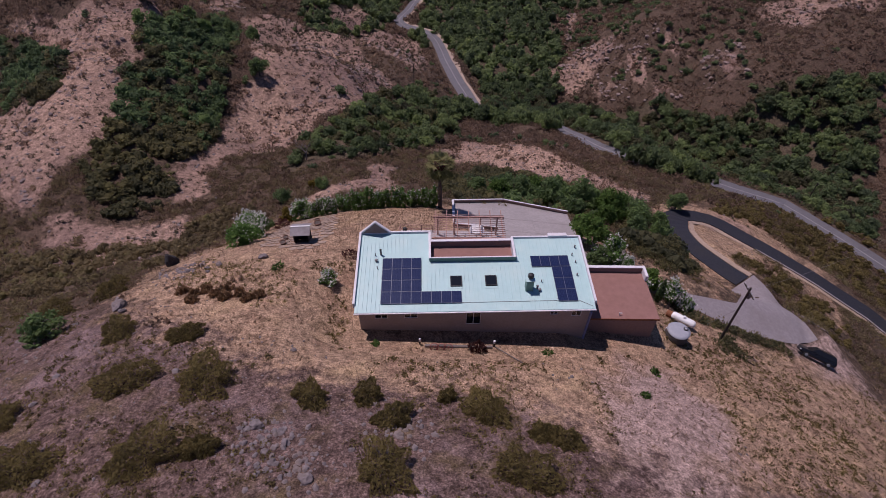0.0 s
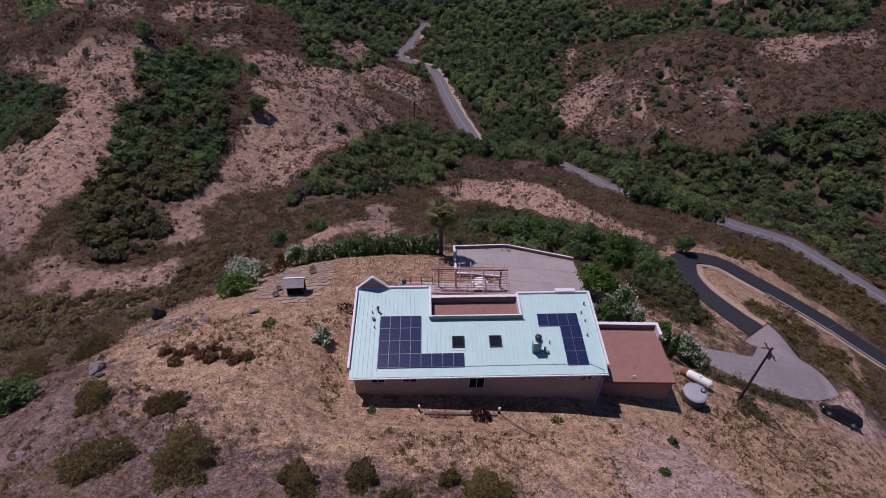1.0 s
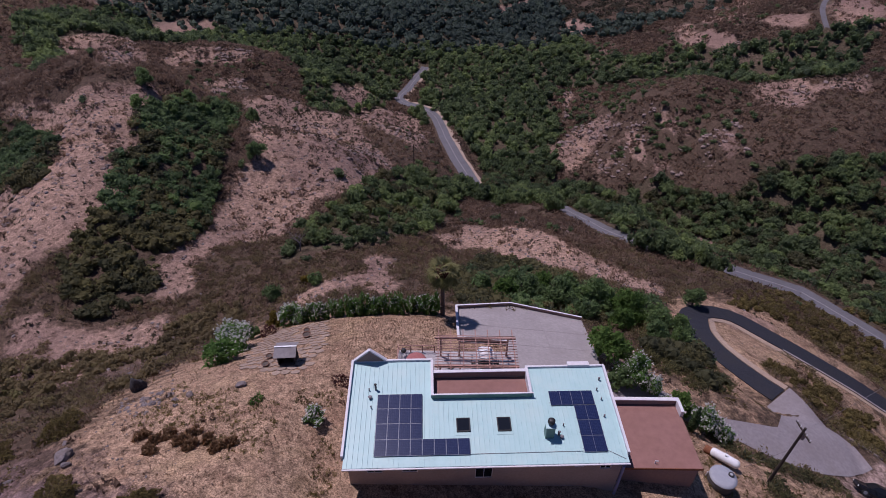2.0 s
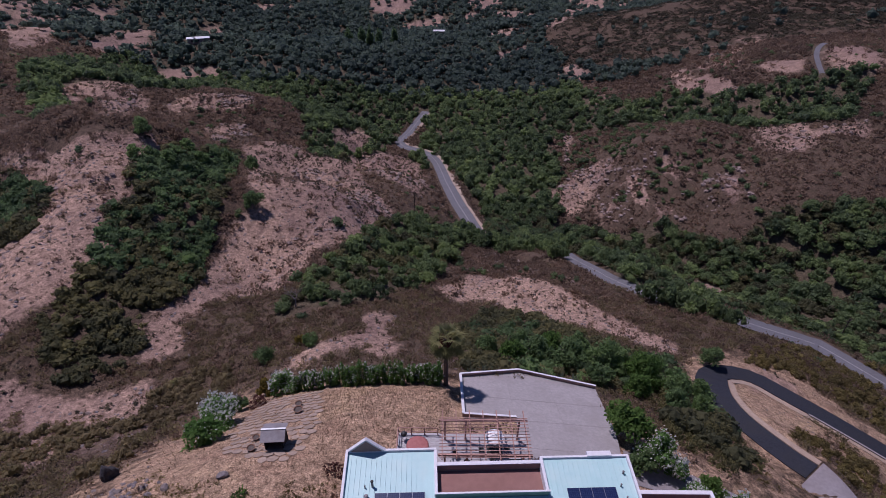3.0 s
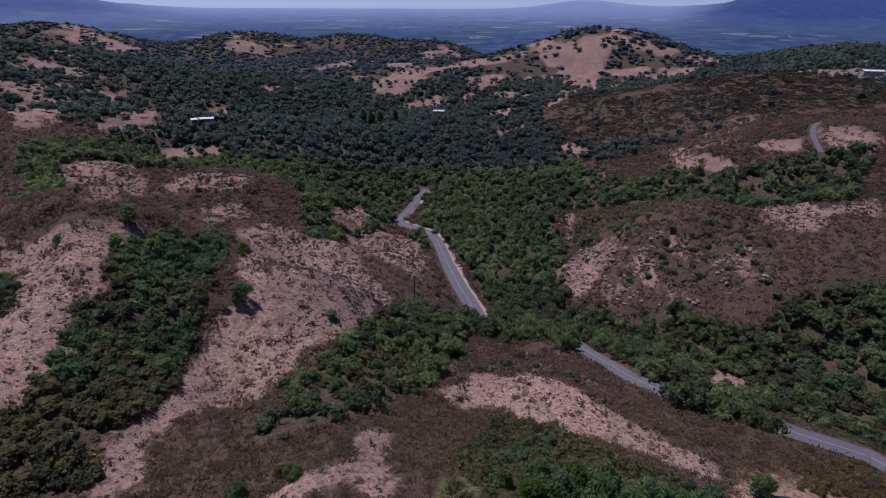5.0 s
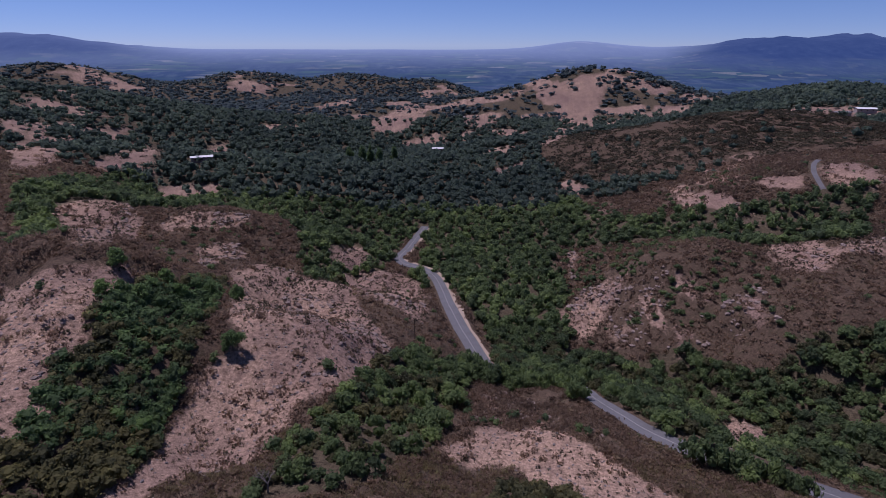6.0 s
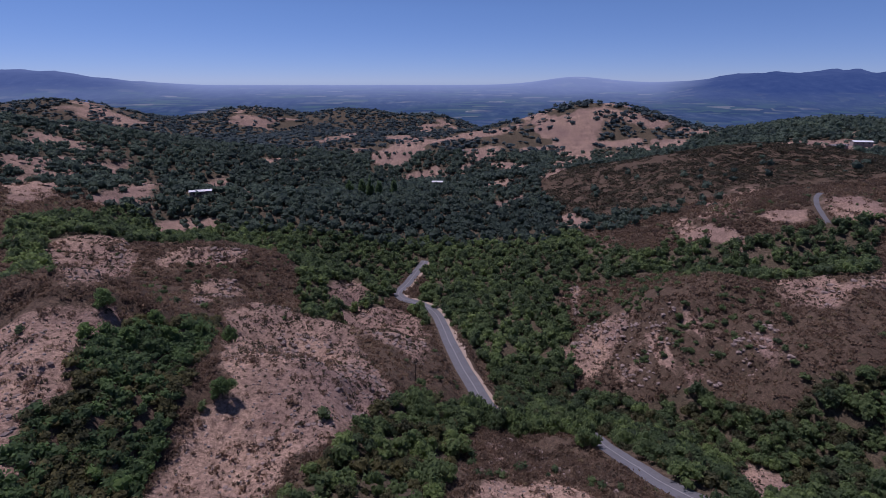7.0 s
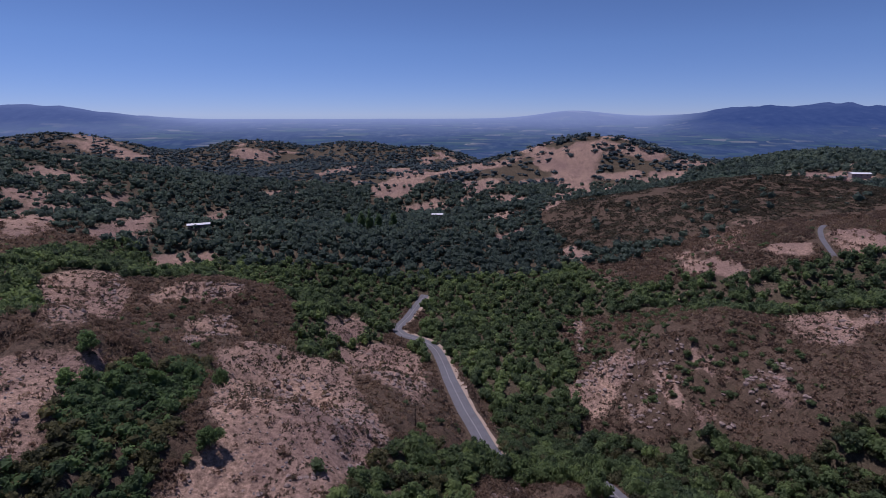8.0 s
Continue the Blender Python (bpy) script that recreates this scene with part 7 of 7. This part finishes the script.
def tree(x, y, wide, tall, material, label, seed, trunk=0.35, tone=0.5, category="tree", name="tree", blossoms=None, group=""):
    r = np.random.default_rng(seed)
    t = thing(name, on_ground(x, y, r.uniform(0, 360), 0.15), label, category, group)
    bm = bmesh.new()
    limbs(bm, r, (0, 0, 0), (r.uniform(-0.1, 0.1) * wide, r.uniform(-0.1, 0.1) * wide, tall * (trunk + 0.15)), 0.05 * wide + 0.04)
    part("trunk", bm, M_BARK, t)
    n = int(12 + 6 * wide)
    shape = leafy_crown(r, n, int(700 + 560 * wide), 0.05 + 0.10 / wide)
    crown = new("crown", plant_mesh("crown", shape, wide, tall * 0.72, material, tall * trunk * 0.4, tone + 0.22, r))
    crown.parent = t
    if blossoms:
        d = r.normal(size=(blossoms, 3))
        d /= np.linalg.norm(d, axis=1, keepdims=True)
        d[:, 2] = np.abs(d[:, 2])
        pick = shape[0][r.integers(0, len(shape[0]), blossoms * 2)]
        pick = pick[pick[:, 2] > 0.45]
        bv, bf = leaf_flats(r, pick * np.array([1.1, 1.1, 1.08]), np.tile([0.0, -0.5, 0.8], (len(pick), 1)), 0.15 / wide, 0.5)
        fl = new("blossom", plant_mesh("blossom", (bv, bf), wide, tall * 0.72, L_FLOWER, tall * trunk * 0.4, 0.6))
        fl.parent = t
        tagged(fl, "white blossom")
    return t


def shrub(x, y, wide, tall, material, label, seed, tone=0.5, name="shrub", group="", stems=1500, leaf=0.08):
    r = np.random.default_rng(seed)
    n = int(stems * wide)
    upright = brush_shape(r, n * 2 // 3, leaf / wide)
    th, rr = r.uniform(0, 2 * math.pi, n // 2), np.sqrt(r.uniform(0, 1, n // 2))
    c = np.column_stack([rr * np.cos(th), rr * np.sin(th), (0.85 - 0.6 * rr ** 2) * r.uniform(0.5, 1.0, n // 2)])
    v, f = merge([upright, leaf_flats(r, c, np.column_stack([0.6 * c[:, :2], np.ones(n // 2)]), 1.3 * leaf / wide, 0.7)])
    way = np.arctan2(v[:, 1], v[:, 0])
    ragged = 1 + (0.12 * np.sin(5 * way + seed) + 0.22 * np.sin(2 * way + 2.3 * seed) + 0.12 * np.sin(9 * way - seed)) * np.hypot(v[:, 0], v[:, 1])
    v = v * np.column_stack([ragged, ragged, 1 + 0.35 * np.sin(4.0 * v[:, 0] + seed) * np.cos(3.5 * v[:, 1] - seed)])
    blades = np.repeat(np.clip(tone - 0.1 + r.normal(0, 0.25, len(f)), 0, 1), 3)
    ob = new(name, raw_mesh(name, v * np.array([wide, wide, tall]), f, material, blades))
    ob.matrix_world = on_ground(x, y, r.uniform(0, 360), 0.05)
    return tagged(ob, label, "shrub", group)


OAK = "dark green oak with a dense rounded crown"
for k, (x, y, w, h, tone) in enumerate(((9.5, 69, 2.4, 4.6, 0.35), (13.5, 70, 2.9, 5.6, 0.3), (18.5, 69.5, 3.3, 6.2, 0.35), (23.5, 68.5, 3.5, 6.6, 0.5), (28.5, 67, 3.2, 6.2, 0.45), (32.5, 65, 2.8, 5.4, 0.5), (36, 64, 2.2, 4.4, 0.55), (21.5, 64, 2.3, 4.2, 0.3), (26.5, 63, 2.2, 4.0, 0.4), (12, 76, 2.6, 4.6, 0.4), (31, 60.5, 1.9, 3.6, 0.35), (6, 73, 2.2, 3.8, 0.45), (16.5, 75, 2.8, 5.0, 0.4), (21, 75.5, 2.8, 5.2, 0.55), (27, 73, 3.0, 5.4, 0.6), (32, 71, 2.6, 4.8, 0.5), (38.5, 68, 2.0, 3.6, 0.45), (34.5, 61, 1.8, 3.2, 0.6))):
    tree(x, y, w, h, L_OAK if k % 4 else L_BRIGHT, OAK + " behind the concrete yard", 100 + k, tone=tone, group="oaks behind the yard")
tree(20.2, 50.4, 3.0, 5.0, L_BRIGHT, "bright green rounded tree beside the concrete yard", 120, tone=0.55)
tree(22.6, 47.6, 2.5, 4.2, L_OLEANDER, "tall oleander with white blossom beside the yard", 121, 0.2, 0.4, "shrub", "oleander", 420)
tree(20.8, 46.4, 1.9, 3.4, L_OAK, "dark green bush at the corner of the yard", 122, 0.2, 0.35, "shrub", "bush")
tree(25.2, 43.0, 1.8, 3.2, L_OLEANDER, "white-blossomed oleander behind the garage", 123, 0.2, 0.45, "shrub", "oleander", 300)
tree(27.4, 44.0, 1.9, 3.5, L_BRIGHT, "bright green bush behind the garage", 124, 0.2, 0.7, "shrub", "bush")
tree(29.8, 42.4, 1.9, 3.5, L_OLEANDER, "white-blossomed oleander beside the cypress", 125, 0.2, 0.4, "shrub", "oleander", 420)
tree(24.2, 45.6, 1.7, 3.2, L_OLEANDER, "white-blossomed oleander between yard and garage", 132, 0.2, 0.45, "shrub", "oleander", 420)
tree(31.6, 41.2, 1.3, 2.4, L_OLEANDER, "low white-blossomed oleander beside the garage", 133, 0.2, 0.45, "shrub", "oleander", 260)
tree(46.5, 79.6, 2.4, 4.0, L_OAK, "dark green oak inside the bend of the black drive", 126, tone=0.4)
tree(-27.2, 52.6, 2.9, 4.6, L_OLEANDER, "oleander covered in white blossom by the patio", 127, 0.2, 0.5, "shrub", "oleander", 1100)
tree(-26.6, 48.0, 2.5, 3.6, L_OLEANDER, "dark green oleander by the patio", 128, 0.2, 0.35, "shrub", "oleander", 40)
tree(-27.0, 57.5, 1.2, 2.9, L_OAK, "slender dark green tree above the patio", 129, 0.4, 0.4)
tree(-38.5, 27.6, 2.3, 2.9, L_OAK, "low spreading green tree on the stony slope", 130, 0.35, 0.45)
tree(-12.4, 35.9, 1.2, 1.9, L_OLEANDER, "small white-blossomed shrub on the dry grass", 131, 0.15, 0.55, "shrub", "oleander", 260)
for k, (x, y, w, h) in enumerate(((-51.0, 133.6, 3.2, 5.2), (-66.5, 160, 2.4, 4.4), (-62.6, 167.4, 2.9, 5.0), (-75, 143, 3.0, 4.8), (-84, 150, 3.0, 5.0), (-76, 156, 2.6, 4.6), (-70, 150, 2.6, 4.4), (-80, 137, 2.4, 4.0))):
    tree(x, y, w, h, L_OAK, "lone dark oak on the bare hillside", 140 + k, tone=0.3 + 0.04 * k, group="oaks on the bare hillside")
tree(-29.8, 73.5, 1.9, 3.0, L_OAK, "dark rounded bush in the gully", 150, 0.15, 0.25, "shrub", "bush")
tree(-24.8, 77, 1.2, 2.0, L_YELLOW, "yellowing bush on the stony bank", 151, 0.2, 0.5, "shrub", "bush")
tree(-23, 76, 1.7, 2.6, L_OAK, "green bush below the garden", 152, 0.2, 0.5, "shrub", "bush")

# olive bushes on the bank between the yard and the drive
kr = np.random.default_rng(71)
x, y = scatter(kr, 620, 22, 43, 44, 70)
bank = in_outline(np.array([(33, 76), (35.5, 68), (40.5, 67), (40, 60), (39, 53), (36, 48), (30, 48.2), (27, 52), (26, 58)]), x, y)
f = bank & clear_of(x, y, 1.0)
x, y = x[f], y[f]
size = kr.uniform(0.7, 1.35, len(x))
BANK = [leafy_crown(kr, 8, 180, 0.11, 0.9, 0.1) for _ in range(5)]
spread("bank_bushes", BANK, x, y, size, size * kr.uniform(0.9, 1.4, len(x)), L_GREENBRUSH, kr, "tall olive-brown bushes on the bank above the drive", "scrub", 0.15, kr.uniform(0.35, 1.0, len(x)))
LOOP = np.array([(47.5, 59.5), (53.5, 63.5), (60.0, 61.2), (65.1, 57.2), (70, 52), (62, 44), (55.5, 45), (54, 51), (49.5, 56)])
OUTER = np.array([(56.5, 86), (66, 84), (74.4, 74.5), (82, 66.5), (96, 52), (112, 60), (107, 97), (96.5, 100.8), (84, 102), (70, 98)])
TERRACE = np.array([(-66, 55), (-55, 57), (-50, 59), (-44, 60), (-45, 68), (-39, 73), (-32, 74), (-33, 66), (-38, 57), (-35.5, 49), (-36, 44), (-43, 43), (-50, 43), (-56, 43), (-70, 46)])
for name, edge, n, mat, small, label in (
        ("loop_brush", LOOP, 420, L_OLIVE, 0.75, "olive-brown brush in the loop of the drive"),
        ("roadside_brush", OUTER, 1300, L_OLIVE, 1.0, "olive-green brush between the drive and the lower road"),
        ("terrace_brush", TERRACE, 850, L_HEATH, 0.95, "rusty olive-brown brush along the terrace edge")):
    x, y = scatter(kr, n, edge[:, 0].min(), edge[:, 0].max(), edge[:, 1].min(), edge[:, 1].max())
    f = in_outline(edge, x, y) & clear_of(x, y, 0.5) & (fbm(x, y, 8, 3, 76) > 0.36)
    x, y = x[f], y[f]
    size = kr.uniform(0.6, 1.3, len(x)) * small
    spread(name, BUSHES, x, y, size, size * kr.uniform(0.8, 1.3, len(x)), mat, kr, label, "scrub", 0.12, np.clip(fbm(x, y, 10, 3, 78) * 0.9 + kr.normal(0, 0.18, len(x)), 0, 1))

# the clipped oleander hedge
hr = np.random.default_rng(8)
hedge = thing("hedge", pose(0, 0, 0), "dense green oleander hedge flecked with white blossom", "hedge")
pieces, blossoms = [], []
for k in range(26):
    x = -20.8 + 0.78 * k
    y = 60.6 - 0.13 * (x + 20.8) + hr.uniform(-0.2, 0.2)
    v, f = leafy_crown(hr, 10, 900, 0.10, 1.0, 0.12)
    z = surface_at(x, y)
    pieces.append((v * np.array([1.1, 1.1, 3.1 + hr.uniform(-0.2, 0.25)]) + np.array([x, y, z - 0.1]), f))
    m = 300 if k < 7 else 110
    pts = v[hr.integers(0, len(v), m)]
    pts = pts[pts[:, 2] > 0.4]
    blossoms.append(leaf_flats(hr, pts * np.array([1.16, 1.16, 3.2]) + np.array([x, y, z - 0.08]), np.tile([0.0, -0.5, 0.8], (len(pts), 1)), 0.12, 0.5))
hv, hf = merge(pieces)
ob = new("leaves", raw_mesh("leaves", hv, hf, L_OLEANDER, np.clip(0.6 + 0.3 * hr.normal(0, 0.5, len(hv)), 0, 1)))
ob.parent = hedge
bv, bf = merge(blossoms)
ob = tagged(new("blossom", raw_mesh("blossom", bv, bf, L_FLOWER, np.full(len(bv), 0.6))), "white blossom")
ob.parent = hedge

tree(-22.4, 61.4, 2.3, 4.0, L_OLEANDER, "large oleander with white blossom at the hedge's end", 153, 0.15, 0.55, "shrub", "oleander", 420)
tree(-25.2, 61.8, 1.8, 3.0, L_YELLOW, "olive-yellow bush at the end of the hedge", 155, 0.15, 0.2, "shrub", "bush")
shrub(-24.6, 57.4, 1.5, 0.9, L_RED, "red-brown heap of dry twigs beside the patio", 154, 0.3, name="brush_pile", stems=500, leaf=0.09)
# cypress
cr = np.random.default_rng(12)
cyp = thing("cypress", on_ground(27.9, 41.6, 0, 0.1), "narrow dark green cypress behind the garage", "tree")
bm = bmesh.new()
rod((0, 0, 0), (0, 0, 1.2), 0.1, 0.08, 8, bm)
part("trunk", bm, M_BARK, cyp)
hh = cr.uniform(0, 1, 900)
th = cr.uniform(0, 2 * math.pi, 900)
rad = 0.42 * np.sin(np.clip(hh * 1.05 + 0.12, 0, 1) * math.pi) ** 0.6 * cr.uniform(0.75, 1.08, 900)
cv, cf = leaf_tris(cr, np.column_stack([rad * np.cos(th), rad * np.sin(th), 0.3 + hh * 4.0]), np.column_stack([0.4 * np.cos(th), 0.4 * np.sin(th), np.ones(900)]), 0.2, 1.6)
ob = new("crown", raw_mesh("crown", cv, cf, L_OAK, np.full(len(cv), 0.3)))
ob.parent = cyp

# fan palm
pr = np.random.default_rng(21)
palm = thing("fan_palm", on_ground(-0.4, 57.8, 0, 0.2), "tall fan palm with a shaggy trunk at the lawn's edge", "palm")
prof = [(0.38, 0), (0.30, 0.6), (0.26, 3.5), (0.28, 6.2), (0.42, 7.3), (0.34, 8.1)]
part("trunk", lathe(prof, 14), M_BARK, palm, "brown fibrous trunk")
skirt_n = 240
th, hh = pr.uniform(0, 2 * math.pi, skirt_n), pr.uniform(6.1, 7.8, skirt_n)
sv, sf = leaf_tris(pr, np.column_stack([0.5 * np.cos(th), 0.5 * np.sin(th), hh]), np.column_stack([0.4 * np.cos(th), 0.4 * np.sin(th), -np.ones(skirt_n)]), 0.42, 2.0)
ob = tagged(new("dead_skirt", raw_mesh("dead_skirt", sv, sf, L_RED, np.full(len(sv), 0.35))), "brown skirt of dead fronds")
ob.parent = palm
for k in range(34):
    a, up = 2.4 * k, math.radians(-42 + 118 * (k / 33) ** 1.15 + pr.uniform(-8, 8))
    way = Vector((math.cos(a) * math.cos(up), math.sin(a) * math.cos(up), math.sin(up)))
    side = way.cross(Vector((0, 0, 1))).normalized()
    face = side.cross(way).normalized()
    root, hubp = Vector((0, 0, 7.9)), Vector((0, 0, 7.9)) + way * pr.uniform(1.0, 1.45)
    bm = bmesh.new()
    rod(root, hubp, 0.03, 0.02, 4, bm)
    for j in range(13):
        fan = math.radians(-68 + 136 * j / 12)
        long = pr.uniform(1.25, 1.6) * (1 - 0.25 * abs(math.sin(fan)))
        tip = hubp + (way * math.cos(fan) + side * math.sin(fan)) * long + Vector((0, 0, -0.35 * math.cos(up) - 0.1))
        w = (side * math.cos(fan) - way * math.sin(fan)) * 0.075
        mid = hubp.lerp(tip, 0.55) + face * 0.06
        vs = [bm.verts.new(p) for p in (hubp, mid - w, tip, mid + w)]
        bm.faces.new(vs)
    ob = part("frond", bm, L_PALM, palm)
    ob.data.attributes.new("tone", "FLOAT", "POINT").data.foreach_set("value", np.full(len(ob.data.vertices), 0.35 + 0.6 * (up > 0.0), np.float32))

# grey-green agaves along the yard wall
for k, (x, y) in enumerate(((2.9, 61.6), (4.6, 62.2), (6.2, 62.8), (7.8, 63.6), (9.6, 64.2), (11.4, 63.9), (13.2, 63.2), (15.2, 62.6), (17.0, 62.2), (31.2, 40.2), (33.0, 38.6), (5.5, 63.8), (12.2, 64.9))):
    r = np.random.default_rng(300 + k)
    bm = bmesh.new()
    for j in range(22):
        a, up = r.uniform(0, 2 * math.pi), r.uniform(0.5, 1.35)
        way = Vector((math.cos(a) * math.cos(up), math.sin(a) * math.cos(up), math.sin(up)))
        side = way.cross(Vector((0, 0, 1))).normalized() * 0.07
        root, ln = way * 0.08, r.uniform(0.8, 1.25)
        mid, tip = root + way * ln * 0.5, root + way * ln + Vector((0, 0, -0.08))
        vs = [bm.verts.new(p) for p in (root - side * 0.7, mid - side, tip, mid + side, root + side * 0.7)]
        bm.faces.new(vs)
    ob = link("agave", bm, L_AGAVE)
    ob.data.attributes.new("tone", "FLOAT", "POINT").data.foreach_set("value", np.full(len(ob.data.vertices), r.uniform(0.3, 0.8), np.float32))
    ob.matrix_world = on_ground(x, y)
    tagged(ob, "grey-green agave with stiff pointed blades", "agave", "agaves by the wall")

# bare dead tree on the slope
dr = np.random.default_rng(33)
bm = bmesh.new()
limbs(bm, dr, (0, 0, 0), (0.3, 0, 2.2), 0.16, 4)
dead = tagged(link("dead_tree", bm, M_DEADWOOD), "bleached leafless tree on the stony slope", "tree")
dead.matrix_world = on_ground(-29.0, 89.5, 0, 0.1)

# olive and brown shrubs on the near slope
for k, (x, y, w, h, tone) in enumerate(((-18.7, 19.4, 2.3, 1.3, 0.7), (-25.0, 19.4, 2.0, 1.0, 0.6), (-10.0, 18.2, 1.35, 0.9, 0.6), (-5.6, 18.6, 1.3, 0.8, 0.4), (-3.4, 16.4, 1.3, 0.9, 0.5), (0.7, 19.2, 0.75, 0.6, 0.5), (3.8, 17.8, 1.8, 1.1, 0.75), (9.6, 15.4, 1.2, 0.8, 0.5), (7.8, 15.8, 0.9, 0.7, 0.6), (-19.9, 12.2, 2.2, 1.1, 0.65), (-16.4, 13.0, 1.1, 0.8, 0.6), (6.2, 12.0, 1.9, 1.0, 0.6), (-3.3, 11.4, 2.0, 1.1, 0.7), (-29.5, 26.0, 1.6, 0.9, 0.5), (-23.0, 25.4, 1.3, 0.8, 0.45), (-36.5, 35.0, 1.8, 1.1, 0.4), (-41.0, 32.0, 2.0, 1.1, 0.45), (-28.0, 11.5, 2.0, 1.0, 0.7), (-33.0, 15.5, 1.5, 0.8, 0.6))):
    shrub(x, y, w * 1.05, h * 1.5, L_OLIVE, "low olive-brown shrub on the stony slope", 400 + k, tone, group="shrubs on the near slope")
for k, (x, y) in enumerate(((-26.9, 32.9), (-25.3, 32.2), (-24.4, 33.0), (-23.0, 32.2), (-21.9, 31.6), (-20.7, 32.4), (-19.6, 31.4), (-18.6, 32.0), (-22.3, 33.3), (-25.0, 31.0))):
    shrub(x, y, 0.62, 0.95, L_RUSTY, "small rusty-brown shrub in the dry grass", 430 + k, 0.7, group="shrubs in the dry grass", stems=420, leaf=0.10)
for k, (x, y, w, h) in enumerate(((21.6, 26.4, 0.5, 0.6), (18.9, 22.4, 0.5, 0.5), (-18.4, 37.8, 0.7, 0.7), (10.8, 27.8, 0.6, 0.4), (-6.4, 27.8, 0.5, 0.4))):
    shrub(x, y, w, h, L_BRIGHT, "small green shrub in the dry grass", 450 + k, 0.4, stems=160, leaf=0.12)
for k, (x, y, w, h) in enumerate(((-10.9, 41.6, 1.0, 0.8), (3.7, 27.7, 0.8, 1.6), (8.3, 43.0, 1.0, 1.4))):
    shrub(x, y, w, h, L_RED, "red-brown shrub with dry leaves", 460 + k, 0.4, stems=260, leaf=0.09)
# brown brush on the bank above the concrete apron
for k in range(26):
    r = np.random.default_rng(500 + k)
    t = k / 25
    x, y = 30.5 + 22 * t + r.uniform(-0.6, 0.6), 40.6 - 1.2 * t + r.uniform(-0.8, 0.8) - 2.5 * math.sin(t * 3.1)
    if not in_outline(np.array(APRON), np.array([x]), np.array([y]))[0] and x < 44.5:
        shrub(x, y, r.uniform(0.7, 1.2), r.uniform(0.7, 1.1), L_GREENBRUSH, "olive-brown brush on the bank by the apron", 520 + k, r.uniform(0.3, 0.8), group="brush on the bank", stems=200, leaf=0.11)
for k, (x, y) in enumerate(((34.4, 34.4), (35.0, 33.2), (33.2, 33.9), (34.8, 35.8))):
    shrub(x, y, 1.0, 1.0, L_GREENBRUSH, "olive-brown brush at the foot of the utility pole", 560 + k, 0.5, stems=220, leaf=0.11)
for k in range(5):
    r = np.random.default_rng(580 + k)
    tree(-90 + 9 * k + r.uniform(-3, 3), 545 + 12 * r.uniform(-1, 1), 4.5, 20, L_OAK, "tall dark conifer standing among the valley trees", 590 + k, 0.1, 0.1, group="tall conifers in the valley")
